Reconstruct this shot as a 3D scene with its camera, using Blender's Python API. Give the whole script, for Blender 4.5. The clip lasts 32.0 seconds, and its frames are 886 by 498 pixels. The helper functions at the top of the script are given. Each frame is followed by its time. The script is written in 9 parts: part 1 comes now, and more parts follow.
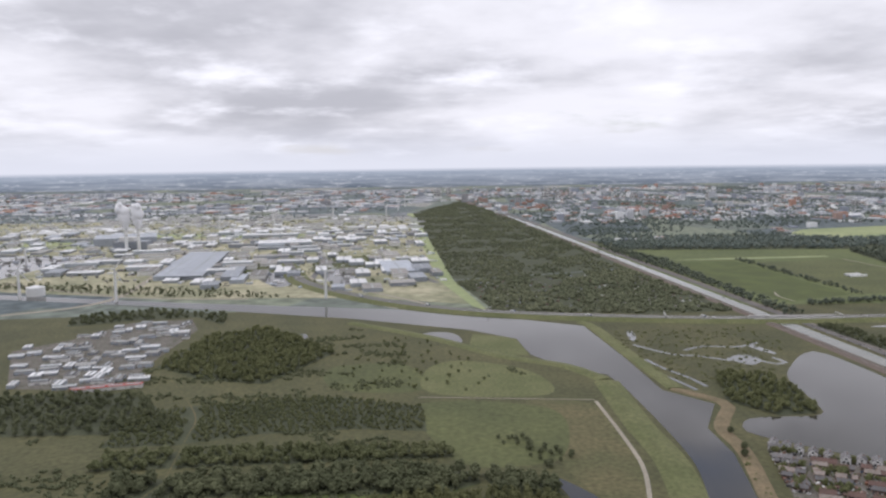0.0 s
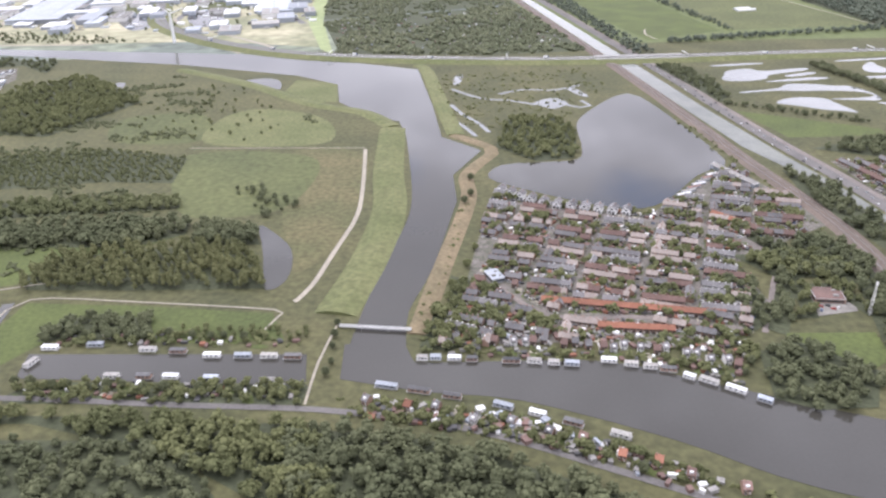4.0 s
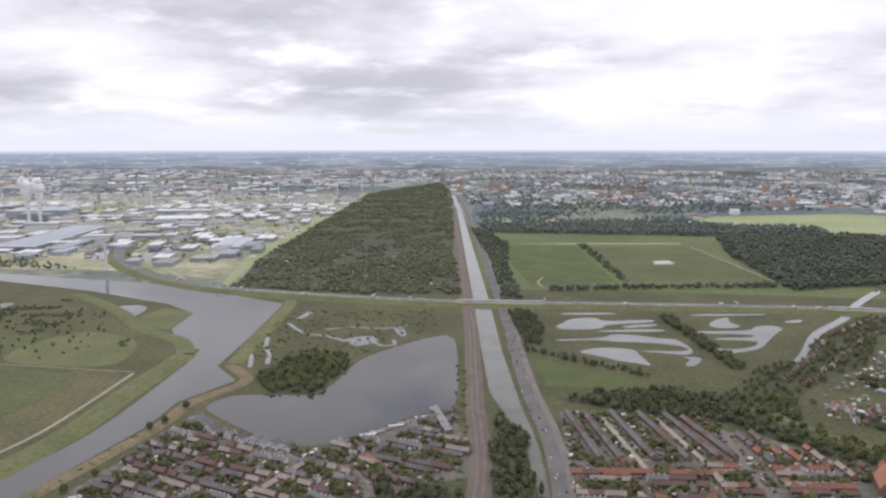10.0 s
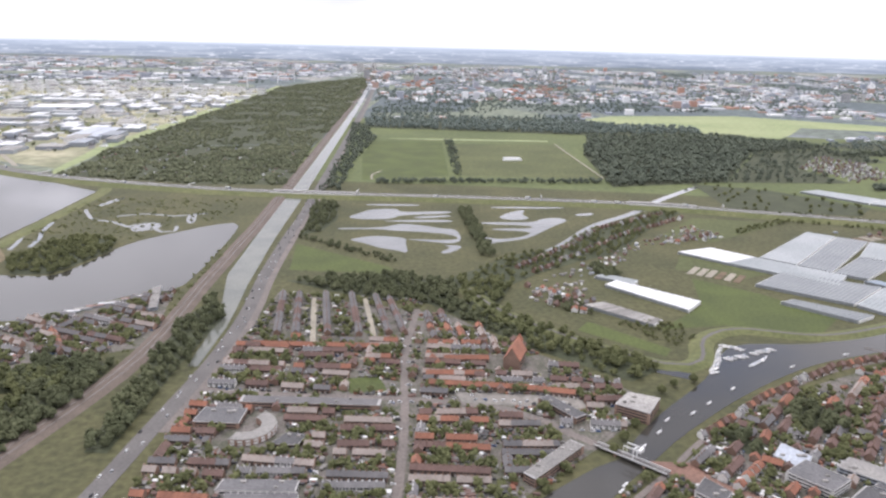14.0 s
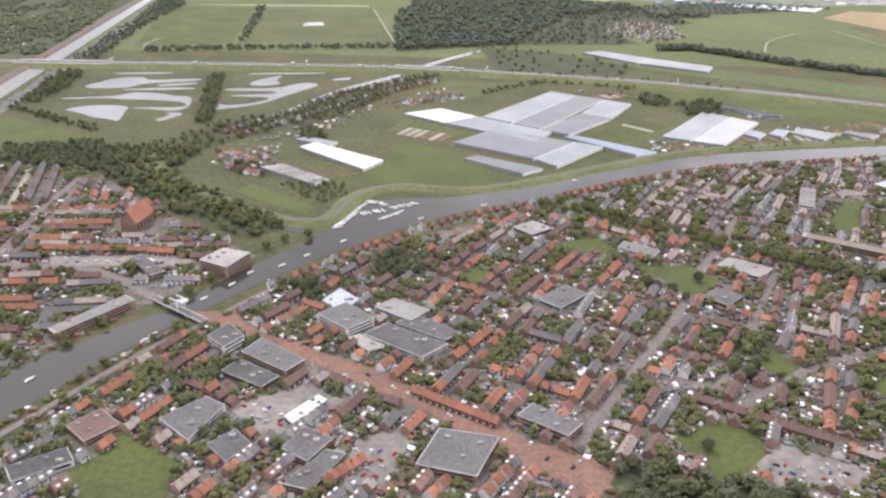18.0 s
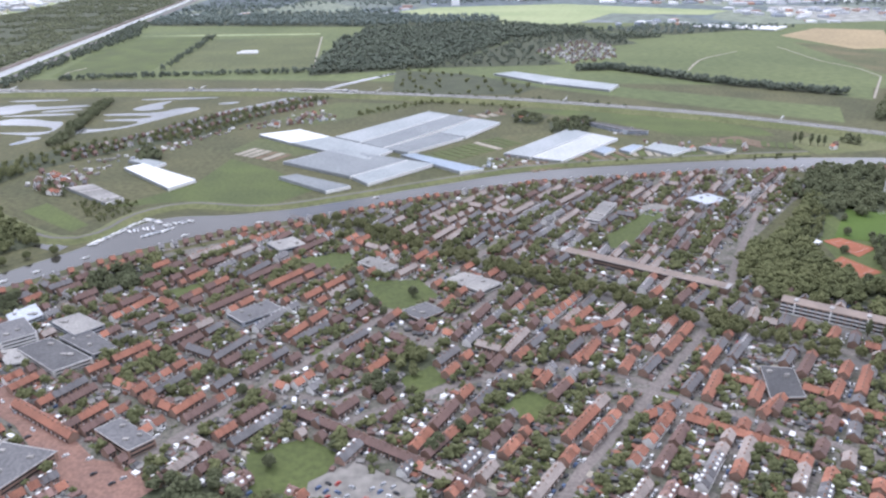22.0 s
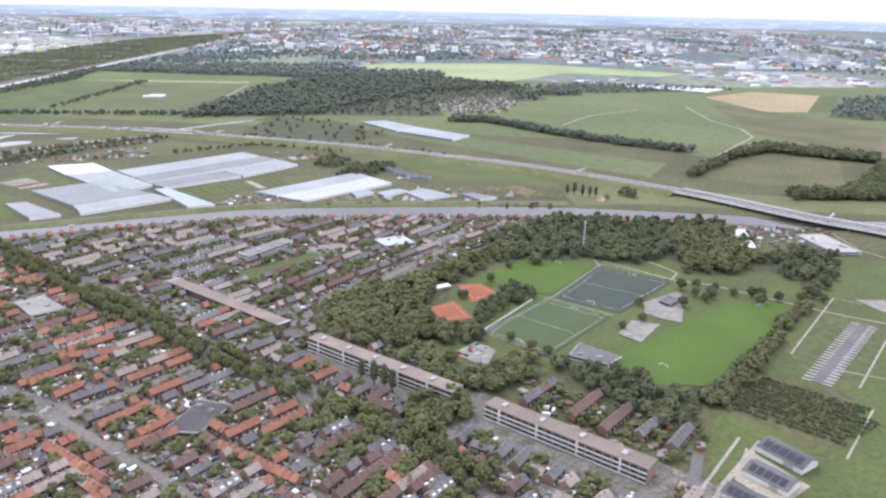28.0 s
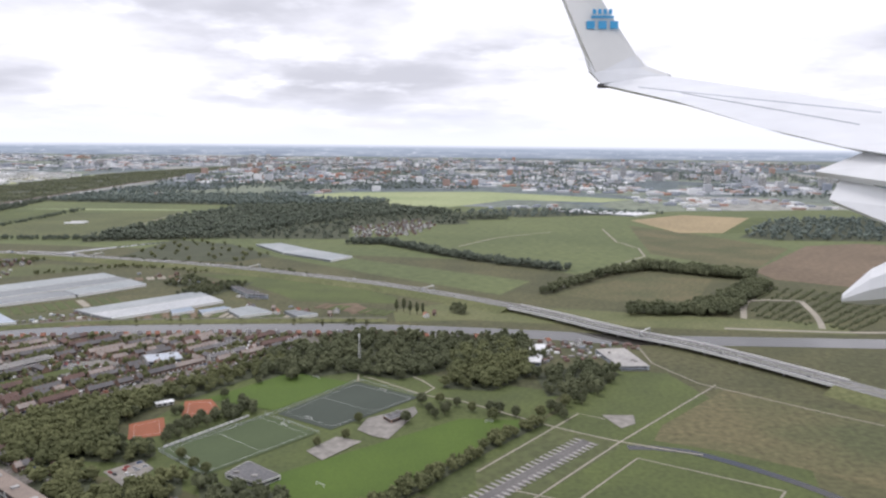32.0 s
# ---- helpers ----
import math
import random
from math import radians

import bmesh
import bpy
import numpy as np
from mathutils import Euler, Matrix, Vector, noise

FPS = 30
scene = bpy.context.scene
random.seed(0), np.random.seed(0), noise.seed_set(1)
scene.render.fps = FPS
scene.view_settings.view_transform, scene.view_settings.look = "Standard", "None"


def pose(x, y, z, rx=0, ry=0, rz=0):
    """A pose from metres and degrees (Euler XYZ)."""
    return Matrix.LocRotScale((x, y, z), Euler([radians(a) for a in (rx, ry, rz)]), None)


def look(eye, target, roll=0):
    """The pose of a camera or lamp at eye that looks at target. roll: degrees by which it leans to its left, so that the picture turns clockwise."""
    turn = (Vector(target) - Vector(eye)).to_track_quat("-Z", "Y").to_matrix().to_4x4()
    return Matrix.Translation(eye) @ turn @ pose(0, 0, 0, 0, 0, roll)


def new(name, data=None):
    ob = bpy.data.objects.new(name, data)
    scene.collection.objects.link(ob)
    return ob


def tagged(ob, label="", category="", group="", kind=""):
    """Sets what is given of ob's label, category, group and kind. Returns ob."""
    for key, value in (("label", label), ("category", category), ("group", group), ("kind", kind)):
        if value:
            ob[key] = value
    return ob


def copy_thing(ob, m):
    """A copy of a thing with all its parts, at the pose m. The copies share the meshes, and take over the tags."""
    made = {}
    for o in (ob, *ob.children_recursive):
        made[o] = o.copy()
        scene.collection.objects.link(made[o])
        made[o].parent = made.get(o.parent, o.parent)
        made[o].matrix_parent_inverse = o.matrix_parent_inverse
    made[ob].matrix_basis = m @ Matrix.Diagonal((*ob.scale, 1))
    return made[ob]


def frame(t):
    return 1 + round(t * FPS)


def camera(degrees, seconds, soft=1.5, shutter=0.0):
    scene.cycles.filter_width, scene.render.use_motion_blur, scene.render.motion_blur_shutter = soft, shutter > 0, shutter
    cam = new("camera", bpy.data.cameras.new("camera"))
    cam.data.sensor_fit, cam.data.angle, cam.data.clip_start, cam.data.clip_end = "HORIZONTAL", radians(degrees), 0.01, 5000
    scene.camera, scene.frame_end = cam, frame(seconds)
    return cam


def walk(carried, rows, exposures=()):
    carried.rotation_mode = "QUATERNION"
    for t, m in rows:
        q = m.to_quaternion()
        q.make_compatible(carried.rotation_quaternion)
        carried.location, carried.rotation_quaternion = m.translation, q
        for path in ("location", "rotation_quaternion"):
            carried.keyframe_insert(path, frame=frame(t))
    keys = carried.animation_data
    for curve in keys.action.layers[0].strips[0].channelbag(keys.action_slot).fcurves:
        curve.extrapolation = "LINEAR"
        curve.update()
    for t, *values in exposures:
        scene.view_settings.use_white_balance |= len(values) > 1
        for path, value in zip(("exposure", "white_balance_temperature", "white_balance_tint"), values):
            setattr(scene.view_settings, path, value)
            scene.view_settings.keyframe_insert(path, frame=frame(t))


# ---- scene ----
from mathutils import geometry

# The path: seconds, x, y, z, yaw, pitch, roll.
PATH = [
    (0.0, -474.0, -0.5, 162.3, -0.67, -6.57, 0.75),
    (0.5, -456.3, 1.0, 162.3, -1.12, -8.78, 0.24),
    (1.0, -438.5, 2.4, 162.3, -1.90, -12.69, 0.48),
    (1.5, -420.6, 3.5, 162.2, -2.06, -17.33, 0.16),
    (2.0, -402.7, 4.5, 162.2, -2.26, -20.99, 0.62),
    (2.5, -384.7, 5.4, 162.1, -2.27, -23.64, 0.89),
    (3.0, -366.7, 6.1, 162.0, -2.10, -25.29, 1.15),
    (3.5, -348.6, 6.7, 161.9, -1.78, -26.08, 1.42),
    (5.5, -275.9, 7.8, 161.2, -1.88, -22.29, 1.16),
    (6.0, -257.6, 7.8, 161.0, -2.53, -17.70, 0.72),
    (6.5, -239.3, 7.7, 160.8, -3.53, -14.00, 0.21),
    (7.0, -221.0, 7.5, 160.5, -3.97, -11.54, -0.30),
    (7.5, -202.6, 7.2, 160.2, -3.59, -10.35, -0.56),
    (8.0, -184.3, 6.9, 159.9, -2.30, -9.80, -0.53),
    (8.5, -165.9, 6.4, 159.6, -0.61, -9.31, -0.42),
    (9.0, -147.5, 5.9, 159.2, 1.08, -8.86, -0.33),
    (9.5, -129.0, 5.3, 158.8, 2.79, -8.43, -0.08),
    (10.0, -110.6, 4.7, 158.5, 4.56, -7.95, 0.03),
    (10.5, -92.2, 4.0, 158.0, 6.39, -7.35, -0.03),
    (11.0, -73.7, 3.3, 157.6, 8.15, -6.70, -0.16),
    (11.5, -55.3, 2.5, 157.1, 9.99, -6.15, -0.19),
    (12.0, -36.9, 1.7, 156.7, 11.37, -6.40, -0.01),
    (12.5, -18.4, 0.9, 156.2, 11.83, -7.80, 0.18),
    (13.0, 0.0, 0.0, 155.6, 8.86, -10.31, -0.28),
    (13.5, 18.4, -0.9, 155.1, 4.79, -13.06, -0.84),
    (14.0, 36.8, -1.7, 154.5, 1.42, -15.49, -1.41),
    (14.5, 55.2, -2.6, 153.9, -1.00, -17.46, -1.47),
    (16.5, 128.5, -6.0, 151.4, -4.57, -23.62, -0.89),
    (17.0, 146.8, -6.8, 150.7, -4.93, -24.62, -1.17),
    (17.5, 165.0, -7.6, 149.9, -5.21, -24.86, -1.51),
    (18.0, 183.2, -8.3, 149.2, -5.29, -24.58, -1.69),
    (18.5, 201.3, -9.0, 148.4, -5.19, -24.21, -1.81),
    (19.0, 219.4, -9.7, 147.7, -5.00, -23.83, -1.89),
    (19.5, 237.4, -10.2, 146.9, -4.71, -23.44, -1.92),
    (20.0, 255.5, -10.7, 146.0, -4.26, -23.17, -1.73),
    (20.5, 273.4, -11.2, 145.2, -3.65, -22.96, -1.23),
    (21.0, 291.3, -11.5, 144.3, -2.97, -22.79, -0.86),
    (21.5, 309.1, -11.8, 143.4, -2.31, -22.62, -0.44),
    (22.0, 326.9, -12.0, 142.5, -1.73, -22.48, 0.07),
    (22.5, 344.6, -12.1, 141.6, -1.23, -22.30, 0.34),
    (23.0, 362.3, -12.1, 140.6, -0.84, -22.03, 0.10),
    (23.5, 379.8, -12.0, 139.6, -0.53, -21.73, -0.07),
    (24.0, 397.3, -11.8, 138.6, -0.04, -21.46, -0.13),
    (24.5, 414.8, -11.4, 137.6, 0.30, -21.16, -0.31),
    (25.0, 432.1, -10.9, 136.6, 0.59, -20.78, -0.58),
    (25.5, 449.4, -10.3, 135.5, 0.87, -20.42, -0.75),
    (27.5, 517.5, -6.5, 131.1, 1.68, -18.65, -1.23),
    (28.0, 534.4, -5.2, 129.9, 2.14, -18.08, -1.20),
    (28.5, 551.1, -3.6, 128.7, 2.42, -17.50, -1.11),
    (29.0, 567.7, -2.0, 127.5, 2.69, -16.99, -0.99),
    (29.5, 584.2, -0.1, 126.2, 2.91, -16.33, -0.72),
    (30.0, 600.6, 2.0, 125.0, 3.05, -14.67, -0.42),
    (30.5, 616.9, 4.2, 123.7, 3.10, -12.22, -0.15),
    (31.0, 633.0, 6.7, 122.4, 3.23, -10.03, -0.30),
    (31.5, 649.1, 9.3, 121.1, 3.30, -8.76, -0.42),
    (32.0, 665.0, 12.2, 119.7, 3.32, -8.26, -0.58),
]

cam = camera(60.71, 32.0, soft=2.45)


def aim(x, y, z, yaw, pitch, roll):
    return pose(x, y, z, 90 + pitch, 0, yaw) @ pose(0, 0, 0, 0, 0, -roll)


EXPOSURES = [(0, 0.01, 6080, 17.2), (1, 0.13, 6110, 19.2), (2, 0.94, 5920, 21.2), (3, 1.06, 5920, 21.2), (6, 1.21, 5910, 20.2), (7, 0.93, 5940, 19.2), (8, 0.56, 5990, 18.2), (9, 0.25, 6080, 18.2), (12, 0.13, 6080, 18.2), (13, 0.11, 6110, 18.2), (14, 0.72, 6070, 19.2), (14.5, 0.84, 6110, 19.2), (17, 0.88, 6240, 21.2), (18, 0.88, 6210, 21.2), (19, 0.88, 5770, 19.2), (20, 0.9, 5610, 20.2), (24, 0.86, 5480, 19.2), (28, 0.96, 5680, 19.5), (30, 0.98, 5880, 17.5), (31, 0.9, 5880, 17.5), (32, 0.36, 6040, 17.5)]
walk(cam, [(row[0], aim(*row[1:])) for row in PATH], EXPOSURES)

# ---- light ----
SUN_AZ, SUN_EL = radians(-35), radians(58)   # turned from +y towards +x, and up


def build_world():
    w = bpy.data.worlds.new("sky")
    scene.world = w
    w.use_nodes = True
    n, l = w.node_tree.nodes, w.node_tree.links
    n.clear()
    out, bg = n.new("ShaderNodeOutputWorld"), n.new("ShaderNodeBackground")
    sky = n.new("ShaderNodeTexSky")
    sky.sky_type, sky.sun_disc = "NISHITA", False
    sky.sun_elevation, sky.sun_rotation = SUN_EL, SUN_AZ
    tc, sep = n.new("ShaderNodeTexCoord"), n.new("ShaderNodeSeparateXYZ")
    l.new(tc.outputs["Generated"], sep.inputs[0])

    def m(op, a, b=None, c=None):
        node = n.new("ShaderNodeMath")
        node.operation = op
        for i, v in enumerate((a, b, c)):
            if v is None:
                continue
            if isinstance(v, (int, float)):
                node.inputs[i].default_value = v
            else:
                l.new(v, node.inputs[i])
        return node.outputs[0]

    up = m("MAXIMUM", sep.outputs["Z"], 0.0)
    den = m("ADD", up, 0.17)
    comb = n.new("ShaderNodeCombineXYZ")
    l.new(m("DIVIDE", sep.outputs["X"], den), comb.inputs[0])
    l.new(m("DIVIDE", sep.outputs["Y"], den), comb.inputs[1])

    def cloud(scale, detail, lo, hi, off):
        mp, nz, rp = n.new("ShaderNodeMapping"), n.new("ShaderNodeTexNoise"), n.new("ShaderNodeMapRange")
        mp.inputs["Location"].default_value = off
        l.new(comb.outputs[0], mp.inputs[0])
        l.new(mp.outputs[0], nz.inputs["Vector"])
        nz.inputs["Scale"].default_value, nz.inputs["Detail"].default_value = scale, detail
        nz.inputs["Roughness"].default_value = 0.55
        rp.interpolation_type = "SMOOTHSTEP"
        rp.inputs[1].default_value, rp.inputs[2].default_value = lo, hi
        l.new(nz.outputs[0], rp.inputs[0])
        return rp.outputs[0]

    def mix(fac, a, b):
        node = n.new("ShaderNodeMix")
        node.data_type = "RGBA"
        for sock, v in ((node.inputs["Factor"], fac), (node.inputs["A"], a), (node.inputs["B"], b)):
            if isinstance(v, (tuple, float, int)):
                sock.default_value = v
            else:
                l.new(v, sock)
        return node.outputs["Result"]

    scaled = n.new("ShaderNodeVectorMath")
    scaled.operation = "SCALE"
    scaled.inputs["Scale"].default_value = 0.11
    l.new(sky.outputs[0], scaled.inputs[0])
    body = mix(cloud(0.62, 6, 0.38, 0.64, (3, 1, 0)), (1.05, 1.045, 1.03, 1), (0.610, 0.614, 0.620, 1))
    body = mix(cloud(1.9, 5, 0.48, 0.78, (7, 2, 0)), body, (1.2, 1.2, 1.19, 1))
    cover = cloud(0.6, 6, 0.28, 0.40, (11.3, 4.1, 0))
    seen = mix(cover, scaled.outputs[0], body)
    low = n.new("ShaderNodeMapRange")
    low.interpolation_type = "SMOOTHSTEP"
    low.inputs[1].default_value, low.inputs[2].default_value = -0.008, 0.06
    l.new(sep.outputs["Z"], low.inputs[0])
    seen = mix(low.outputs[0], (0.88, 0.90, 0.925, 1), seen)
    # the land past the modelled ground: woods, fields, towns fading into painted blue haze
    def cover_of(size, detail, lo, hi):
        mp, nz, rp = n.new("ShaderNodeMapping"), n.new("ShaderNodeTexNoise"), n.new("ShaderNodeMapRange")
        mp.inputs["Scale"].default_value = size
        l.new(tc.outputs["Generated"], mp.inputs[0])
        l.new(mp.outputs[0], nz.inputs["Vector"])
        nz.inputs["Scale"].default_value, nz.inputs["Detail"].default_value = 1.0, detail
        rp.inputs[1].default_value, rp.inputs[2].default_value = lo, hi
        l.new(nz.outputs[0], rp.inputs[0])
        return rp.outputs[0]

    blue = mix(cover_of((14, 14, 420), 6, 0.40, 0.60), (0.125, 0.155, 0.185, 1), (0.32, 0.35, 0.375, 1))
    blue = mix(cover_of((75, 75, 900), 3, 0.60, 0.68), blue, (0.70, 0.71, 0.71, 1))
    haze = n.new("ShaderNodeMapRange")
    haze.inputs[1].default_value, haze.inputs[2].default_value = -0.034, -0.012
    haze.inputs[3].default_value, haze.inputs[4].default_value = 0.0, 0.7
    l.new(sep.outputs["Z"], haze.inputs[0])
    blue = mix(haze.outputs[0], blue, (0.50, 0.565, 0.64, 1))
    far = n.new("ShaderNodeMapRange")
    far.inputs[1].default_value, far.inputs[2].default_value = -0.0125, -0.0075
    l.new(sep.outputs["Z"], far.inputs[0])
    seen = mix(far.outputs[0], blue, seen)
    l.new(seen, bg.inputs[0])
    bg.inputs[1].default_value = 0.88
    l.new(bg.outputs[0], out.inputs[0])


build_world()
sun = new("sun", bpy.data.lights.new("sun", "SUN"))
sun.data.energy, sun.data.angle, sun.data.color = 0.8, radians(14), (1.0, 0.95, 0.87)
sun.matrix_world = look((0, 0, 500), (0 - 500 * math.sin(SUN_AZ), -500 * math.cos(SUN_AZ), 500 - 500 * math.tan(SUN_EL)))

U = 0.475   # one real metre in this place's metres
RNG = random.Random(5)


# ---- materials ----
def mat(name, a, b=None, rough=0.9, scale=0.2, fine=3.0, bump=0.0, metal=0.0, spread=0.0, island=False, ior=1.45, dirt=0.25):
    """Two-scale mottled surface: a and b are base colours; spread varies it from piece to piece."""
    b = b or tuple(v * 0.7 for v in a)
    k = bpy.data.materials.new(name)
    k.use_nodes = True
    n, l = k.node_tree.nodes, k.node_tree.links
    p = n["Principled BSDF"]
    p.inputs["Roughness"].default_value, p.inputs["Metallic"].default_value, p.inputs["IOR"].default_value = rough, metal, ior
    geo = n.new("ShaderNodeNewGeometry")

    def noise_at(s, detail):
        z = n.new("ShaderNodeTexNoise")
        z.inputs["Scale"].default_value, z.inputs["Detail"].default_value = s, detail
        l.new(geo.outputs["Position"], z.inputs["Vector"])
        return z.outputs[0]

    def ramp(v, lo, hi):
        r = n.new("ShaderNodeMapRange")
        r.inputs[1].default_value, r.inputs[2].default_value = lo, hi
        l.new(v, r.inputs[0])
        return r.outputs[0]

    def mix(fac, x, y, kind="MIX"):
        q = n.new("ShaderNodeMix")
        q.data_type, q.blend_type = "RGBA", kind
        for sock, v in ((q.inputs["Factor"], fac), (q.inputs["A"], x), (q.inputs["B"], y)):
            if isinstance(v, (tuple, float, int)):
                sock.default_value = v
            else:
                l.new(v, sock)
        return q.outputs["Result"]

    big, small = noise_at(scale, 4), noise_at(fine, 3)
    col = mix(ramp(big, 0.35, 0.65), (*a, 1), (*b, 1))
    g = ramp(small, 0.3, 0.7)
    v = n.new("ShaderNodeMath")
    v.operation = "MULTIPLY_ADD"
    v.inputs[1].default_value, v.inputs[2].default_value = dirt * 2, 1 - dirt
    l.new(g, v.inputs[0])
    fac = v.outputs[0]
    if spread:
        src = geo.outputs["Random Per Island"] if island else n.new("ShaderNodeObjectInfo").outputs["Random"]
        w = n.new("ShaderNodeMath")
        w.operation = "MULTIPLY_ADD"
        w.inputs[1].default_value, w.inputs[2].default_value = spread * 2, 1 - spread
        l.new(src, w.inputs[0])
        u = n.new("ShaderNodeMath")
        u.operation = "MULTIPLY"
        l.new(fac, u.inputs[0])
        l.new(w.outputs[0], u.inputs[1])
        fac = u.outputs[0]
    sc = n.new("ShaderNodeVectorMath")
    sc.operation = "SCALE"
    l.new(col, sc.inputs[0])
    l.new(fac, sc.inputs["Scale"])
    l.new(sc.outputs[0], p.inputs["Base Color"])
    if bump:
        bp = n.new("ShaderNodeBump")
        bp.inputs["Strength"].default_value, bp.inputs["Distance"].default_value = bump, 0.3
        l.new(small, bp.inputs["Height"])
        l.new(bp.outputs[0], p.inputs["Normal"])
    return k


def leafy(*args, **kw):
    """Foliage: a mottled surface that lets part of the light through."""
    k = mat(*args, **kw)
    n, l = k.node_tree.nodes, k.node_tree.links
    p, out = n["Principled BSDF"], n["Material Output"]
    p.inputs["Specular IOR Level"].default_value = 0.15
    thin, both = n.new("ShaderNodeBsdfTranslucent"), n.new("ShaderNodeMixShader")
    l.new(p.inputs["Base Color"].links[0].from_socket, thin.inputs["Color"])
    both.inputs[0].default_value = 0.12
    # leaves lie in all directions: soften the shading of the clumps towards the sky
    geo, lift, unit = n.new("ShaderNodeNewGeometry"), n.new("ShaderNodeVectorMath"), n.new("ShaderNodeVectorMath")
    lift.operation, unit.operation = "MULTIPLY_ADD", "NORMALIZE"
    lift.inputs[1].default_value, lift.inputs[2].default_value = (0.6, 0.6, 0.6), (0, 0, 0.45)
    l.new(geo.outputs["Normal"], lift.inputs[0])
    l.new(lift.outputs[0], unit.inputs[0])
    l.new(unit.outputs[0], p.inputs["Normal"])
    l.new(p.outputs[0], both.inputs[1])
    l.new(thin.outputs[0], both.inputs[2])
    l.new(both.outputs[0], out.inputs["Surface"])
    return k


M = {}
M["meadow"] = mat("meadow", (0.116, 0.127, 0.048), (0.086, 0.098, 0.038), scale=0.012, fine=0.25)
M["rough"] = mat("rough_grass", (0.104, 0.100, 0.044), (0.070, 0.073, 0.032), scale=0.02, fine=0.3, dirt=0.3)
M["polder"] = mat("polder_meadow", (0.130, 0.155, 0.058), (0.100, 0.123, 0.046), scale=0.006, fine=0.12, dirt=0.2)
M["heath"] = mat("heath", (0.135, 0.118, 0.055), (0.085, 0.092, 0.038), scale=0.02, fine=0.35, dirt=0.3)
M["lush"] = mat("lush_grass", (0.098, 0.121, 0.034), (0.074, 0.092, 0.029), scale=0.03, fine=0.5, dirt=0.2)
# sunlight painted into the grass: far paler than the other meadows
M["pale"] = mat("sunlit_pale_grass", (0.34, 0.37, 0.19), (0.25, 0.30, 0.14), scale=0.006, fine=0.1, dirt=0.15)
M["dike"] = mat("dike_grass", (0.150, 0.156, 0.066), (0.112, 0.126, 0.048), scale=0.03, fine=0.4)
M["reed"] = mat("reed_bank", (0.22, 0.17, 0.10), (0.15, 0.125, 0.07), scale=0.05, fine=0.6)
M["sport_grass"] = mat("sport_grass", (0.082, 0.132, 0.017), (0.068, 0.112, 0.015), scale=0.03, fine=1.0, dirt=0.10)
M["turf"] = mat("artificial_turf", (0.078, 0.105, 0.045), (0.068, 0.092, 0.040), scale=0.03, fine=1.0, dirt=0.08)
M["turf_dark"] = mat("dark_turf", (0.062, 0.076, 0.058), (0.054, 0.067, 0.051), scale=0.03, fine=1.0, dirt=0.08)
M["straw"] = mat("stubble_field", (0.36, 0.28, 0.155), (0.30, 0.235, 0.13), scale=0.01, fine=0.2)
M["soil"] = mat("ploughed_soil", (0.19, 0.14, 0.09), (0.15, 0.11, 0.07), scale=0.01, fine=0.2)
M["scrub"] = mat("scrub_floor", (0.108, 0.104, 0.045), (0.074, 0.077, 0.033), scale=0.02, fine=0.3, dirt=0.3)
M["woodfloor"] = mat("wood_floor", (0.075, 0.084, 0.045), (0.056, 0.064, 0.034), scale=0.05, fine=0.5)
M["asphalt"] = mat("asphalt", (0.165, 0.155, 0.145), (0.13, 0.122, 0.115), scale=0.05, fine=1.0, dirt=0.15)
M["motorway"] = mat("motorway_asphalt", (0.188, 0.182, 0.176), (0.156, 0.152, 0.148), scale=0.02, fine=0.8, dirt=0.14)
M["paving"] = mat("grey_paving", (0.215, 0.185, 0.165), (0.17, 0.15, 0.135), scale=0.06, fine=0.9)
M["brickpave"] = mat("red_brick_paving", (0.25, 0.145, 0.108), (0.20, 0.122, 0.094), scale=0.08, fine=0.9)
M["path"] = mat("pale_path", (0.37, 0.335, 0.265), (0.30, 0.275, 0.22), scale=0.05, fine=0.8)
M["ballast"] = mat("rail_ballast", (0.17, 0.135, 0.11), (0.13, 0.105, 0.085), scale=0.1, fine=1.5)
M["steel"] = mat("rail_steel", (0.35, 0.33, 0.31), rough=0.4, metal=1.0)
M["yard"] = mat("concrete_yard", (0.27, 0.25, 0.22), (0.20, 0.19, 0.17), scale=0.02, fine=0.3)
# sand paled further: the sunlight over the harbour land is painted in
M["sand"] = mat("sunlit_sandy_ground", (0.43, 0.40, 0.27), (0.21, 0.22, 0.13), scale=0.012, fine=0.08)
M["town"] = mat("town_ground", (0.185, 0.165, 0.148), (0.10, 0.102, 0.072), scale=0.16, fine=0.8, dirt=0.4)
M["water"] = mat("water", (0.056, 0.053, 0.045), (0.046, 0.044, 0.038), rough=0.03, scale=0.01, fine=0.9, bump=0.012, ior=1.5, dirt=0.05)
# bright sky mirrored in ponds and channels is put into the base colour
M["skylit"] = mat("shallow_water", (0.185, 0.19, 0.185), (0.14, 0.145, 0.14), rough=0.03, scale=0.03, fine=0.6, bump=0.008, ior=1.6, dirt=0.08)
M["weedy"] = mat("weedy_canal_water", (0.165, 0.170, 0.140), (0.120, 0.128, 0.108), rough=0.12, scale=0.04, fine=0.6, bump=0.01, ior=1.36, dirt=0.12)
M["leaf"] = leafy("leaves", (0.152, 0.160, 0.073), (0.112, 0.122, 0.057), scale=0.045, fine=1.2, spread=0.2, island=True)
M["leaf2"] = leafy("poplar_leaves", (0.160, 0.163, 0.074), (0.124, 0.130, 0.060), scale=0.045, fine=1.2, spread=0.2, island=True)
M["leafyoung"] = leafy("young_leaves", (0.150, 0.160, 0.078), (0.118, 0.130, 0.062), scale=0.03, fine=1.2, spread=0.15, island=True)
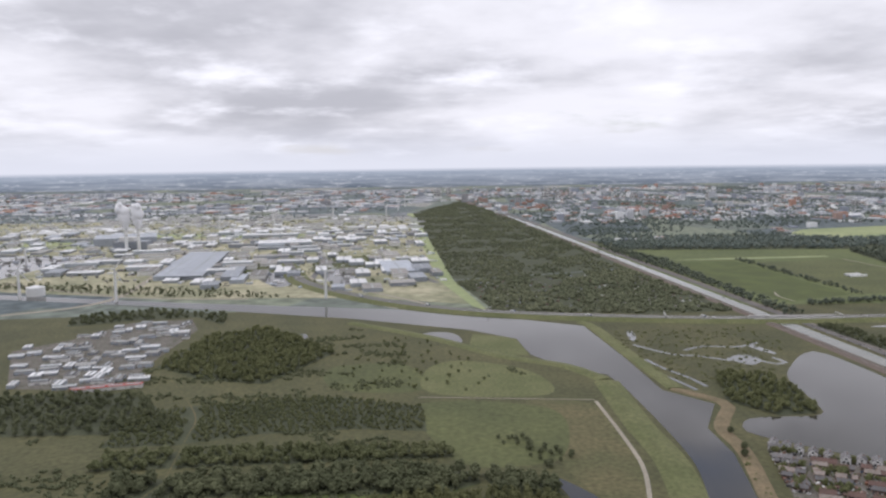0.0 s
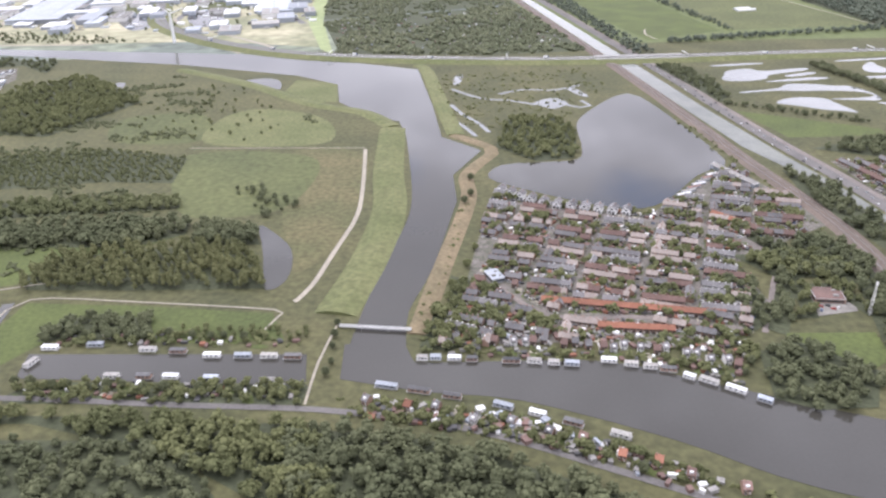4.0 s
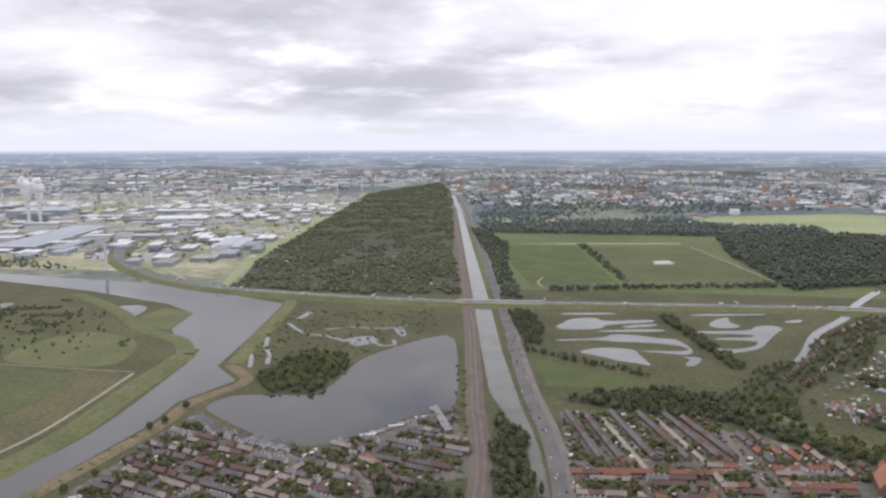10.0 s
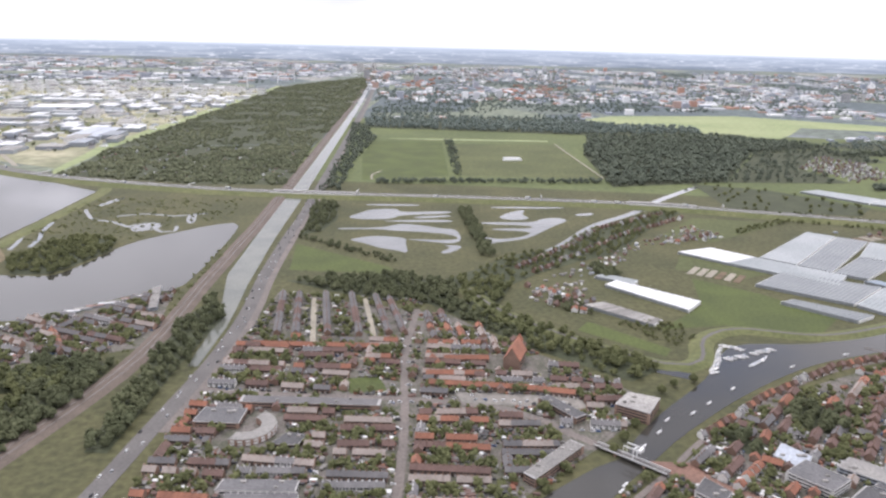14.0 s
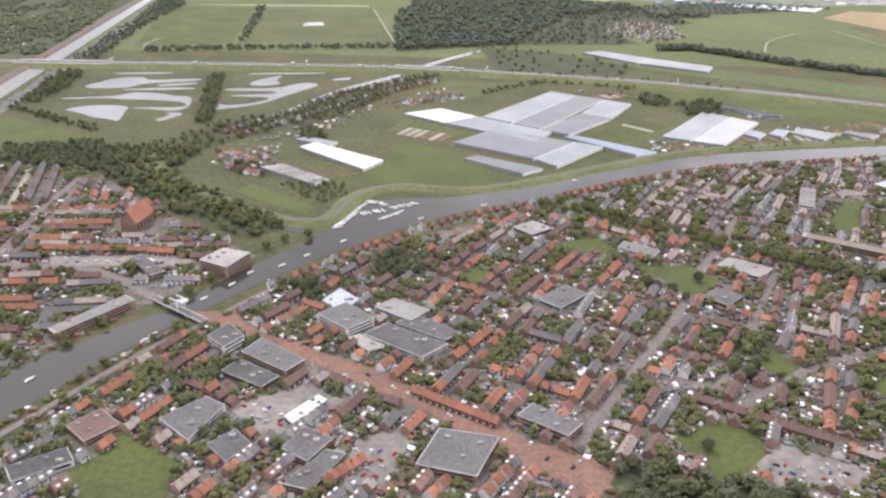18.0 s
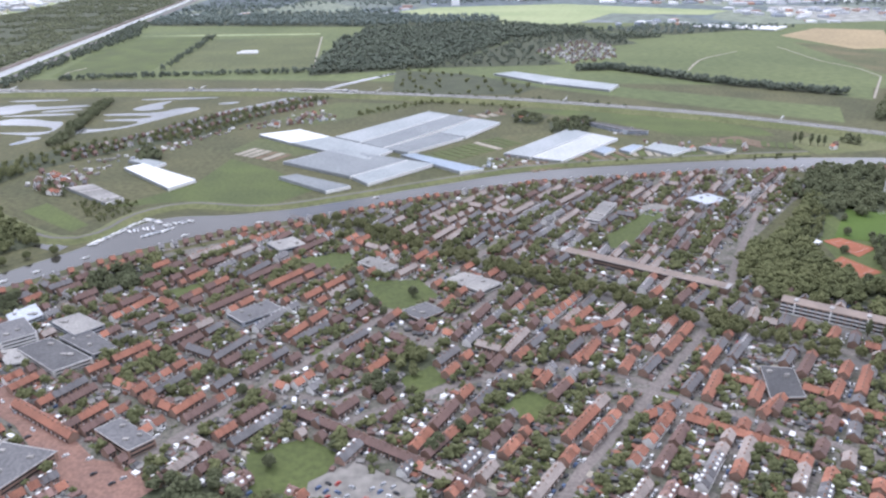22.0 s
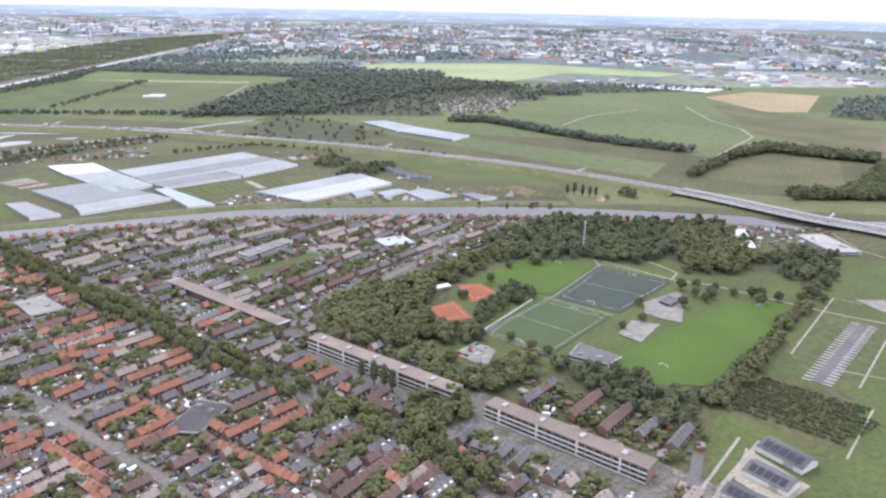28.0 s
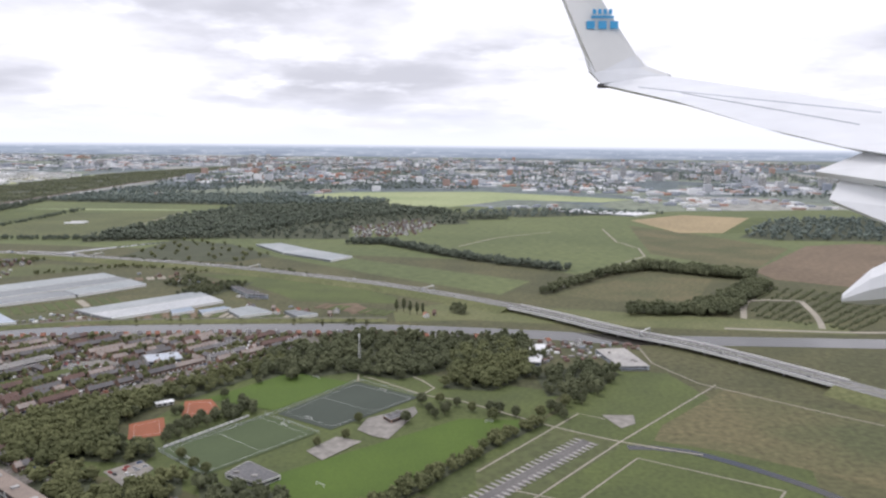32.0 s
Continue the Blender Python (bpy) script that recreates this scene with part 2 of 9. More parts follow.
M["leafdk"] = leafy("dark_leaves", (0.130, 0.140, 0.076), (0.096, 0.107, 0.059), scale=0.045, fine=1.2, spread=0.2, island=True)
# bluer than the near leaves: some distance haze is put into the colour
M["leafhalfhaze"] = leafy("half_hazed_leaves", (0.136, 0.156, 0.114), (0.104, 0.122, 0.092), scale=0.02, fine=0.4, spread=0.2, island=True)
M["leafolive"] = leafy("olive_leaves", (0.150, 0.160, 0.096), (0.110, 0.123, 0.074), scale=0.012, fine=0.3, spread=0.3, island=True)
# haze painted in: the farthest woods are bluer and paler still
M["leafhaze"] = leafy("hazed_far_leaves", (0.180, 0.214, 0.182), (0.138, 0.170, 0.150), scale=0.012, fine=0.2, spread=0.2, island=True)
M["bark"] = mat("bark", (0.09, 0.07, 0.05), scale=0.5, fine=4)
M["tile_o"] = mat("orange_roof_tiles", (0.37, 0.165, 0.105), (0.27, 0.128, 0.086), scale=0.12, fine=2.5, bump=0.15, spread=0.3)
M["tile_b"] = mat("brown_roof_tiles", (0.25, 0.16, 0.135), (0.19, 0.128, 0.11), scale=0.12, fine=2.5, bump=0.15, spread=0.3)
M["tile_g"] = mat("grey_roof_tiles", (0.225, 0.215, 0.212), (0.17, 0.165, 0.165), scale=0.12, fine=2.5, bump=0.15, spread=0.3)
M["tile_t"] = mat("pale_roof_tiles", (0.31, 0.265, 0.235), (0.25, 0.215, 0.19), scale=0.12, fine=2.5, bump=0.15, spread=0.3)
M["brick"] = mat("brick_wall", (0.30, 0.20, 0.15), (0.25, 0.165, 0.125), scale=0.2, fine=3, spread=0.25)
M["render"] = mat("white_rendered_wall", (0.74, 0.73, 0.70), (0.66, 0.65, 0.62), scale=0.2, fine=2, dirt=0.08)
M["glassd"] = mat("window_glass", (0.05, 0.055, 0.06), rough=0.08, dirt=0.05)
M["white"] = mat("white_paint", (0.78, 0.78, 0.76), (0.72, 0.72, 0.70), rough=0.5, scale=0.3, fine=2, dirt=0.06)
M["felt"] = mat("bitumen_roof", (0.135, 0.132, 0.132), (0.105, 0.104, 0.105), scale=0.08, fine=1, spread=0.3, dirt=0.25)
M["palefelt"] = mat("pale_flat_roof", (0.33, 0.315, 0.29), (0.26, 0.25, 0.235), scale=0.08, fine=1, spread=0.3)
M["concrete"] = mat("concrete", (0.42, 0.41, 0.39), (0.34, 0.33, 0.32), scale=0.1, fine=1)
M["whiteroof"] = mat("white_metal_roof", (0.80, 0.80, 0.79), (0.68, 0.69, 0.69), rough=0.5, scale=0.05, fine=0.6, spread=0.12, dirt=0.08)
M["clad"] = mat("grey_cladding", (0.37, 0.40, 0.44), (0.31, 0.335, 0.37), rough=0.5, scale=0.05, fine=1, spread=0.3)
M["glassroof"] = mat("greenhouse_glass", (0.40, 0.42, 0.42), (0.32, 0.345, 0.345), rough=0.4, scale=0.03, fine=0.5, ior=1.25, dirt=0.14)
M["glasswash"] = mat("whitewashed_greenhouse_glass", (0.54, 0.55, 0.55), (0.46, 0.475, 0.475), rough=0.45, scale=0.03, fine=0.5, ior=1.25, dirt=0.14)
M["glassgrey"] = mat("shaded_greenhouse_glass", (0.275, 0.29, 0.29), (0.225, 0.24, 0.245), rough=0.4, scale=0.03, fine=0.5, ior=1.25, dirt=0.14)
M["glassblue"] = mat("blue_greenhouse_glass", (0.35, 0.40, 0.46), (0.30, 0.35, 0.40), rough=0.35, scale=0.03, fine=0.5, ior=1.25, dirt=0.12)
M["clay"] = mat("clay_court", (0.33, 0.115, 0.06), (0.27, 0.10, 0.052), scale=0.1, fine=1.2, dirt=0.1)
M["gravelroof"] = mat("brown_gravel_roof", (0.25, 0.20, 0.165), (0.19, 0.155, 0.13), scale=0.1, fine=1.4, dirt=0.15, spread=0.2)
M["solar"] = mat("solar_panel_glass", (0.035, 0.04, 0.055), (0.03, 0.034, 0.048), rough=0.45, scale=0.3, fine=2, ior=1.3, dirt=0.06)
M["red"] = mat("red_paint", (0.42, 0.06, 0.04), rough=0.5)
M["steam"] = leafy("steam", (0.97, 0.97, 0.97), (0.93, 0.93, 0.94), rough=1.0, scale=0.05, fine=0.2, dirt=0.03)


# ---- builders ----
class Mesh:
    """Gathers vertices and faces and becomes one mesh object."""

    def __init__(self):
        self.v, self.f, self.m = [], [], []

    def face(self, pts, k=0):
        s = len(self.v)
        self.v += [tuple(q) for q in pts]
        self.f.append(tuple(range(s, s + len(pts))))
        self.m.append(k)

    def hexa(self, b, t, k=0, kt=None):
        """A closed prism between the rings b (bottom) and t (top)."""
        s, c = len(self.v), len(b)
        self.v += [tuple(q) for q in b] + [tuple(q) for q in t]
        for i in range(c):
            j = (i + 1) % c
            self.f.append((s + i, s + j, s + c + j, s + c + i))
            self.m.append(k)
        self.f.append(tuple(range(s + c, s + 2 * c)))
        self.m.append(k if kt is None else kt)
        self.f.append(tuple(range(s + c - 1, s - 1, -1)))
        self.m.append(k)

    def box(self, x0, y0, z0, x1, y1, z1, k=0, kt=None):
        r = ((x0, y0), (x1, y0), (x1, y1), (x0, y1))
        self.hexa([(*q, z0) for q in r], [(*q, z1) for q in r], k, kt)

    def tube(self, x, y, z0, z1, r0, r1, n=10, k=0):
        ring = [(math.cos(2 * math.pi * i / n), math.sin(2 * math.pi * i / n)) for i in range(n)]
        self.hexa([(x + r0 * a, y + r0 * b, z0) for a, b in ring], [(x + r1 * a, y + r1 * b, z1) for a, b in ring], k)

    def gable(self, x0, y0, x1, y1, z0, z1, over, thick, k=0):
        """Two roof slabs with their ridge along x."""
        ym = (y0 + y1) / 2
        for ya, yb in ((y0, ym), (y1, ym)):
            e = over if yb > ya else -over
            slope = (z1 - z0) / (yb - ya)
            za = z0 - e * slope
            q = [(x0 - over, ya - e, za), (x1 + over, ya - e, za), (x1 + over, yb, z1), (x0 - over, yb, z1)]
            if yb < ya:
                q = q[::-1]
            self.hexa(q, [(a, b, c + thick) for a, b, c in q], k)

    def weld(self):
        """Joins corners that lie in one place."""
        seen, to = {}, []
        for q in self.v:
            to.append(seen.setdefault(tuple(round(c, 4) for c in q), len(seen)))
        self.v = list(seen)
        self.f = [tuple(to[i] for i in f) for f in self.f]
        return self

    def done(self, name, mats, parent=None, smooth=False):
        me = bpy.data.meshes.new(name)
        me.from_pydata(self.v, [], self.f)
        for q in mats:
            me.materials.append(q)
        if len(mats) > 1:
            me.polygons.foreach_set("material_index", self.m)
        if smooth:
            me.polygons.foreach_set("use_smooth", [True] * len(self.f))
        me.update()
        ob = new(name, me)
        if parent:
            ob.parent = parent
        return ob


def flat(name, pts, z, material, label="", category=""):
    """A sheet of land or water with the outline pts, at the height z."""
    tris = geometry.tessellate_polygon([[Vector((x, y, 0)) for x, y in pts]])
    fs = []
    for i, j, k in tris:
        (ax, ay), (bx, by), (cx, cy) = pts[i], pts[j], pts[k]
        fs.append((i, j, k) if (bx - ax) * (cy - ay) - (by - ay) * (cx - ax) > 0 else (i, k, j))
    me = bpy.data.meshes.new(name)
    me.from_pydata([(x, y, z) for x, y in pts], [], fs)
    me.materials.append(material)
    ob = new(name, me)
    return tagged(ob, label or name.replace("_", " "), category or name.split("_")[0], kind="structure")


def smooth_line(pts, step=12.0, closed=False):
    """Catmull-Rom through pts."""
    out, n = [], len(pts)
    for i in range(n if closed else n - 1):
        if closed:
            a, b, c, d = (Vector((*pts[(i + j) % n][:2], 0)) for j in (-1, 0, 1, 2))
        else:
            a, b, c, d = (Vector((*pts[min(max(i + j, 0), n - 1)][:2], 0)) for j in (-1, 0, 1, 2))
        m = max(1, int((c - b).length / step))
        for j in range(m):
            t = j / m
            q = 0.5 * (2 * b + (c - a) * t + (2 * a - 5 * b + 4 * c - d) * t * t + (3 * b - a - 3 * c + d) * t ** 3)
            out.append((q.x, q.y))
    if not closed:
        out.append(tuple(pts[-1][:2]))
    return out


def blob(pts, step=8.0):
    return smooth_line(pts, step, True)


def offset(line, d):
    out = []
    for i, (x, y) in enumerate(line):
        x0, y0 = line[max(i - 1, 0)]
        x1, y1 = line[min(i + 1, len(line) - 1)]
        h = math.hypot(x1 - x0, y1 - y0) or 1
        out.append((x - (y1 - y0) / h * d, y + (x1 - x0) / h * d))
    return out


def ribbon(name, line, profile, material, label="", category="", kind="structure"):
    """Sweeps the profile, rows of (offset to the left, z), along the line."""
    me = Mesh()
    rows = [[(x, y, z) for x, y in offset(line, d)] for d, z in profile]
    n, c = len(line), len(profile)
    me.v = [q for r in rows for q in r]
    for j in range(c - 1):
        for i in range(n - 1):
            me.f.append((j * n + i, (j + 1) * n + i, (j + 1) * n + i + 1, j * n + i + 1))
            me.m.append(0)
    if c > 2:
        me.f += [tuple(j * n for j in range(c))[::-1], tuple(j * n + n - 1 for j in range(c))]
        me.m += [0, 0]
    ob = me.done(name, [material])
    flipped = profile[0][0] < profile[-1][0]
    if flipped:
        ob.data.flip_normals()
    return tagged(ob, label or name.replace("_", " "), category or name.split("_")[0], kind=kind)


def inside(x, y, pts):
    c, j = False, len(pts) - 1
    for i in range(len(pts)):
        (xi, yi), (xj, yj) = pts[i], pts[j]
        if (yi > y) != (yj > y) and x < (xj - xi) * (y - yi) / (yj - yi) + xi:
            c = not c
        j = i
    return c


def scatter(pts, spacing, rng, jitter=0.45):
    xs, ys = [q[0] for q in pts], [q[1] for q in pts]
    out, y, row = [], min(ys), 0
    while y < max(ys):
        x = min(xs) + (row % 2) * spacing / 2
        while x < max(xs):
            a, b = x + rng.uniform(-jitter, jitter) * spacing, y + rng.uniform(-jitter, jitter) * spacing
            if inside(a, b, pts):
                out.append((a, b))
            x += spacing
        y += spacing * 0.87
        row += 1
    return out


# ---- trees ----
OCT_V = np.array([(1, 0, 0), (0, 1, 0), (-1, 0, 0), (0, -1, 0), (0, 0, 1), (0, 0, -0.8)], float)
OCT_F = np.array([(0, 1, 4), (1, 2, 4), (2, 3, 4), (3, 0, 4), (1, 0, 5), (2, 1, 5), (3, 2, 5), (0, 3, 5)])


def heart():
    """A sphere of 18 corners."""
    vs, fs, mid = [tuple(v) for v in OCT_V * (1, 1, 1)], [], {}

    def half(a, b):
        key = (min(a, b), max(a, b))
        if key not in mid:
            q = np.array(vs[a]) + np.array(vs[b])
            mid[key] = len(vs)
            vs.append(tuple(q / np.linalg.norm(q)))
        return mid[key]

    for a, b, c in OCT_F.tolist():
        x, y, z = half(a, b), half(b, c), half(c, a)
        fs += [(a, x, z), (x, b, y), (z, y, c), (x, y, z)]
    return np.array(vs, float), np.array(fs)


def crown_shape(seed, clumps, tall=1.0, size=0.34):
    """A crown of unit radius, its foot at z 0.35 of its height: many small turned clumps round an uneven form."""
    r = np.random.RandomState(seed)
    vs, fs, base = [], [], 0
    if clumps >= 8:
        # a dense uneven heart that the clumps stand out of
        core_v, core_f = heart()
        vs.append(core_v * r.uniform(0.85, 1.1, (len(core_v), 1)) * (0.82, 0.82, 0.72 * tall) + (0, 0, 1.2 * tall))
        fs.append(core_f)
        base = len(core_v)
    for i in range(clumps):
        u, a = r.uniform(-0.75, 1), r.uniform(0, 2 * np.pi)
        w = np.sqrt(max(0.05, 1 - u * u)) * r.uniform(0.6, 1.02)
        c = np.array((np.cos(a) * w, np.sin(a) * w, (u * 0.85 + 1.25) * tall))
        q = OCT_V * size * r.uniform(0.7, 1.35, (6, 1)) * r.uniform(0.8, 1.3, 3)
        b = r.uniform(0, 2 * np.pi)
        q = q @ np.array(((np.cos(b), -np.sin(b), 0), (np.sin(b), np.cos(b), 0), (r.uniform(-.4, .4), r.uniform(-.4, .4), 1)))
        fs.append(OCT_F + 6 * i + base)
        vs.append(q + c)
    return np.concatenate(vs), np.concatenate(fs)


WOOD_SHAPES = [crown_shape(s, 14, 1.0, 0.42) for s in range(6)]
LEAFY_SHAPES = [crown_shape(40 + s, 22, 1.0, 0.31) for s in range(6)]
BUSH_SHAPES = [crown_shape(80 + s, 4, 0.7, 0.62) for s in range(8)]
FAR_SHAPES = [crown_shape(90 + s, 6, 1.0, 0.55) for s in range(6)]
TALL_SHAPES = [crown_shape(20 + s, 26, 1.9, 0.30) for s in range(4)]


def wood(name, places, height, material, label, category="trees", shapes=None, rng=None, kind="stuff", vary=0.3):
    """Many tree crowns with short trunks in one object."""
    rng = rng or RNG
    shapes = shapes or WOOD_SHAPES
    vs, fs, ms, n = [], [], [], 0
    tv = np.array([(math.cos(a) * 0.07, math.sin(a) * 0.07, z) for z in (0, 1.0) for a in (0, 2.1, 4.2)])
    tf = np.array([(0, 1, 4), (0, 4, 3), (1, 2, 5), (1, 5, 4), (2, 0, 3), (2, 3, 5)])
    stem = shapes is not BUSH_SHAPES
    for x, y in places:
        v, f = shapes[rng.randrange(len(shapes))]
        top = v[:, 2].max()
        h = height * rng.uniform(1 - vary, 1 + vary)
        s = h / top
        a = rng.uniform(0, 6.28)
        c, d = math.cos(a) * s, math.sin(a) * s
        wv = np.empty_like(v)
        wv[:, 0], wv[:, 1], wv[:, 2] = v[:, 0] * c - v[:, 1] * d + x, v[:, 0] * d + v[:, 1] * c + y, v[:, 2] * s
        if not stem:
            wv[:, 2] -= 0.35 * h
            vs.append(wv)
            fs.append(f + n)
            ms.append(np.zeros(len(f), int))
            n += len(v)
            continue
        vs += [wv, tv * s + (x, y, 0)]
        fs += [f + n, tf + n + len(v)]
        ms += [np.zeros(len(f), int), np.ones(len(tf), int)]
        n += len(v) + 6
    v, f, m = np.concatenate(vs), np.concatenate(fs), np.concatenate(ms)
    me = bpy.data.meshes.new(name)
    me.vertices.add(len(v))
    me.vertices.foreach_set("co", v.ravel())
    me.loops.add(f.size)
    me.loops.foreach_set("vertex_index", f.ravel())
    me.polygons.add(len(f))
    me.polygons.foreach_set("loop_start", np.arange(0, f.size, 3))
    me.polygons.foreach_set("loop_total", np.full(len(f), 3))
    me.materials.append(material)
    me.materials.append(M["bark"])
    me.polygons.foreach_set("material_index", m)
    me.polygons.foreach_set("use_smooth", np.ones(len(f), bool))
    me.update()
    me.validate()
    return tagged(new(name, me), label, category, kind=kind)


# ---- ground, water and roads ----
def hazed_far_land():
    """Fields, woods and scattered towns of the distance, as cells of different cover."""
    k = bpy.data.materials.new("hazed_far_land")
    k.use_nodes = True
    n, l = k.node_tree.nodes, k.node_tree.links
    p = n["Principled BSDF"]
    p.inputs["Roughness"].default_value = 0.95
    geo = n.new("ShaderNodeNewGeometry")
    mp = n.new("ShaderNodeMapping")
    mp.inputs["Scale"].default_value = (0.006, 0.0035, 0.006)
    l.new(geo.outputs["Position"], mp.inputs[0])
    vo, ra = n.new("ShaderNodeTexVoronoi"), n.new("ShaderNodeValToRGB")
    vo.inputs["Scale"].default_value = 1.0
    l.new(mp.outputs[0], vo.inputs["Vector"])
    sp = n.new("ShaderNodeSeparateColor")
    l.new(vo.outputs["Color"], sp.inputs[0])
    ra.color_ramp.interpolation = "CONSTANT"
    # cell colours blued and paled: the haze of the distance is painted in
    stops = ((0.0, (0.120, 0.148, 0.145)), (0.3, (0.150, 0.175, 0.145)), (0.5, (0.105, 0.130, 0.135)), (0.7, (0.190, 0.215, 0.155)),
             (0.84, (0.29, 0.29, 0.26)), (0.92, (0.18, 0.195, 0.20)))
    while len(ra.color_ramp.elements) < len(stops):
        ra.color_ramp.elements.new(0.5)
    for e, (at, c) in zip(ra.color_ramp.elements, stops):
        e.position, e.color = at, (*c, 1)
    l.new(sp.outputs[0], ra.inputs[0])
    nz = n.new("ShaderNodeTexNoise")
    nz.inputs["Scale"].default_value, nz.inputs["Detail"].default_value = 0.05, 6
    l.new(geo.outputs["Position"], nz.inputs["Vector"])
    sc = n.new("ShaderNodeVectorMath")
    sc.operation = "SCALE"
    mr = n.new("ShaderNodeMapRange")
    mr.inputs[1].default_value, mr.inputs[2].default_value, mr.inputs[3].default_value, mr.inputs[4].default_value = 0.3, 0.7, 0.55, 1.45
    l.new(nz.outputs[0], mr.inputs[0])
    l.new(ra.outputs[0], sc.inputs[0])
    l.new(mr.outputs[0], sc.inputs["Scale"])
    l.new(sc.outputs[0], p.inputs["Base Color"])
    return k


M["far"] = hazed_far_land()
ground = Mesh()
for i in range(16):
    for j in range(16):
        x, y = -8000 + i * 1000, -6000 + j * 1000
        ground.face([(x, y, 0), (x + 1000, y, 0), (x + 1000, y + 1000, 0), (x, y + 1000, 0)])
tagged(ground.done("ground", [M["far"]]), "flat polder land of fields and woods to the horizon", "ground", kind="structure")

LAYER = [0]   # keeps sheets that overlap apart


def land(name, pts, key, label, category="field", z=0.08, soft=False, step=8.0):
    LAYER[0] += 1
    return flat(name, blob(pts, step) if soft else pts, z + 0.0012 * (LAYER[0] % 25), M[key], label, category)


land("ground_polder", [(-1000, -600), (1500, -600), (1500, 700), (900, 720), (700, 760), (60, 820), (-650, 830), (-1000, 800)], "rough", "rough green polder grassland", "ground", 0.04)

land("ground_polder_north", [(-170, 790), (60, 815), (700, 755), (900, 715), (1500, 690), (1700, 1350), (1300, 1420), (960, 1330), (480, 1400), (-200, 1520)], "polder", "green polder meadows beyond the motorway", "ground", 0.02)
land("ground_sports", [(515, 262), (530, 345), (562, 410), (640, 385), (700, 345), (640, 250), (612, 225), (560, 252)], "lush", "grass between the sports pitches", "ground", 0.05)
land("ground_scrub_west", [(-800, 300), (-520, 300), (-470, 315), (-400, 300), (-372, 420), (-372, 560), (-450, 640), (-560, 740), (-660, 760), (-800, 700)], "scrub", "dark rough scrubland", "ground", 0.048)
land("ground_scrub_south", [(-640, 240), (-530, 236), (-376, 214), (-300, 190), (-220, 130), (-640, 130)], "scrub", "dark wooded river bank", "ground", 0.048)
BANK_NEAR = [(-362, 234), (-330, 224), (-298, 217), (-253, 194), (-217, 170), (-160, 150), (-90, 138), (-20, 145), (30, 158), (55, 175), (76, 207), (94, 235),
             (110, 255), (133, 283), (172, 322), (217, 357), (268, 381), (327, 413), (392, 439), (500, 458), (589, 465), (686, 463), (750, 454), (814, 457), (1000, 462), (1300, 470)]
BANK_FAR = [(-362, 257), (-338, 253), (-335, 243), (-268, 239), (-237, 226), (-211, 213), (-163, 191), (-100, 172), (-30, 170), (20, 180), (45, 197), (59, 222), (90, 253),
            (103, 262), (110, 276), (126, 299), (156, 336), (184, 379), (227, 386), (273, 404), (335, 434), (403, 463), (519, 482), (592, 489), (688, 484), (755, 477), (825, 479), (1000, 484), (1300, 492)]
NEARL, FARL = smooth_line(BANK_NEAR, 10), smooth_line(BANK_FAR, 10)
flat("water_river", NEARL + FARL[::-1], 0.14, M["water"], "grey calm river with reed banks", "river")
RIV_L = [(-361, 250), (-357, 278), (-350, 318), (-336, 390), (-337, 482), (-339, 525), (-344, 558), (-369, 576), (-394, 620), (-400, 679), (-440, 718), (-560, 780), (-804, 869), (-1300, 1010)]
RIV_R = [(-338, 250), (-337, 280), (-326, 318), (-310, 399), (-310, 440), (-289, 485), (-314, 517), (-318, 600), (-328, 729), (-402, 774), (-465, 815), (-580, 842), (-818, 899), (-1300, 1045)]
flat("water_side_river", smooth_line(RIV_L[:5], 10)[:-1] + RIV_L[4:] + (RIV_R[3:])[::-1] + smooth_line(RIV_R[:4], 10)[::-1][1:], 0.13, M["water"], "wide grey side river", "river")
flat("water_basin", [(-484, 259), (-376, 251), (-374, 231), (-482, 243)], 0.14, M["water"], "grey houseboat basin", "water")
LAKE = [(-289, 433), (-279, 455), (-256, 458), (-230, 461), (-222, 485), (-214, 540), (-192, 580), (-166, 612), (-150, 608), (-141, 520), (-139, 449), (-150, 436), (-165, 425), (-191, 393), (-211, 379), (-236, 387), (-267, 410)]
flat("water_lake", smooth_line(LAKE, 8, True), 0.14, M["water"], "grey lake beside the houses", "lake")
CANAL_L = [(-93, 330), (-97, 380), (-102, 410), (-118, 474), (-127, 584), (-142, 790), (-222, 1826), (-330, 3000)]
CANAL_R = [(-88, 330), (-90, 380), (-93, 410), (-99, 455), (-110, 570), (-124, 761), (-212, 1830), (-322, 3000)]
flat("water_canal", CANAL_L + CANAL_R[::-1], 0.14, M["weedy"], "straight grey canal beside the road", "canal")
def rounded(q):
    """Cuts the corners of an outline twice."""
    for _ in range(2):
        q = [p for a, b in zip(q, q[1:] + q[:1]) for p in ((a[0] * .75 + b[0] * .25, a[1] * .75 + b[1] * .25), (a[0] * .25 + b[0] * .75, a[1] * .25 + b[1] * .75))]
    return q


PONDS = []
PONDS.append([(-418, 380), (-404, 362), (-394, 345), (-391, 319), (-395, 304), (-403, 303), (-405, 325), (-410, 350)])
PONDS.append([(-494, 708), (-456, 714), (-446, 660), (-470, 667)])
PONDS.append([(-611, 653), (-619, 704), (-595, 718), (-593, 670)])
PONDS.append([(-195, 610), (-205, 640), (-199, 650), (-188, 612)])
PONDS.append([(-55, 672), (-49, 686), (-24, 693), (-21, 677), (26, 689), (27, 678), (-21, 665), (-23, 652), (-41, 645), (-60, 646), (-65, 654)])
PONDS.append([(-67, 611), (-29, 617), (-18, 633), (4, 629), (19, 620), (34, 619), (38, 569), (2, 578), (-10, 582), (36, 582), (31, 600), (2, 607), (-20, 607), (-33, 612), (-67, 606)])
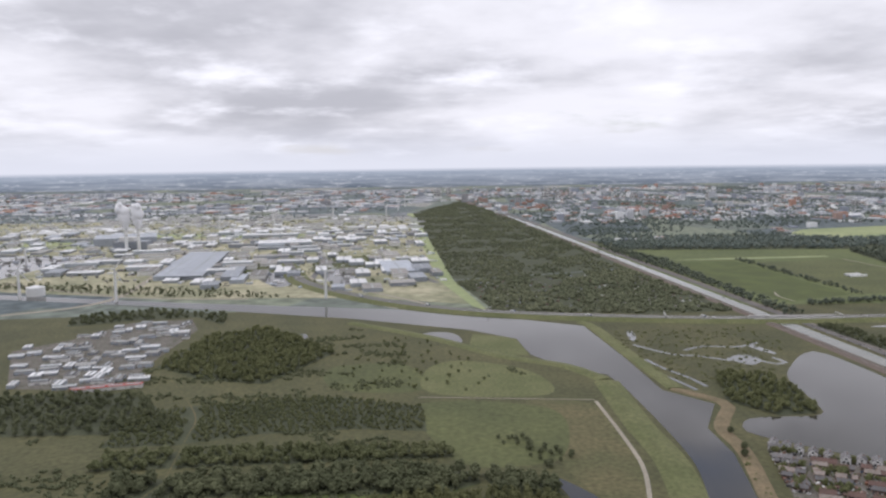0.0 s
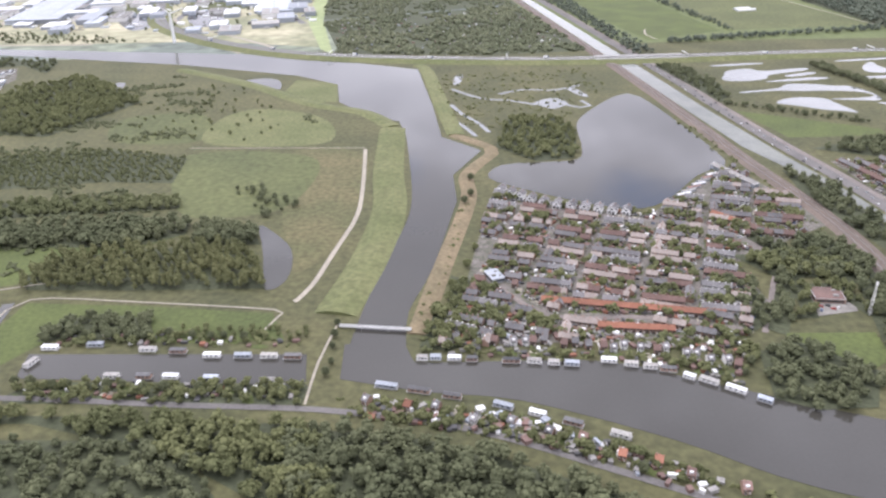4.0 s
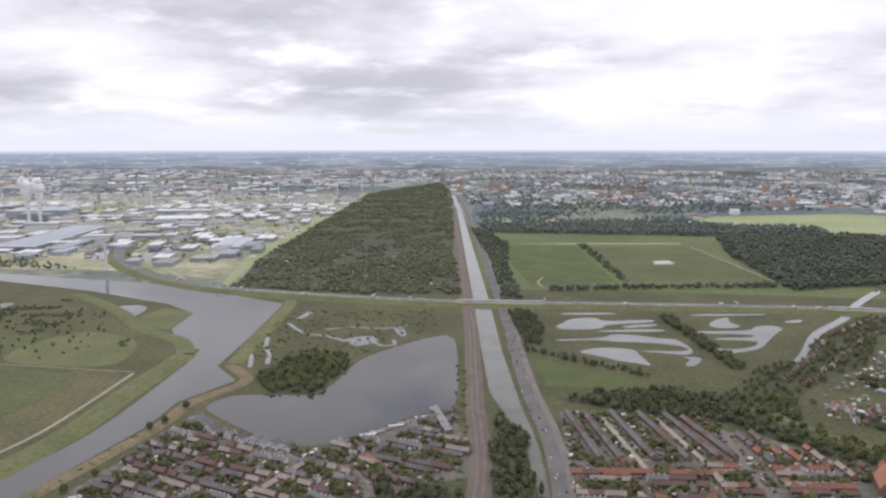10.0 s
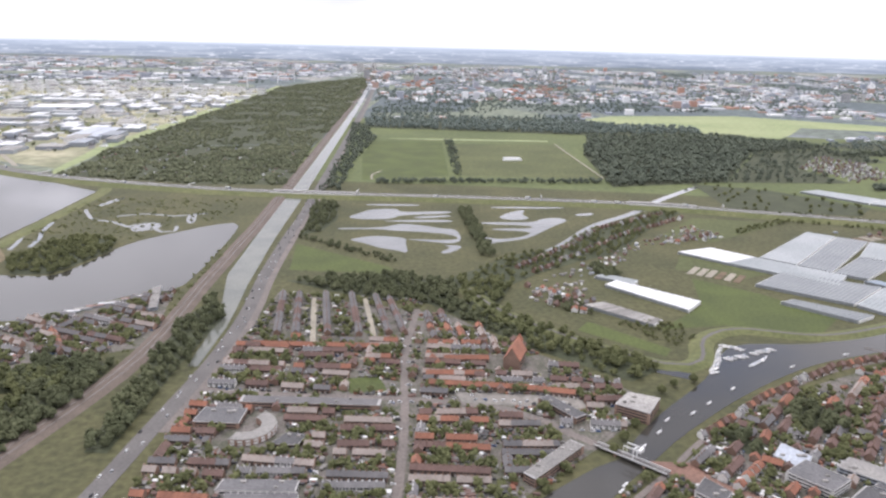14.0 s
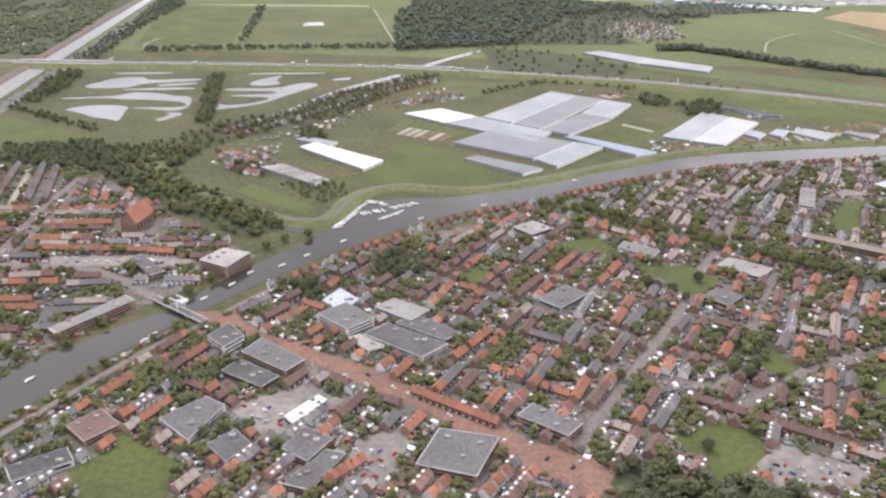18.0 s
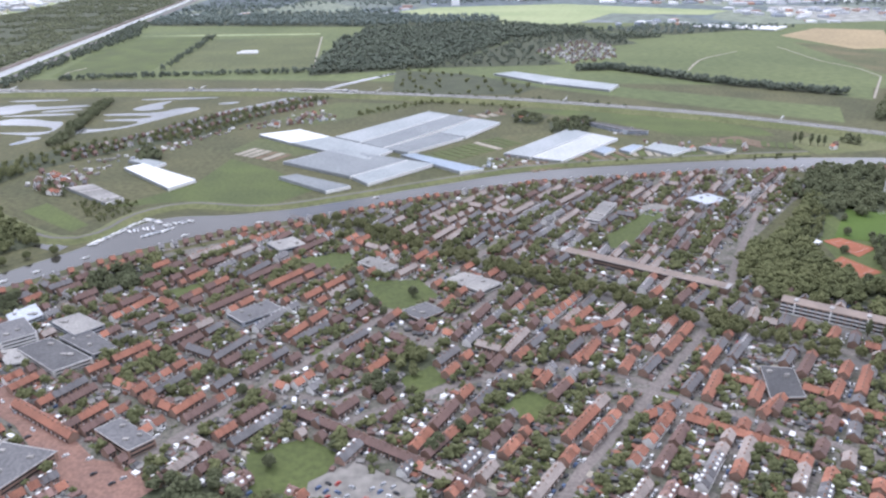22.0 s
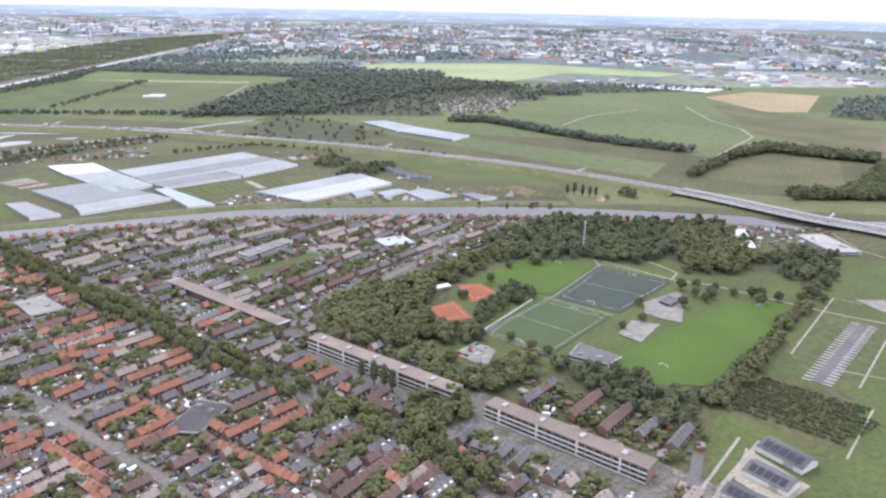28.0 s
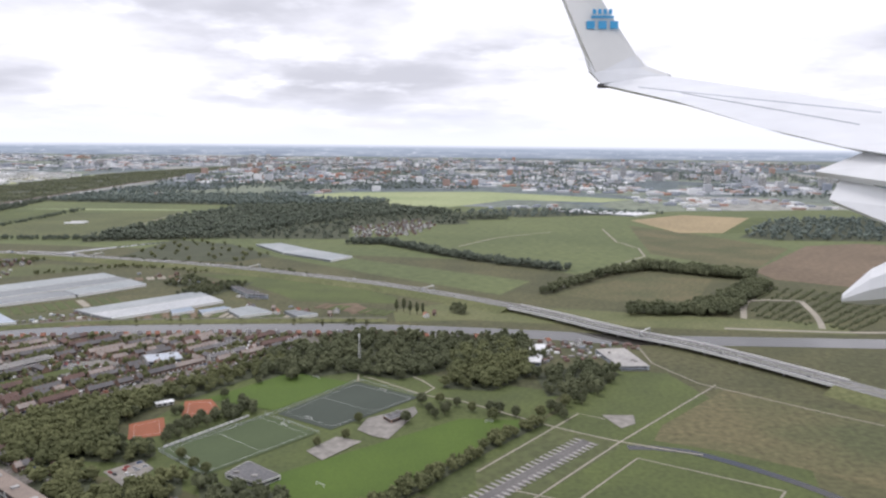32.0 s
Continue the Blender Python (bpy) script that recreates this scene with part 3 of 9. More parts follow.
PONDS.append([(-53, 575), (-35, 590), (-7, 586), (-7, 570), (-2, 539), (-11, 547), (-25, 552), (-36, 563), (-48, 571)])
PONDS.append([(68, 666), (79, 689), (98, 707), (91, 682), (100, 667), (82, 658)])
PONDS.append([(52, 648), (101, 652), (108, 668), (125, 675), (133, 664), (118, 643), (105, 620), (93, 598), (78, 586), (67, 581), (54, 572), (55, 598), (66, 589), (88, 600), (97, 618), (73, 620), (59, 621), (71, 627), (96, 629), (100, 640), (55, 640)])
PONDS.append([(65, 713), (136, 720), (134, 714), (63, 706)])
PONDS.append([(20, 545), (30, 561), (21, 567), (41, 567), (27, 541)])
PONDS.append([(-60, 708), (-10, 714), (0, 708), (-50, 702)])
PONDS.append([(140, 690), (160, 700), (158, 688), (144, 684)])
PONDS.append([(-40, 640), (10, 652), (30, 650), (26, 644), (-10, 640)])
PONDS.append([(-10, 660), (24, 672), (28, 666), (0, 654)])
PONDS.append([(-290, 706), (-286, 699), (-292, 667), (-299, 661), (-295, 695)])
PONDS.append([(-241, 597), (-219, 614), (-210, 598), (-212, 588), (-226, 576), (-232, 588)])
for i, q in enumerate(PONDS):
    flat("water_pond_%d" % (i + 1), rounded(q), 0.135, M["skylit" if i > 2 else "water"], "grey marsh pond paled by sky reflection", "pond")
for k, q in enumerate(([(-300, 650), (-293, 638), (-276, 615), (-257, 608), (-236, 592)], [(-214, 592), (-204, 580), (-195, 584), (-199, 600)], [(-303, 600), (-296, 572), (-286, 548), (-280, 524)], [(-304, 556), (-297, 540), (-290, 516)], [(-262, 628), (-240, 640), (-214, 636), (-190, 650)])):
    ribbon("water_marsh_channel_%d" % (k + 1), smooth_line(q, 6), [(-1.7, 0.137), (1.7, 0.137)], M["skylit"], "winding marsh channel", "channel")
ribbon("water_village_channel", smooth_line([(48, 470), (54, 431), (67, 397), (92, 375), (124, 351), (150, 338)], 8), [(-3.5, 0.13), (3.5, 0.13)], M["water"], "narrow grey village channel", "channel")
ribbon("water_dike_channel", smooth_line([(40, 478), (66, 512), (111, 568), (152, 645), (199, 704), (240, 770), (300, 850)], 8), [(-4, 0.13), (4, 0.13)], M["skylit"], "grey channel along the dike houses", "channel")
ribbon("water_park_ditch", smooth_line([(722, 300), (745, 298), (778, 272), (800, 240), (830, 180)], 8), [(-2.2, 0.14), (2.2, 0.14)], M["water"], "reedy park ditch", "ditch")
ribbon("water_old_canal", smooth_line([(-511, 300), (-509, 278), (-511, 255), (-514, 231), (-517, 218)], 8), [(-2.6, 0.13), (2.6, 0.13)], M["water"], "overgrown old canal", "canal")
ribbon("water_dike_ditch", smooth_line([(-366, 495), (-364, 424), (-365, 382), (-373, 341), (-380, 307), (-386, 292)], 8), [(-1.2, 0.15), (1.2, 0.15)], M["path"], "pale gravel dike path", "path")

# fields and floors
land("field_triangle", [(-80, 490), (-90, 557), (-10, 502), (-13, 488)], "lush", "bright green grass plot")
land("field_green", [(-99, 1000), (-107, 1173), (1, 1193), (20, 878), (-77, 836)], "lush", "bright green meadow")
land("field_brown", [(17, 1162), (178, 1190), (203, 890), (35, 880)], "meadow", "green meadow with bare patches")
BRIGHT = [(281, 1601), (362, 1696), (654, 1774), (964, 1597), (890, 1507), (709, 1545), (640, 1420), (592, 1350), (473, 1369), (366, 1426)]
land("field_bright", BRIGHT, "pale", "sunlit pale green field")
land("field_bright_west", [(-105, 1205), (20, 1222), (170, 1232), (172, 1218), (20, 1204)], "pale", "sunlit strip of pale grass")
land("field_dike_meadow", [(383, 842), (484, 860), (536, 755), (616, 705), (703, 652), (676, 592), (566, 670), (450, 758)], "polder", "green meadow beside the motorway")
land("field_polder_east", [(613, 1069), (694, 1085), (811, 1048), (840, 840), (751, 684), (727, 707), (641, 888), (576, 923)], "polder", "large green polder meadow")
land("field_olive", [(867, 1098), (922, 1037), (1008, 886), (916, 728), (841, 828)], "heath", "olive green field")
land("field_straw", [(883, 1175), (986, 1273), (1083, 1238), (1000, 1030), (918, 1024)], "straw", "golden stubble field")
land("field_soil", [(916, 728), (1038, 912), (1117, 944), (1200, 900), (1000, 640), (920, 685)], "soil", "ploughed brown field")
land("field_strip", [(1083, 1241), (1120, 1251), (1010, 1034), (975, 1024)], "lush", "narrow green field")
land("field_heath_east", [(717, 600), (799, 690), (864, 680), (825, 585), (761, 578)], "heath", "rough olive grassland inside the wood")
land("field_orchard", [(846, 575), (899, 657), (951, 649), (1010, 600), (900, 500), (840, 538)], "rough", "dark green orchard", "orchard")
land("field_river_bank_east", [(606, 497), (657, 507), (694, 502), (900, 490), (900, 520), (640, 560), (600, 530)], "dike", "grassy river bank")
land("field_heath_park", [(741, 325), (783, 376), (821, 354), (900, 300), (860, 230), (785, 285), (756, 300), (734, 308)], "heath", "brown and olive rough grassland")
land("field_park_base", [(606, 178), (612, 212), (640, 250), (672, 300), (700, 340), (722, 402), (760, 400), (790, 300), (765, 190), (700, 150)], "lush", "green parkland", "park", 0.055)
land("field_park_lawn", [(653, 348), (677, 372), (703, 365), (690, 333)], "lush", "small green lawn among park trees")
land("yard_park", [(717, 335), (731, 336), (730, 326), (723, 320)], "yard", "small paved yard in the park", "yard", 0.24)
land("field_nursery_meadow", [(406, 656), (525, 640), (598, 575), (600, 552), (527, 552), (498, 585), (470, 612)], "lush", "green meadow behind the nursery", "field", 0.1)
land("field_nursery_plot", [(556, 546), (570, 551), (589, 525), (574, 515)], "soil", "dark ploughed nursery plot", "nursery", 0.12)
land("field_park_1", [(716, 340), (739, 368), (771, 367), (741, 331)], "lush", "mown park lawn")
land("field_park_square", [(724, 290), (768, 268), (760, 240), (740, 204), (714, 222), (688, 241)], "lush", "square park lawn with a pale border")
land("field_park_south", [(640, 200), (690, 232), (716, 196), (700, 150), (650, 160)], "lush", "mown park lawn by the farm")
land("field_plantation", [(617, 229), (645, 254), (674, 240), (655, 209), (646, 203), (636, 214)], "scrub", "dark grass of the plantation")
land("field_park_2", [(662, 276), (696, 318), (722, 304), (680, 250), (664, 252)], "meadow", "park grass beside the parking bays")
land("field_greenhouse_w", [(150, 400), (190, 410), (238, 398), (262, 428), (232, 470), (196, 500), (186, 443), (173, 427), (150, 400)][:-1], "lush", "green plot between the greenhouses")
land("field_greenhouse_c", [(236, 505), (262, 520), (222, 560), (203, 556), (190, 520)], "meadow", "green plot beside the glass")
land("field_orchard_south", [(393, 560), (470, 582), (500, 530), (430, 480), (352, 466), (330, 480)], "heath", "brown nursery beds", "nursery")
land("field_lawn_dike", [(103, 395), (111, 409), (149, 372), (144, 362)], "lush", "bright lawn inside the dike")
land("field_farm_north", [(240, 600), (330, 680), (250, 690), (205, 620)], "meadow", "green farm plot")
land("ground_meadow_west", [(-560, 357), (-519, 360), (-452, 367), (-474, 350), (-510, 335), (-516, 318), (-539, 312), (-620, 310)], "lush", "mown green meadow")
land("ground_heath_west", [(-416, 491), (-367, 486), (-365, 398), (-375, 341), (-390, 319), (-395, 349), (-403, 371)], "heath", "brown rough grassland", soft=True)
land("ground_meadow_north", [(-476, 528), (-450, 598), (-426, 579), (-425, 516)], "meadow", "light green clearing")
land("field_west_1", [(-547, 532), (-557, 590), (-499, 596), (-485, 526)], "meadow", "light green rough meadow", soft=True)
land("field_west_2", [(-477, 519), (-481, 581), (-453, 606), (-402, 573), (-395, 512)], "dike", "pale green rough meadow", soft=True)
land("field_west_3", [(-484, 495), (-400, 482), (-400, 411), (-426, 388), (-465, 399)], "meadow", "smooth green meadow in the park", soft=True)
land("field_west_4", [(-700, 312), (-560, 303), (-530, 300), (-528, 279), (-529, 254), (-537, 240), (-640, 236)], "lush", "green meadow beside the old canal")
land("ground_islet", [(-444, 660), (-439, 701), (-401, 685), (-395, 620), (-412, 619)], "dike", "pale grassy islet")
land("ground_marsh", [(-319, 718), (-171, 733), (-158, 642), (-184, 599), (-206, 561), (-216, 539), (-268, 525), (-305, 525)], "rough", "marshy grassland with small pools")
land("ground_marsh_east", [(-85, 720), (160, 725), (215, 720), (150, 650), (60, 530), (-20, 520), (-95, 600)], "rough", "wet marsh with ponds")
land("ground_basin_meadow", [(-503, 300), (-454, 294), (-394, 283), (-386, 262), (-420, 262), (-480, 270), (-500, 240), (-512, 244)], "lush", "green strip by the basin")
land("ground_field_south", [(-492, 196), (-460, 200), (-430, 194), (-410, 180), (-400, 165), (-430, 130), (-540, 150)], "heath", "brown rough field")
land("industry_ground", [(-2600, 1130), (-1300, 1060), (-800, 915), (-640, 910), (-560, 905), (-430, 850), (-455, 1028), (-539, 2200), (-900, 2250), (-2600, 2150)], "sand", "pale sunlit sandy industrial ground", "ground")
TRACK = [(-674, 560), (-632, 481), (-624, 439), (-617, 388), (-615, 374), (-620, 354), (-617, 325), (-612, 302)]
street_later = [(TRACK, 1.1)]
land("verge_pale", [(-432, 840), (-416, 812), (-448, 1028), (-539, 2421), (-560, 2421), (-468, 1028)], "pale", "pale grass strip beside the wood", "verge", 0.1)

# dikes and banks
ribbon("dike_west", smooth_line([(-349, 540), (-350, 450), (-348, 390), (-356, 330), (-368, 280)], 10), [(-9, 0.06), (-3, 1.5), (3, 1.5), (10, 0.06)], M["dike"], "wide grassy dike beside the river", "dike")
ribbon("dike_north_west", smooth_line([(-349, 545), (-372, 585), (-420, 620), (-480, 690), (-560, 760)], 10), [(-7, 0.06), (-2, 1.2), (2, 1.2), (7, 0.06)], M["dike"], "grassy dike", "dike")
ribbon("bank_reed", smooth_line([(-334, 262), (-322, 318), (-304, 399), (-302, 440), (-283, 478), (-283, 490), (-306, 520)], 8), [(-5, 0.1), (-1, 0.7), (2, 0.6), (4, 0.1)], M["reed"], "brown reed bank", "bank")
ribbon("bank_embankment", smooth_line([(-306, 520), (-313, 600), (-322, 720), (-330, 745)], 10), [(-9, 0.06), (-4, 1.0), (2, 0.9), (4, 0.1)], M["dike"], "grassy embankment", "bank")
DIKE_N = smooth_line([(40, 462), (62, 418), (98, 380), (140, 350), (160, 356), (170, 385), (194, 402), (238, 396), (285, 415), (340, 444), (410, 474), (520, 492), (600, 500)], 8)
ribbon("dike_polder", DIKE_N, [(-6, 0.06), (-2, 1.6), (2, 1.6), (7, 0.06)], M["dike"], "mown green ring dike", "dike")
ribbon("road_dike", DIKE_N, [(-1.0, 1.66), (1.0, 1.66)], M["asphalt"], "narrow asphalt dike road", "road")

# roads
ROAD = [(-120, 60), (-95, 160), (-88, 221), (-86, 267), (-83, 333), (-85, 400), (-94, 480), (-102, 588), (-114, 763), (-203, 1830), (-312, 3000), (-400, 3900)]
ribbon("road_canal", smooth_line(ROAD, 20), [(-4.0, 0.2), (4.0, 0.2)], M["asphalt"], "grey asphalt road along the canal", "road")
ribbon("verge_canal", smooth_line([(x + 6.0, y) for x, y in ROAD[3:]], 20), [(-2.0, 0.16), (2.0, 0.16)], M["paving"], "paved verge beside the road", "verge")
RAIL = [(-230, -40), (-190, 80), (-147, 189), (-134, 237), (-121, 319), (-121, 381), (-126, 440), (-132, 551), (-146, 757), (-232, 1826), (-340, 3000), (-420, 3900)]
RAILL = smooth_line(RAIL, 20)
rail = ribbon("railway", RAILL, [(-6.0, 0.05), (-3.2, 0.9), (3.2, 0.9), (6.0, 0.05)], M["ballast"], "double railway track on brown ballast", "railway")
for d in (-2.1, -1.4, 1.4, 2.1):
    r = ribbon("rail", RAILL, [(d - 0.09, 1.05), (d + 0.09, 1.05)], M["steel"])
    r.parent = rail
    for key in ("label", "category", "kind"):
        del r[key]

HWY = [(-760, 1400), (-690, 1140), (-645, 1010), (-543, 880), (-427, 800), (-255, 755), (-129, 742), (35, 742), (200, 736), (300, 716), (407, 688), (506, 648), (588, 608), (685, 540), (750, 476), (793, 440),
       (858, 360), (930, 262), (1010, 140), (1100, -20), (1180, -200)]
HWYL = smooth_line(HWY, 12)


def near_span(q):
    return q[0] > 681 and q[1] > 372


i0 = next(i for i, q in enumerate(HWYL) if near_span(q))
i1 = max(i for i, q in enumerate(HWYL) if near_span(q))
for k, part_line in enumerate((HWYL[:i0 + 1], HWYL[i1:])):
    ribbon("embankment_motorway_%d" % (k + 1), part_line, [(-17, 0.03), (-7.6, 3.0), (7.6, 3.0), (17, 0.03)], M["dike"], "grassy motorway embankment", "embankment")
ribbon("road_motorway", HWYL, [(-6.6, 3.06), (6.6, 3.06)], M["motorway"], "grey asphalt motorway", "road")
ribbon("median_motorway", HWYL, [(-0.5, 3.12), (0.5, 3.12)], M["dike"], "grassy motorway median", "median")


def dashes(line, d, z, on, gap, w, keep=None):
    me, run, o = Mesh(), 0.0, offset(line, d)
    for (x0, y0), (x1, y1) in zip(o, o[1:]):
        h = math.hypot(x1 - x0, y1 - y0)
        if h < 1e-6:
            continue
        ux, uy = (x1 - x0) / h, (y1 - y0) / h
        t = 0.0
        while t < h:
            e = min(t + on, h)
            a, b = (x0 + ux * t, y0 + uy * t), (x0 + ux * e, y0 + uy * e)
            me.face([(a[0] + uy * w, a[1] - ux * w, z), (b[0] + uy * w, b[1] - ux * w, z), (b[0] - uy * w, b[1] + ux * w, z), (a[0] - uy * w, a[1] + ux * w, z)])
            t += on + gap
    return me


near_hwy = [q for q in HWYL if q[0] > -450]
lines = Mesh()
for d, on, gap in ((-6.0, 12, 0), (-1.2, 12, 0), (1.2, 12, 0), (6.0, 12, 0), (-3.6, 1.6, 3), (3.6, 1.6, 3)):
    q = dashes(near_hwy, d, 3.10, on, gap, 0.12)
    s = len(lines.v)
    lines.v += q.v
    lines.f += [tuple(i + s for i in f) for f in q.f]
    lines.m += q.m
tagged(lines.done("lane_markings", [M["white"]]), "white motorway lane markings", "markings", kind="stuff")


def street(name, pts, w, key="paving", label="grey paved street", z=0.2, straight=False):
    LAYER[0] += 1
    z += 0.0012 * (LAYER[0] % 25)
    return ribbon(name, pts if straight else smooth_line(pts, 10), [(-w / 2, z), (w / 2, z)], M[key], label, "street")


ROADS = []   # centre lines and half widths that houses keep clear of


def way(name, pts, w, key="paving", label="grey paved street", z=0.2):
    ROADS.append((pts, w / 2 + 0.4))
    return street(name, pts, w, key, label, z)


for k, (q, w) in enumerate(street_later):
    street("path_track_%d" % (k + 1), q, w, "heath", "pale dirt track through the scrub", 0.19)
for k, (q, w) in enumerate((([(-952, 824), (-869, 920), (-907, 1231), (-970, 1709), (-930, 1921)], 9), ([(-804, 1046), (-857, 1469), (-901, 1916)], 8), ([(-727, 1204), (-662, 1033), (-597, 931), (-515, 832)], 7), ([(-700, 1116), (-657, 1084), (-629, 1005), (-572, 963), (-485, 859)], 6), ([(-1080, 1060), (-869, 935), (-700, 905)], 6))):
    street("road_harbour_%d" % (k + 1), q, w, "path", "pale concrete harbour road", 0.22)
way("street_a", [(244, 173), (256, 189), (273, 211), (291, 234), (312, 263), (330, 292), (348, 313), (372, 350)], 3.4)
way("street_b", [(340, 100), (366, 154), (385, 179), (407, 207), (438, 247), (460, 282), (480, 320), (520, 390)], 3.4)
way("street_c", [(284, 205), (298, 200), (324, 229), (334, 246), (362, 286)], 2.6)
way("street_d", [(300, 188), (339, 210), (375, 222), (407, 207)], 2.6)
way("street_e", [(385, 206), (403, 204), (430, 187), (453, 172), (490, 145)], 3.0)
way("street_avenue", [(255, 383), (300, 350), (361, 306), (409, 271), (441, 248), (470, 229), (489, 215), (509, 203), (524, 191), (545, 170)], 4.0, "asphalt", "asphalt avenue under trees")
way("street_quay", [(58, 168), (82, 205), (100, 232), (116, 250), (140, 280), (178, 316), (223, 350), (275, 374)], 2.6, "paving", "paved quay street")
way("street_village", [(12, 420), (10, 360), (12, 324), (15, 290), (17, 238), (16, 190)], 3.6)
way("street_cross", [(-78, 306), (-52, 304), (13, 304), (61, 297), (82, 280), (98, 266)], 4.0)
way("street_col_1", [(-52, 434), (-39, 363)], 3.0, "path", "pale brick street")
way("street_col_2", [(-21, 436), (-8, 373)], 3.0, "path", "pale brick street")
way("street_lake", [(-290, 398), (-250, 378), (-210, 362), (-180, 350), (-167, 317), (-178, 291), (-198, 253)], 2.4, "paving", "pale lakeside street")
way("street_lake_south", [(-305, 312), (-280, 273), (-240, 268), (-205, 256)], 3.0)
way("street_flats", [(461, 264), (526, 217), (588, 174), (606, 198)], 3.4, "asphalt", "asphalt street by the flats")
street("road_south_bank", [(-520, 238), (-501, 233), (-470, 230), (-419, 223), (-369, 217), (-331, 208), (-305, 198), (-281, 185), (-252, 169), (-200, 140), (-140, 110)], 3.0, "asphalt", "narrow asphalt bank road")
for k, q in enumerate(([(-620, 300), (-538, 310), (-503, 318)], [(-511, 255), (-510, 281), (-503, 303), (-454, 297), (-394, 286), (-390, 283), (-396, 268)], [(-373, 220), (-371, 245), (-366, 272)],
                       [(603, 369), (601, 382), (636, 355)], [(636, 355), (653, 349), (694, 320), (724, 304), (750, 295)], [(612, 385), (625, 386), (641, 365), (636, 355)], [(770, 266), (754, 243), (740, 204)], [(663, 273), (707, 336), (718, 330)], [(677, 246), (719, 304), (780, 382)],
                       [(770, 266), (724, 290), (688, 241), (714, 222), (745, 201)], [(707, 215), (712, 211), (740, 196)], [(714, 222), (711, 212)], [(651, 199), (674, 230)], [(676, 268), (677, 259), (695, 252)], [(599, 176), (622, 209)],
                       [(634, 857), (681, 942), (750, 1007)], [(823, 1050), (820, 920), (836, 867), (831, 809), (771, 714), (756, 690)], [(755, 451), (756, 417), (772, 384), (817, 347), (880, 300)],
                       [(-487, 510), (-436, 505), (-366, 498)], [(-62, 900), (-70, 870), (-66, 840)], [(203, 890), (178, 1190)], [(279, 900), (300, 1000), (330, 1060)])):
    street("path_%d" % (k + 1), q, 2.2 if q[0][1] > 600 else 0.8 if q[0][0] > 640 else 1.0, "path", "pale gravel path", 0.19, q[0][0] > 640)
land("yard_sports", [(613, 309), (615, 322), (634, 338), (636, 331), (627, 300), (620, 303)], "yard", "paved yard between the pitches", "yard", 0.33)
land("yard_sports_2", [(597, 286), (606, 301), (617, 297), (605, 278)], "yard", "paved court beside the pitch", "yard", 0.33)
land("plaza_shopping", [(105, 259), (127, 259), (135, 246), (179, 217), (197, 207), (213, 190), (230, 173), (245, 170), (252, 160), (242, 148), (223, 154), (213, 174), (198, 191), (183, 201), (163, 218), (137, 237)], "brickpave", "red brick shopping street", "plaza", 0.24)
PLAZA = [(105, 259), (127, 259), (135, 246), (179, 217), (213, 190), (252, 160), (242, 148), (213, 174), (163, 218), (137, 237)]
LOTS = [[(169, 161), (176, 178), (189, 183), (193, 175), (183, 155)], [(134, 196), (158, 208), (172, 198), (149, 179)], [(294, 161), (306, 170), (326, 157), (324, 150), (294, 151)],
        [(529, 262), (538, 273), (546, 266), (542, 251)], [(438, 385), (461, 397), (475, 389), (453, 372)], [(441, 205), (444, 216), (455, 215), (452, 198)],
        [(-165, 290), (-149, 284), (-154, 266), (-175, 263)], [(35, 313), (92, 312), (95, 300), (40, 302)]]
for i, q in enumerate(LOTS):
    land("lot_%d" % (i + 1), q, "asphalt" if i == 5 else "yard", "pale concrete parking ground", "parking", 0.24)
GREENS = [[(104, 186), (125, 170), (125, 150), (100, 150)], [(274, 174), (291, 182), (302, 173), (295, 156), (279, 154)], [(215, 288), (228, 296), (235, 290), (225, 277)],
          [(267, 322), (292, 330), (297, 312), (278, 306)], [(300, 296), (326, 296), (334, 279), (318, 265), (307, 273)], [(418, 330), (421, 346), (456, 387), (461, 377), (429, 331)], [(-19, 321), (0, 326), (6, 310), (-11, 308)],
          [(94, 166), (104, 178), (122, 166), (110, 150)], [(-190, 252), (-156, 250), (-159, 232), (-182, 220), (-195, 234)], [(352, 196), (362, 206), (372, 198), (360, 186)], [(318, 214), (330, 222), (336, 212), (324, 204)]]
for i, q in enumerate(GREENS):
    land("lawn_%d" % (i + 1), q, "lush", "bright green lawn among the houses", "lawn", 0.23)
H1 = [(-288, 408), (-211, 370), (-140, 436), (-120, 352), (-152, 334), (-164, 320), (-187, 313), (-186, 273), (-205, 252), (-325, 252), (-312, 300), (-304, 340)]
H2 = [(-76, 442), (32, 412), (60, 378), (127, 310), (95, 269), (60, 230), (30, 190), (-10, 176), (-74, 180), (-76, 333)]
H3 = [(70, 178), (116, 248), (170, 312), (274, 372), (400, 436), (560, 458), (575, 430), (545, 400), (477, 318), (470, 290), (540, 232), (618, 175), (606, 110), (64, 110)]
for i, w in enumerate((H1, H2, H3)):
    land("town_ground_%d" % (i + 1), w, "town", "paved and planted town ground", "ground", 0.12)

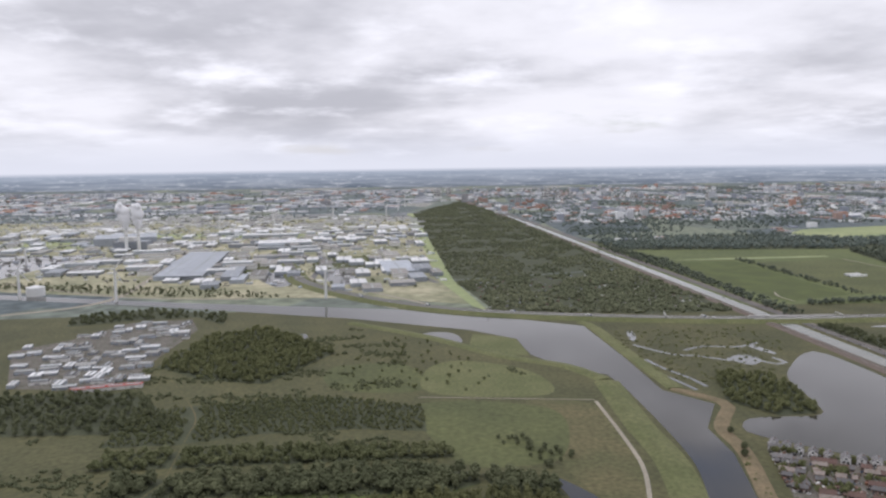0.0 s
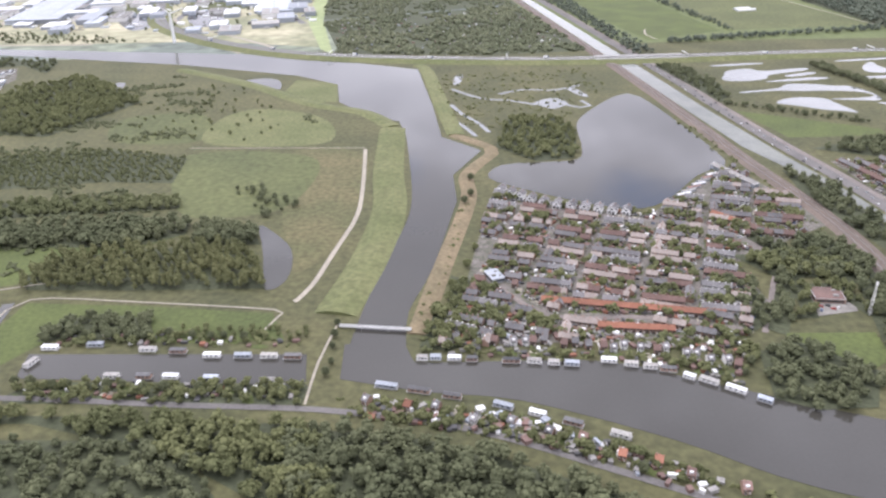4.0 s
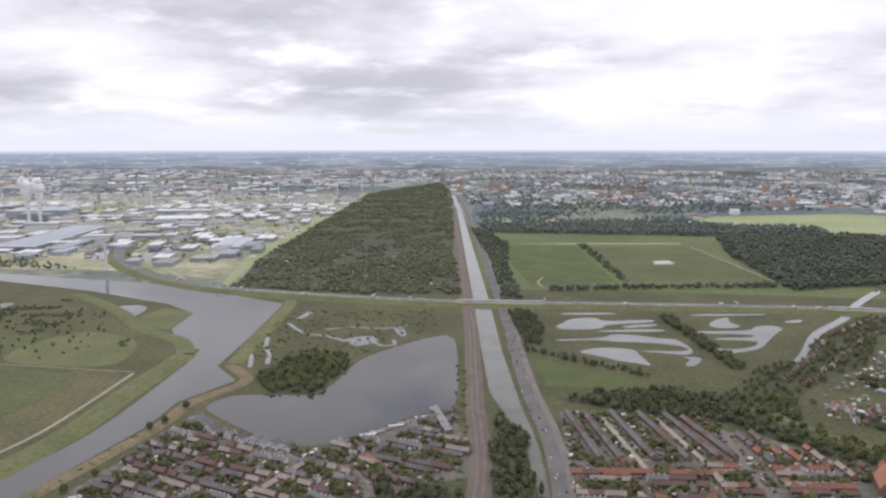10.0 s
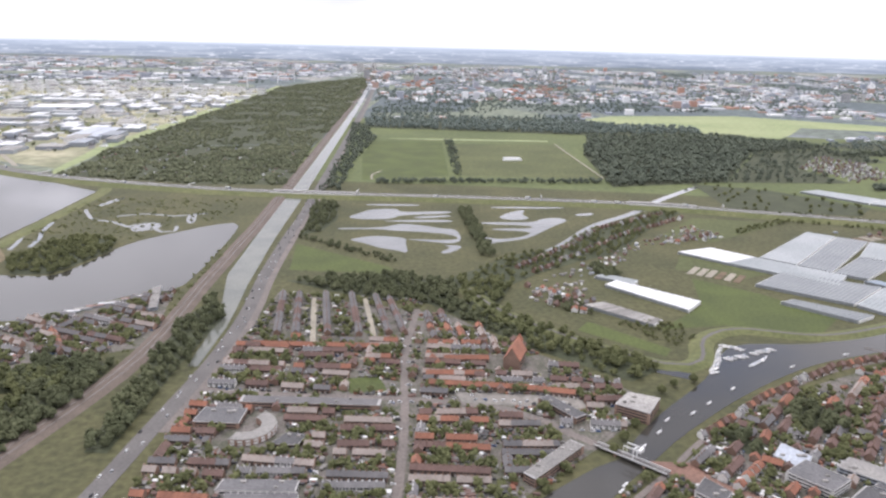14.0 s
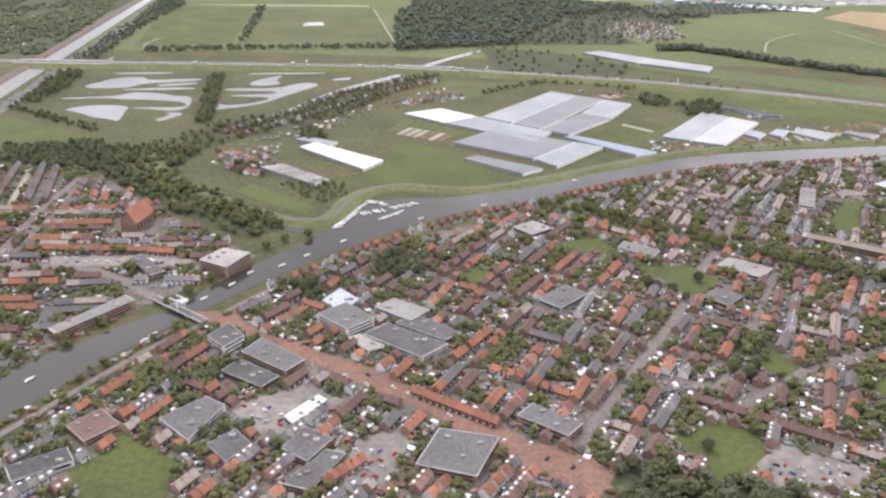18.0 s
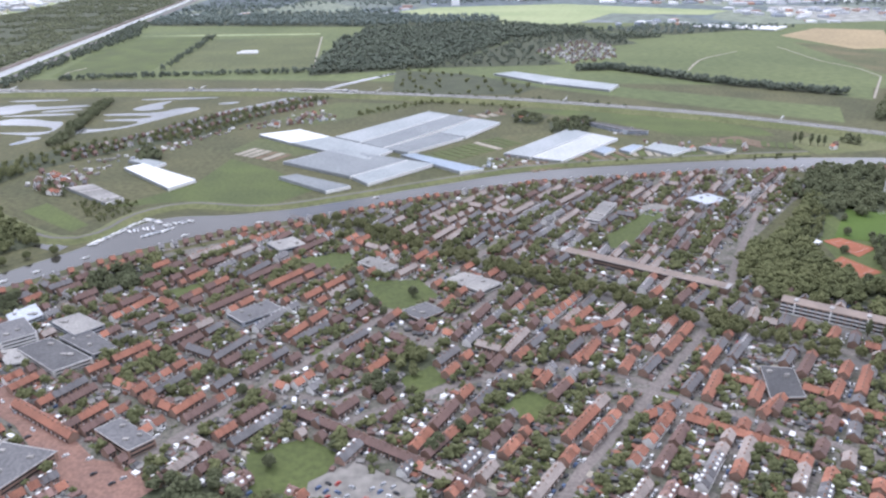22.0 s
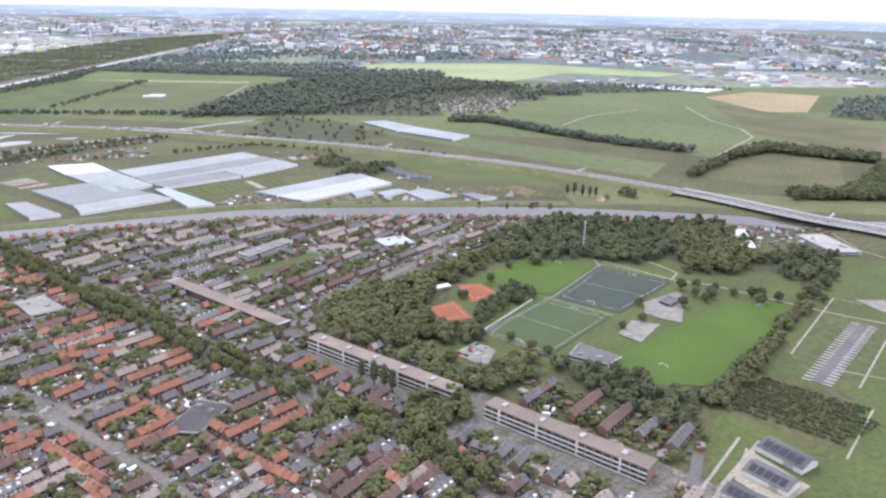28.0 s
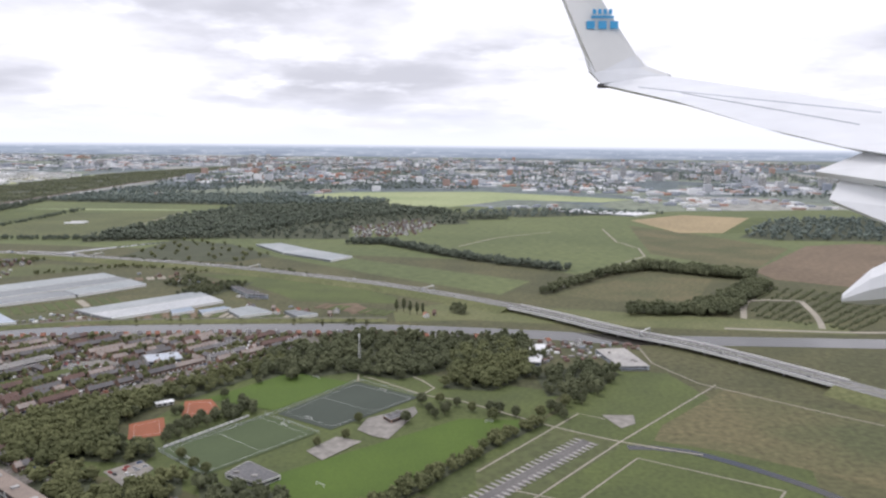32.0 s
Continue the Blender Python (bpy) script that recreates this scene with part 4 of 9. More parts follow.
# ---- woods and trees ----
WOODS, WOOD_DONE = [], []
WOODS.append(("wood", [(-409, 811), (-448, 1028), (-187, 1110), (-153, 790), (-249, 786)], 6.8, 6.0, "leafolive", "dark allotment wood beside the motorway", 0.5))
WOODS.append(("wood", [(-448, 1035), (-539, 2421), (-351, 3200), (-250, 2100), (-183, 1120)], 8.2, 5.0, "leafolive", "long young wood between canal and industry", 0.6))
WOODS.append(("wood", [(207, 1074), (243, 1290), (473, 1350), (625, 1240), (466, 1141), (348, 889), (204, 836)], 9.0, 8.0, "leafhalfhaze", "dense dark green wood", 0.3))
WOODS.append(("wood", [(-516, 324), (-505, 343), (-474, 350), (-441, 352), (-411, 341), (-404, 314), (-401, 305), (-462, 308), (-509, 312)], 4.2, 7.0, "leaf2", "tall poplar wood by the pond", 0.2))
WOODS.append(("wood", [(-640, 378), (-490, 384), (-454, 382), (-452, 367), (-475, 353), (-533, 358), (-640, 355)], 5.0, 6.5, "leafdk", "dark wood beside the meadow", 0.25))
WOODS.append(("wood", [(-451, 378), (-430, 377), (-418, 368), (-411, 351), (-444, 354)], 4.5, 6.0, "leafdk", "dark copse at the pond", 0.25))
WOODS.append(("wood", [(-660, 414), (-517, 421), (-469, 418), (-465, 402), (-660, 390)], 4.4, 4.6, "leafyoung", "long row of poplar wood", 0.25))
WOODS.append(("wood", [(-670, 424), (-626, 427), (-583, 442), (-524, 449), (-480, 443), (-483, 489), (-542, 514), (-591, 510), (-670, 490)], 4.0, 2.5, "leafyoung", "young plantation wood", 0.1))
WOODS.append(("wood", [(-700, 600), (-690, 700), (-640, 740), (-560, 640), (-600, 548), (-650, 560)], 5.4, 5.0, "leaf", "mixed green wood", 0.3))
WOODS.append(("wood", [(-800, 530), (-690, 530), (-640, 470), (-640, 446), (-800, 446)], 6.5, 4.5, "leafdk", "dark wood south of the yards", 0.3))
WOODS.append(("wood", [(-850, 760), (-790, 790), (-730, 800), (-690, 760), (-700, 815), (-800, 850), (-860, 800)], 7.0, 4.5, "leafdk", "dark trees between yards and river", 0.5))
WOODS.append(("thicket", [(-720, 310), (-560, 330), (-470, 320), (-420, 345), (-385, 420), (-385, 540), (-450, 640), (-560, 740), (-660, 700), (-720, 560)], 4.6, 3.0, "leafdk", "low green scrub in rough grassland", 0.3))
WOODS.append(("bushes", [(-560, 640), (-500, 700), (-430, 600), (-440, 520), (-540, 530)], 17.0, 3.0, "leaf", "scattered green bushes in grassland", 0.5))
WOODS.append(("copse", [(-443, 427), (-424, 434), (-408, 410), (-394, 401), (-399, 385), (-414, 383)], 7.0, 3.5, "leafdk", "dark thicket in the rough grass", 0.4))
WOODS.append(("wood", [(-600, 232), (-540, 226), (-498, 220), (-494, 228), (-535, 236), (-600, 246)], 4.4, 5.0, "leaf", "leafy belt beside the old canal", 0.35))
WOODS.append(("wood", [(-600, 218), (-524, 212), (-430, 205), (-404, 191), (-385, 165), (-400, 140), (-600, 140)], 4.8, 4.6, "leafdk", "dark wood behind the bank road", 0.45))
WOODS.append(("wood", [(-528, 304), (-515, 300), (-512.5, 285), (-514, 253), (-518, 232), (-534, 234), (-537, 240), (-529, 254), (-528, 279)], 4.6, 5.0, "leafdk", "dark trees beside the old canal", 0.35))
WOODS.append(("wood", [(-485, 268), (-482, 284), (-466, 288), (-444, 282), (-440, 266)], 4.0, 4.6, "leafdk", "dense trees behind the houseboats", 0.4))
WOODS.append(("hedge", [(-439, 266), (-374, 258), (-376, 270), (-436, 275)], 3.6, 2.6, "leaf", "garden bushes along the basin", 0.9))
WOODS.append(("wood", [(-480, 234), (-470, 240), (-373, 231), (-374, 220), (-480, 228)], 4.0, 3.4, "leaf", "garden trees along the basin quay", 0.8))
WOODS.append(("hedge", [(-360, 222), (-331, 217), (-298, 207), (-250, 180), (-246, 172), (-300, 196), (-360, 213)], 4.4, 2.8, "leaf", "garden trees of the bank houses", 0.9))
WOODS.append(("wood", [(-498, 224), (-379, 210), (-367, 203), (-359, 173), (-382, 175), (-413, 197), (-465, 216), (-494, 218)], 4.4, 5.5, "leaf", "leafy belt along the bank road", 0.35))
WOODS.append(("wood", [(-379, 208), (-340, 202), (-318, 194), (-290, 179), (-262, 164), (-230, 122), (-359, 120)], 4.8, 6.0, "leafdk", "dense green wood on the south bank", 0.3))
WOODS.append(("wood", [(-279, 490), (-271, 520), (-262, 556), (-228, 556), (-219, 522), (-226, 482), (-232, 463), (-256, 460)], 5.2, 4.6, "leaf", "willow wood on the lake shore", 0.35))
WOODS.append(("wood", [(-148, 334), (-129, 330), (-126, 287), (-134, 244), (-150, 200), (-165, 205), (-158, 239), (-142, 289), (-166, 300)], 5.0, 5.5, "leafdk", "dark tree belt along the railway", 0.3))
WOODS.append(("wood", [(-96, 400), (-112, 430), (-116, 400), (-114, 340), (-104, 250), (-95, 250), (-97, 330)], 4.5, 5.0, "leafdk", "tree belt between railway and road", 0.35))
WOODS.append(("wood", [(-77, 466), (-12, 488), (29, 473), (36, 450), (20, 430), (-44, 447)], 4.8, 5.0, "leafdk", "dark tree belt behind the houses", 0.3))
WOODS.append(("hedge", [(-95, 575), (-88, 580), (-5, 520), (-10, 512)], 4.5, 3.5, "leafdk", "dark hedge beside the green plot", 0.3))
WOODS.append(("wood", [(-92, 582), (-106, 715), (-84, 715), (-72, 640), (-78, 600)], 5.5, 4.5, "leafdk", "dark copse beside the canal road", 0.3))
WOODS.append(("hedge", [(33, 700), (43, 700), (62, 540), (52, 536)], 4.5, 5.0, "leafdk", "dark tree line through the marsh", 0.25))
WOODS.append(("wood", [(38, 480), (70, 470), (60, 430), (80, 400), (120, 365), (140, 348), (120, 330), (70, 370), (42, 420)], 5.0, 5.0, "leaf", "trees along the village channel", 0.9))
WOODS.append(("hedge", [(124, 410), (150, 376), (166, 385), (163, 407), (140, 412)], 4.0, 2.5, "leaf", "green bushes inside the dike", 0.3))
WOODS.append(("hedge", [(-60, 830), (205, 872), (300, 895), (300, 880), (205, 855), (-60, 815)], 6.0, 5.0, "leafhalfhaze", "dark tree belt along the motorway", 0.3))
WOODS.append(("hedge", [(-110, 760), (-90, 760), (-105, 1000), (-100, 1190), (-150, 1400), (-170, 1400), (-125, 1000)], 8.0, 6.0, "leafhalfhaze", "dark tree belt along the canal road", 0.3))
WOODS.append(("hedge", [(5, 1200), (18, 1195), (36, 880), (26, 878)], 7.0, 5.0, "leafhalfhaze", "tree line between two meadows", 0.4))
WOODS.append(("wood", [(-140, 1350), (160, 1330), (250, 1320), (470, 1380), (480, 1470), (250, 1500), (-160, 1500)], 11.0, 8.0, "leafhaze", "dark wood behind the meadows", 0.3))
WOODS.append(("wood", [(509, 872), (555, 880), (630, 795), (681, 753), (743, 716), (738, 702), (674, 738), (622, 780), (548, 862), (505, 858)], 5.5, 7.0, "leafhalfhaze", "tall dense tree row in the polder", 0.15))
WOODS.append(("wood", [(600, 1130), (700, 1160), (690, 1190), (590, 1180)], 9.0, 7.0, "leafhalfhaze", "dark copse in the fields", 0.3))
WOODS.append(("hedge", [(701, 594), (746, 657), (788, 717), (822, 752), (910, 705), (895, 675), (864, 690), (815, 720), (770, 680), (715, 600)], 4.4, 7.0, "leafdk", "dark wood strip round the rough field", 0.2))
WOODS.append(("hedge", [(889, 660), (905, 650), (835, 536), (765, 530), (765, 548), (818, 560)], 4.4, 7.0, "leafdk", "dark tree strip above the river", 0.2))
WOODS.append(("wood", [(985, 984), (1103, 1198), (1300, 1259), (1200, 971), (1022, 960)], 14.0, 8.0, "leafhaze", "far dark wood", 0.3))
WOODS.append(("wood", [(547, 412), (591, 462), (625, 462), (683, 462), (700, 422), (660, 405), (622, 376), (596, 386), (554, 362)], 5.5, 6.0, "leafdk", "dense park wood by the river", 0.3))
WOODS.append(("wood", [(650, 425), (680, 440), (691, 391), (669, 363), (645, 365)], 5.2, 6.5, "leaf", "grey-green willow copse", 0.25))
WOODS.append(("wood", [(691, 391), (716, 409), (735, 396), (720, 367), (695, 357)], 5.2, 5.5, "leafdk", "dark park copse", 0.3))
WOODS.append(("wood", [(469, 293), (485, 325), (512, 342), (520, 346), (511, 310), (519, 284), (541, 280), (540, 270), (511, 270), (482, 279)], 5.0, 6.5, "leaf", "dense green park wood by the tennis courts", 0.25))
WOODS.append(("wood", [(546, 250), (550, 258), (560, 255), (552, 238), (541, 232), (534, 234)], 4.8, 5.0, "leaf", "bright green copse behind the flats", 0.3))
WOODS.append(("wood", [(566, 256), (592, 252), (610, 240), (619, 234), (606, 210), (598, 212), (571, 245)], 4.6, 5.0, "leafdk", "dark tree belt round the pitches", 0.3))
for i in range(11):
    x, y = 619 + 25 * i / 10.5, 232 + 19 * i / 10.5
    ln = 35 if i < 8 else 29
    WOODS.append(("hedge", [(x, y), (x + 1.1, y + 1.1), (x + 1.1 + ln, y + 1.1 - ln * .72), (x + ln, y - ln * .72)], 1.15, 1.25, "leafdk", "low dark green plantation row in the park", 0.1))
WOODS.append(("hedge", [(545, 322), (556, 340), (566, 326), (556, 312)], 4.5, 4.5, "leafdk", "dark hedge at the pitch corner", 0.3))
WOODS.append(("wood", [(179, 300), (189, 312), (205, 305), (200, 288), (184, 285)], 4.2, 5.5, "leafdk", "dark copse among the houses", 0.25))
WOODS.append(("wood", [(145, 278), (153, 284), (163, 273), (154, 264)], 4.0, 5.0, "leafdk", "dark copse by the quay", 0.25))
WOODS.append(("wood", [(110, 206), (116, 212), (132, 224), (134, 217), (118, 203)], 3.8, 5.0, "leafdk", "dark tree row behind the shops", 0.25))
WOODS.append(("wood", [(248, 160), (266, 160), (280, 152), (300, 150), (300, 140), (250, 140)], 4.2, 5.0, "leafdk", "dark trees round the lawn", 0.3))
WOODS.append(("wood", [(312, 224), (326, 236), (334, 228), (322, 214)], 4.2, 4.5, "leaf", "garden trees among the houses", 0.35))
WOODS.append(("hedge", [(640, 532), (652, 536), (650, 522)], 4.0, 6.0, "leafdk", "dark poplars by the river house", 0.2))
WOODS.append(("wood", [(-176, 352), (-165, 320), (-176, 292), (-196, 255), (-190, 250), (-168, 290), (-156, 320), (-166, 354)], 4.4, 4.4, "leafdk", "dark trees along the lakeside street", 0.4))
WOODS.append(("wood", [(-186, 262), (-176, 268), (-172, 290), (-150, 290), (-146, 262), (-152, 262), (-156, 284), (-166, 284), (-172, 262)], 4.2, 4.0, "leaf", "trees round the yard hall", 0.5))
WOODS.append(("thicket", [(-315, 700), (-175, 715), (-165, 645), (-190, 605), (-210, 570), (-222, 545), (-268, 530), (-300, 540)], 5.5, 2.2, "leaf", "low bushes in the marsh", 2.0))
WOODS.append(("wood", [(300, 720), (300, 735), (420, 700), (520, 660), (518, 650), (410, 690)], 7.0, 4.0, "leafdk", "tree line below the motorway bank", 1.0))
WOODS.append(("wood", [(340, 885), (470, 900), (500, 905), (480, 1010), (560, 1130), (600, 1070), (640, 1090), (620, 1230), (470, 1140), (350, 890)], 13.0, 6.0, "leafhalfhaze", "scattered dark trees round the hamlet", 0.8))
WOODS.append(("wood", [(300, 730), (300, 870), (380, 840), (450, 760), (420, 720)], 17.0, 4.5, "leaf", "scattered trees by the motorway", 1.2))
WOODS.append(("wood", [(610, 1250), (720, 1190), (960, 1290), (960, 1310), (700, 1330)], 12.0, 6.0, "leafhaze", "dark trees behind the polder", 0.6))
WOODS.append(("wood", [(-90, 1500), (250, 1480), (340, 1410), (440, 1375), (360, 1420), (270, 1590), (-90, 1580)], 13.0, 7.0, "leafhaze", "long dark wood before the suburb", 0.5))
WOODS.append(("wood", [(-333, 253), (-322, 249), (-311, 256), (-314, 285), (-326, 280)], 4.2, 4.6, "leaf", "green trees at the bridge end", 0.3))
WOODS.append(("wood", [(-212, 212), (-200, 205), (-180, 205), (-168, 225), (-190, 248), (-206, 240)], 4.6, 4.8, "leafdk", "dark trees on the river corner", 0.4))
WOODS.append(("wood", [(616, 229), (619, 236), (641, 264), (665, 298), (687, 326), (691, 322), (668, 292), (645, 257), (622, 227)], 3.6, 4.6, "leaf", "dense tree belt beside the sports field", 0.1))
WOODS.append(("wood", [(26, 479), (50, 507), (75, 546), (111, 563), (141, 621), (181, 666), (227, 718), (249, 719), (188, 621), (162, 563), (121, 530), (91, 500), (67, 467), (38, 454)], 6.0, 3.8, "leaf", "garden trees among the dike houses", 0.7))
WOODS.append(("hedge", [(100, 426), (95, 448), (111, 443), (117, 421)], 4.0, 3.2, "leafdk", "dark hedge beside the old glass", 0.3))
WOODS.append(("wood", [(127, 515), (137, 530), (148, 500), (135, 493)], 4.4, 4.4, "leafdk", "dark copse behind the white greenhouse", 0.3))
WOODS.append(("wood", [(404, 604), (410, 636), (437, 625), (421, 594)], 5.0, 4.5, "leafdk", "dark copse by the motorway", 0.5))
WOODS.append(("wood", [(429, 566), (433, 604), (473, 621), (470, 600), (456, 566)], 5.0, 4.5, "leafdk", "dark trees round the nursery halls", 0.5))
WOODS.append(("hedge", [(270, 640), (330, 690), (420, 665), (420, 655), (335, 680), (275, 632)], 5.0, 3.2, "leaf", "tree line below the motorway", 0.7))
WOODS.append(("wood", [(400, 470), (520, 488), (600, 492), (600, 497), (520, 494), (400, 476)], 5.0, 2.2, "leaf", "bushes on the far river bank", 1.2))
WOODS.append(("wood", [(-310, 252), (-296, 260), (-300, 300), (-318, 310), (-322, 270)], 4.6, 3.8, "leaf", "green trees at the quarter's edge", 0.5))
WOODS.append(("wood", [(-205, 252), (-190, 262), (-186, 300), (-196, 300), (-205, 275)], 4.6, 4.2, "leafdk", "dark trees along the quarter", 0.5))
WOODS.append(("wood", [(18, 430), (62, 380), (74, 384), (30, 440)], 4.6, 4.4, "leafdk", "trees behind the church houses", 0.5))

WOODS.append(("wood", [(468, 282), (490, 320), (535, 376), (562, 412), (552, 378), (532, 342), (522, 336), (514, 313), (512, 294), (514, 264), (481, 264)], 4.6, 5.6, "leaf", "dense green wood west of the clay courts", 0.25))
WOODS.append(("wood", [(508, 250), (512, 262), (520, 264), (527, 258), (536, 248), (548, 250), (558, 263), (564, 247), (547, 233), (536, 231)], 4.2, 4.8, "leaf", "bright green trees between flats and courts", 0.3))
WOODS.append(("wood", [(514, 224), (533, 231), (538, 216), (528, 206), (530, 194), (516, 196)], 4.2, 5.4, "leaf", "tall green trees at the avenue's end", 0.25))
WOODS.append(("wood", [(-186, 320), (-143, 320), (-139, 297), (-146, 292), (-160, 296), (-172, 292)], 4.6, 5.2, "leaf", "green trees beside the yard", 0.3))


def open_ground(x, y, kind_name, text):
    """Scrub stands in belts with clearings, off the track."""
    if "allotment" in text or "long young" in text:
        return noise.noise(Vector((x * 0.02, y * 0.012, 4))) + 0.5 * noise.noise(Vector((x * 0.07, y * 0.04, 6))) > -0.22
    if x > -380:
        return True
    for (x0, y0), (x1, y1) in zip(TRACK, TRACK[1:]):
        t = max(0, min(1, ((x - x0) * (x1 - x0) + (y - y0) * (y1 - y0)) / ((x1 - x0) ** 2 + (y1 - y0) ** 2)))
        if math.hypot(x - x0 - (x1 - x0) * t, y - y0 - (y1 - y0) * t) < 3.5:
            return False
    return kind_name != "thicket" or noise.noise(Vector((x * 0.011, y * 0.04, 2))) + 0.35 * noise.noise(Vector((x * 0.06, y * 0.06, 5))) > (0.5 if x > -500 else 0.12)


for kind_name, q, gap, h, key, text, thin in WOODS:
    WOOD_DONE.append(text)
    rng = random.Random(len(text) * 31 + int(q[0][0]))
    z = [p for p in scatter(q, gap, rng) if rng.random() > thin * 0.35 and open_ground(*p, kind_name, text)]
    wood(kind_name, z, h, M[key], text, kind_name, BUSH_SHAPES if kind_name == "thicket" or "allotment" in text or "long young" in text else FAR_SHAPES if max(c[1] for c in q) > 1000 else TALL_SHAPES if key == "leaf2" else (LEAFY_SHAPES if min(c[1] for c in q) < 700 and gap < 8 else WOOD_SHAPES), rng)
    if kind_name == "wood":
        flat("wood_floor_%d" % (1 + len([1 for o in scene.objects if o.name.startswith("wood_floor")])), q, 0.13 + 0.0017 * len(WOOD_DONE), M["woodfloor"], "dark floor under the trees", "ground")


def limb_tree(name, seed, clumps, tall, size, key, label):
    """One tree of height 1: a tapered trunk with limbs, and a crown of clumps."""
    r = random.Random(seed)
    v, f = crown_shape(seed, clumps, tall, size)
    s = 1.0 / v[:, 2].max()
    trunk = Mesh()
    trunk.tube(0, 0, 0, 0.45, 0.028, 0.018, 7)
    for i in range(5):
        a, e = r.uniform(0, 6.28), r.uniform(0.16, 0.28)
        x, y, z = math.cos(a) * e, math.sin(a) * e, r.uniform(0.5, 0.7)
        ring = [(0.012 * math.cos(b), 0.012 * math.sin(b)) for b in (0, 2.1, 4.2)]
        trunk.hexa([(p, q, 0.3) for p, q in ring], [(x + p * .5, y + q * .5, z) for p, q in ring])
    ob = trunk.done(name, [M["bark"]])
    me = bpy.data.meshes.new("crown")
    me.from_pydata((v * s).tolist(), [], f.tolist())
    me.materials.append(M[key])
    me.polygons.foreach_set("use_smooth", [True] * len(f))
    crown = new("crown", me)
    crown.parent = ob
    return tagged(ob, label, "tree")


TREES = {"round": ("tree", 101, 120, 1.0, 0.2, "leaf", "round green broadleaf tree"), "dark": ("tree", 102, 120, 1.1, 0.2, "leafdk", "dark green broadleaf tree"),
         "poplar": ("poplar", 103, 90, 3.2, 0.36, "leafdk", "tall slender dark poplar"), "lime": ("avenue_tree", 104, 120, 1.15, 0.2, "leaf2", "green avenue tree beside the street")}
TREE_MADE = {}


def tree(kind, x, y, h, group="", rng=RNG):
    m = pose(x, y, 0.03, 0, 0, rng.uniform(0, 360))
    if kind not in TREE_MADE:
        TREE_MADE[kind] = limb_tree(*TREES[kind])
        TREE_MADE[kind].matrix_world = m
        TREE_MADE[kind].scale = (h, h, h)
        ob = TREE_MADE[kind]
    else:
        ob = copy_thing(TREE_MADE[kind], m)
        ob.scale = (h, h, h)
    if group:
        ob["group"] = group
    return ob


def along(pts, gap, jitter, rng):
    out, run = [], 0.0
    for (x0, y0), (x1, y1) in zip(pts, pts[1:]):
        h = math.hypot(x1 - x0, y1 - y0)
        while run < h:
            t = run / h
            out.append((x0 + (x1 - x0) * t + rng.uniform(-jitter, jitter), y0 + (y1 - y0) * t + rng.uniform(-jitter, jitter)))
            run += gap
        run -= h
    return out


TR = random.Random(77)
AVENUE = [(272, 372), (300, 352), (361, 307), (409, 272), (441, 249), (470, 230), (489, 216), (509, 204), (524, 192), (540, 175)]
for d in (-3.2, 3.2):
    for x, y in along(offset(AVENUE, d), 4.6, 1.1, TR):
        if TR.random() < 0.12:
            continue
        tree("lime", x, y, TR.uniform(4.6, 7.6), "trees of the avenue", TR)
for x, y, h in ((603, 527, 9), (608, 528, 10), (613, 522, 9.5), (618, 521, 9), (622, 520, 8.5), (647, 532, 7.5), (651, 527, 7.5), (502, 234, 10), (506, 231, 10.5), (509, 229, 9.5), (497, 238, 8), (-98, 390, 8), (-99, 378, 9), (-102, 352, 9), (-95, 340, 8.5), (-92, 330, 8)):
    tree("poplar", x, y, h, "", TR)
for x, y, h in ((-540, 335, 6), (-300, 430, 5), (-288, 400, 4), (-280, 398, 4), (-262, 386, 4), (-238, 377, 3.5), (-302, 405, 5), (-306, 395, 5), (-296, 372, 4), (-298, 352, 4), (-305, 336, 4), (-310, 318, 4.5), (-318, 300, 4), (-325, 280, 4.5),
                (700, 330, 5), (668, 334, 6), (672, 333, 6), (679, 330, 5.5), (644, 326, 5), (648, 330, 5.5), (610, 300, 4.5), (600, 292, 4), (612, 318, 4.5), (560, 268, 4.5), (566, 264, 4.5), (552, 276, 4.5)):
    tree("dark" if h > 4.6 else "round", x, y, h, "", TR)
for x, y in ((298, 276), (307, 268), (298, 293), (323, 279), (296, 300), (311, 262), (311, 213), (308, 209), (316, 210), (312, 205), (331, 176), (329, 173), (266, 206), (338, 183), (250, 164), (256, 161), (268, 162), (282, 168)):
    tree("dark", x, y, TR.uniform(4.6, 6.2), "", TR)
for x, y in ((531, 320), (533, 322), (515, 316), (514, 300), (545, 343), (555, 338)):
    tree("dark" if x % 2 else "round", x, y, TR.uniform(3.8, 5.4), "trees round the clay courts", TR)
for x, y in ((540, 290), (539, 296), (543, 295), (540, 302), (545, 301), (541, 308), (546, 307), (550, 308), (545, 314), (551, 314), (556, 316), (554, 321), (559, 321), (513, 302), (515, 295), (519, 289), (524, 286), (530, 285), (536, 285), (521, 281), (528, 279), (534, 278), (540, 276), (526, 271), (518, 274)):
    tree("dark", x, y, TR.uniform(4.2, 5.8), "trees round the clay courts", TR)
for x, y in ((637, 341), (645, 345), (653, 341), (660, 335), (669, 325), (632, 319), (641, 332), (649, 335), (690, 331), (695, 338), (702, 345), (707, 351), (712, 358), (716, 366), (722, 375), (728, 381), (698, 335), (710, 349), (719, 362)):
    tree("dark" if x % 3 else "round", x, y, TR.uniform(4.4, 6.4), "trees round the park lawns", TR)
for x, y in along(BANK_FAR[13:17], 12, 3, TR):
    tree("round", x - 5, y + 4, TR.uniform(3.5, 5), "", TR)
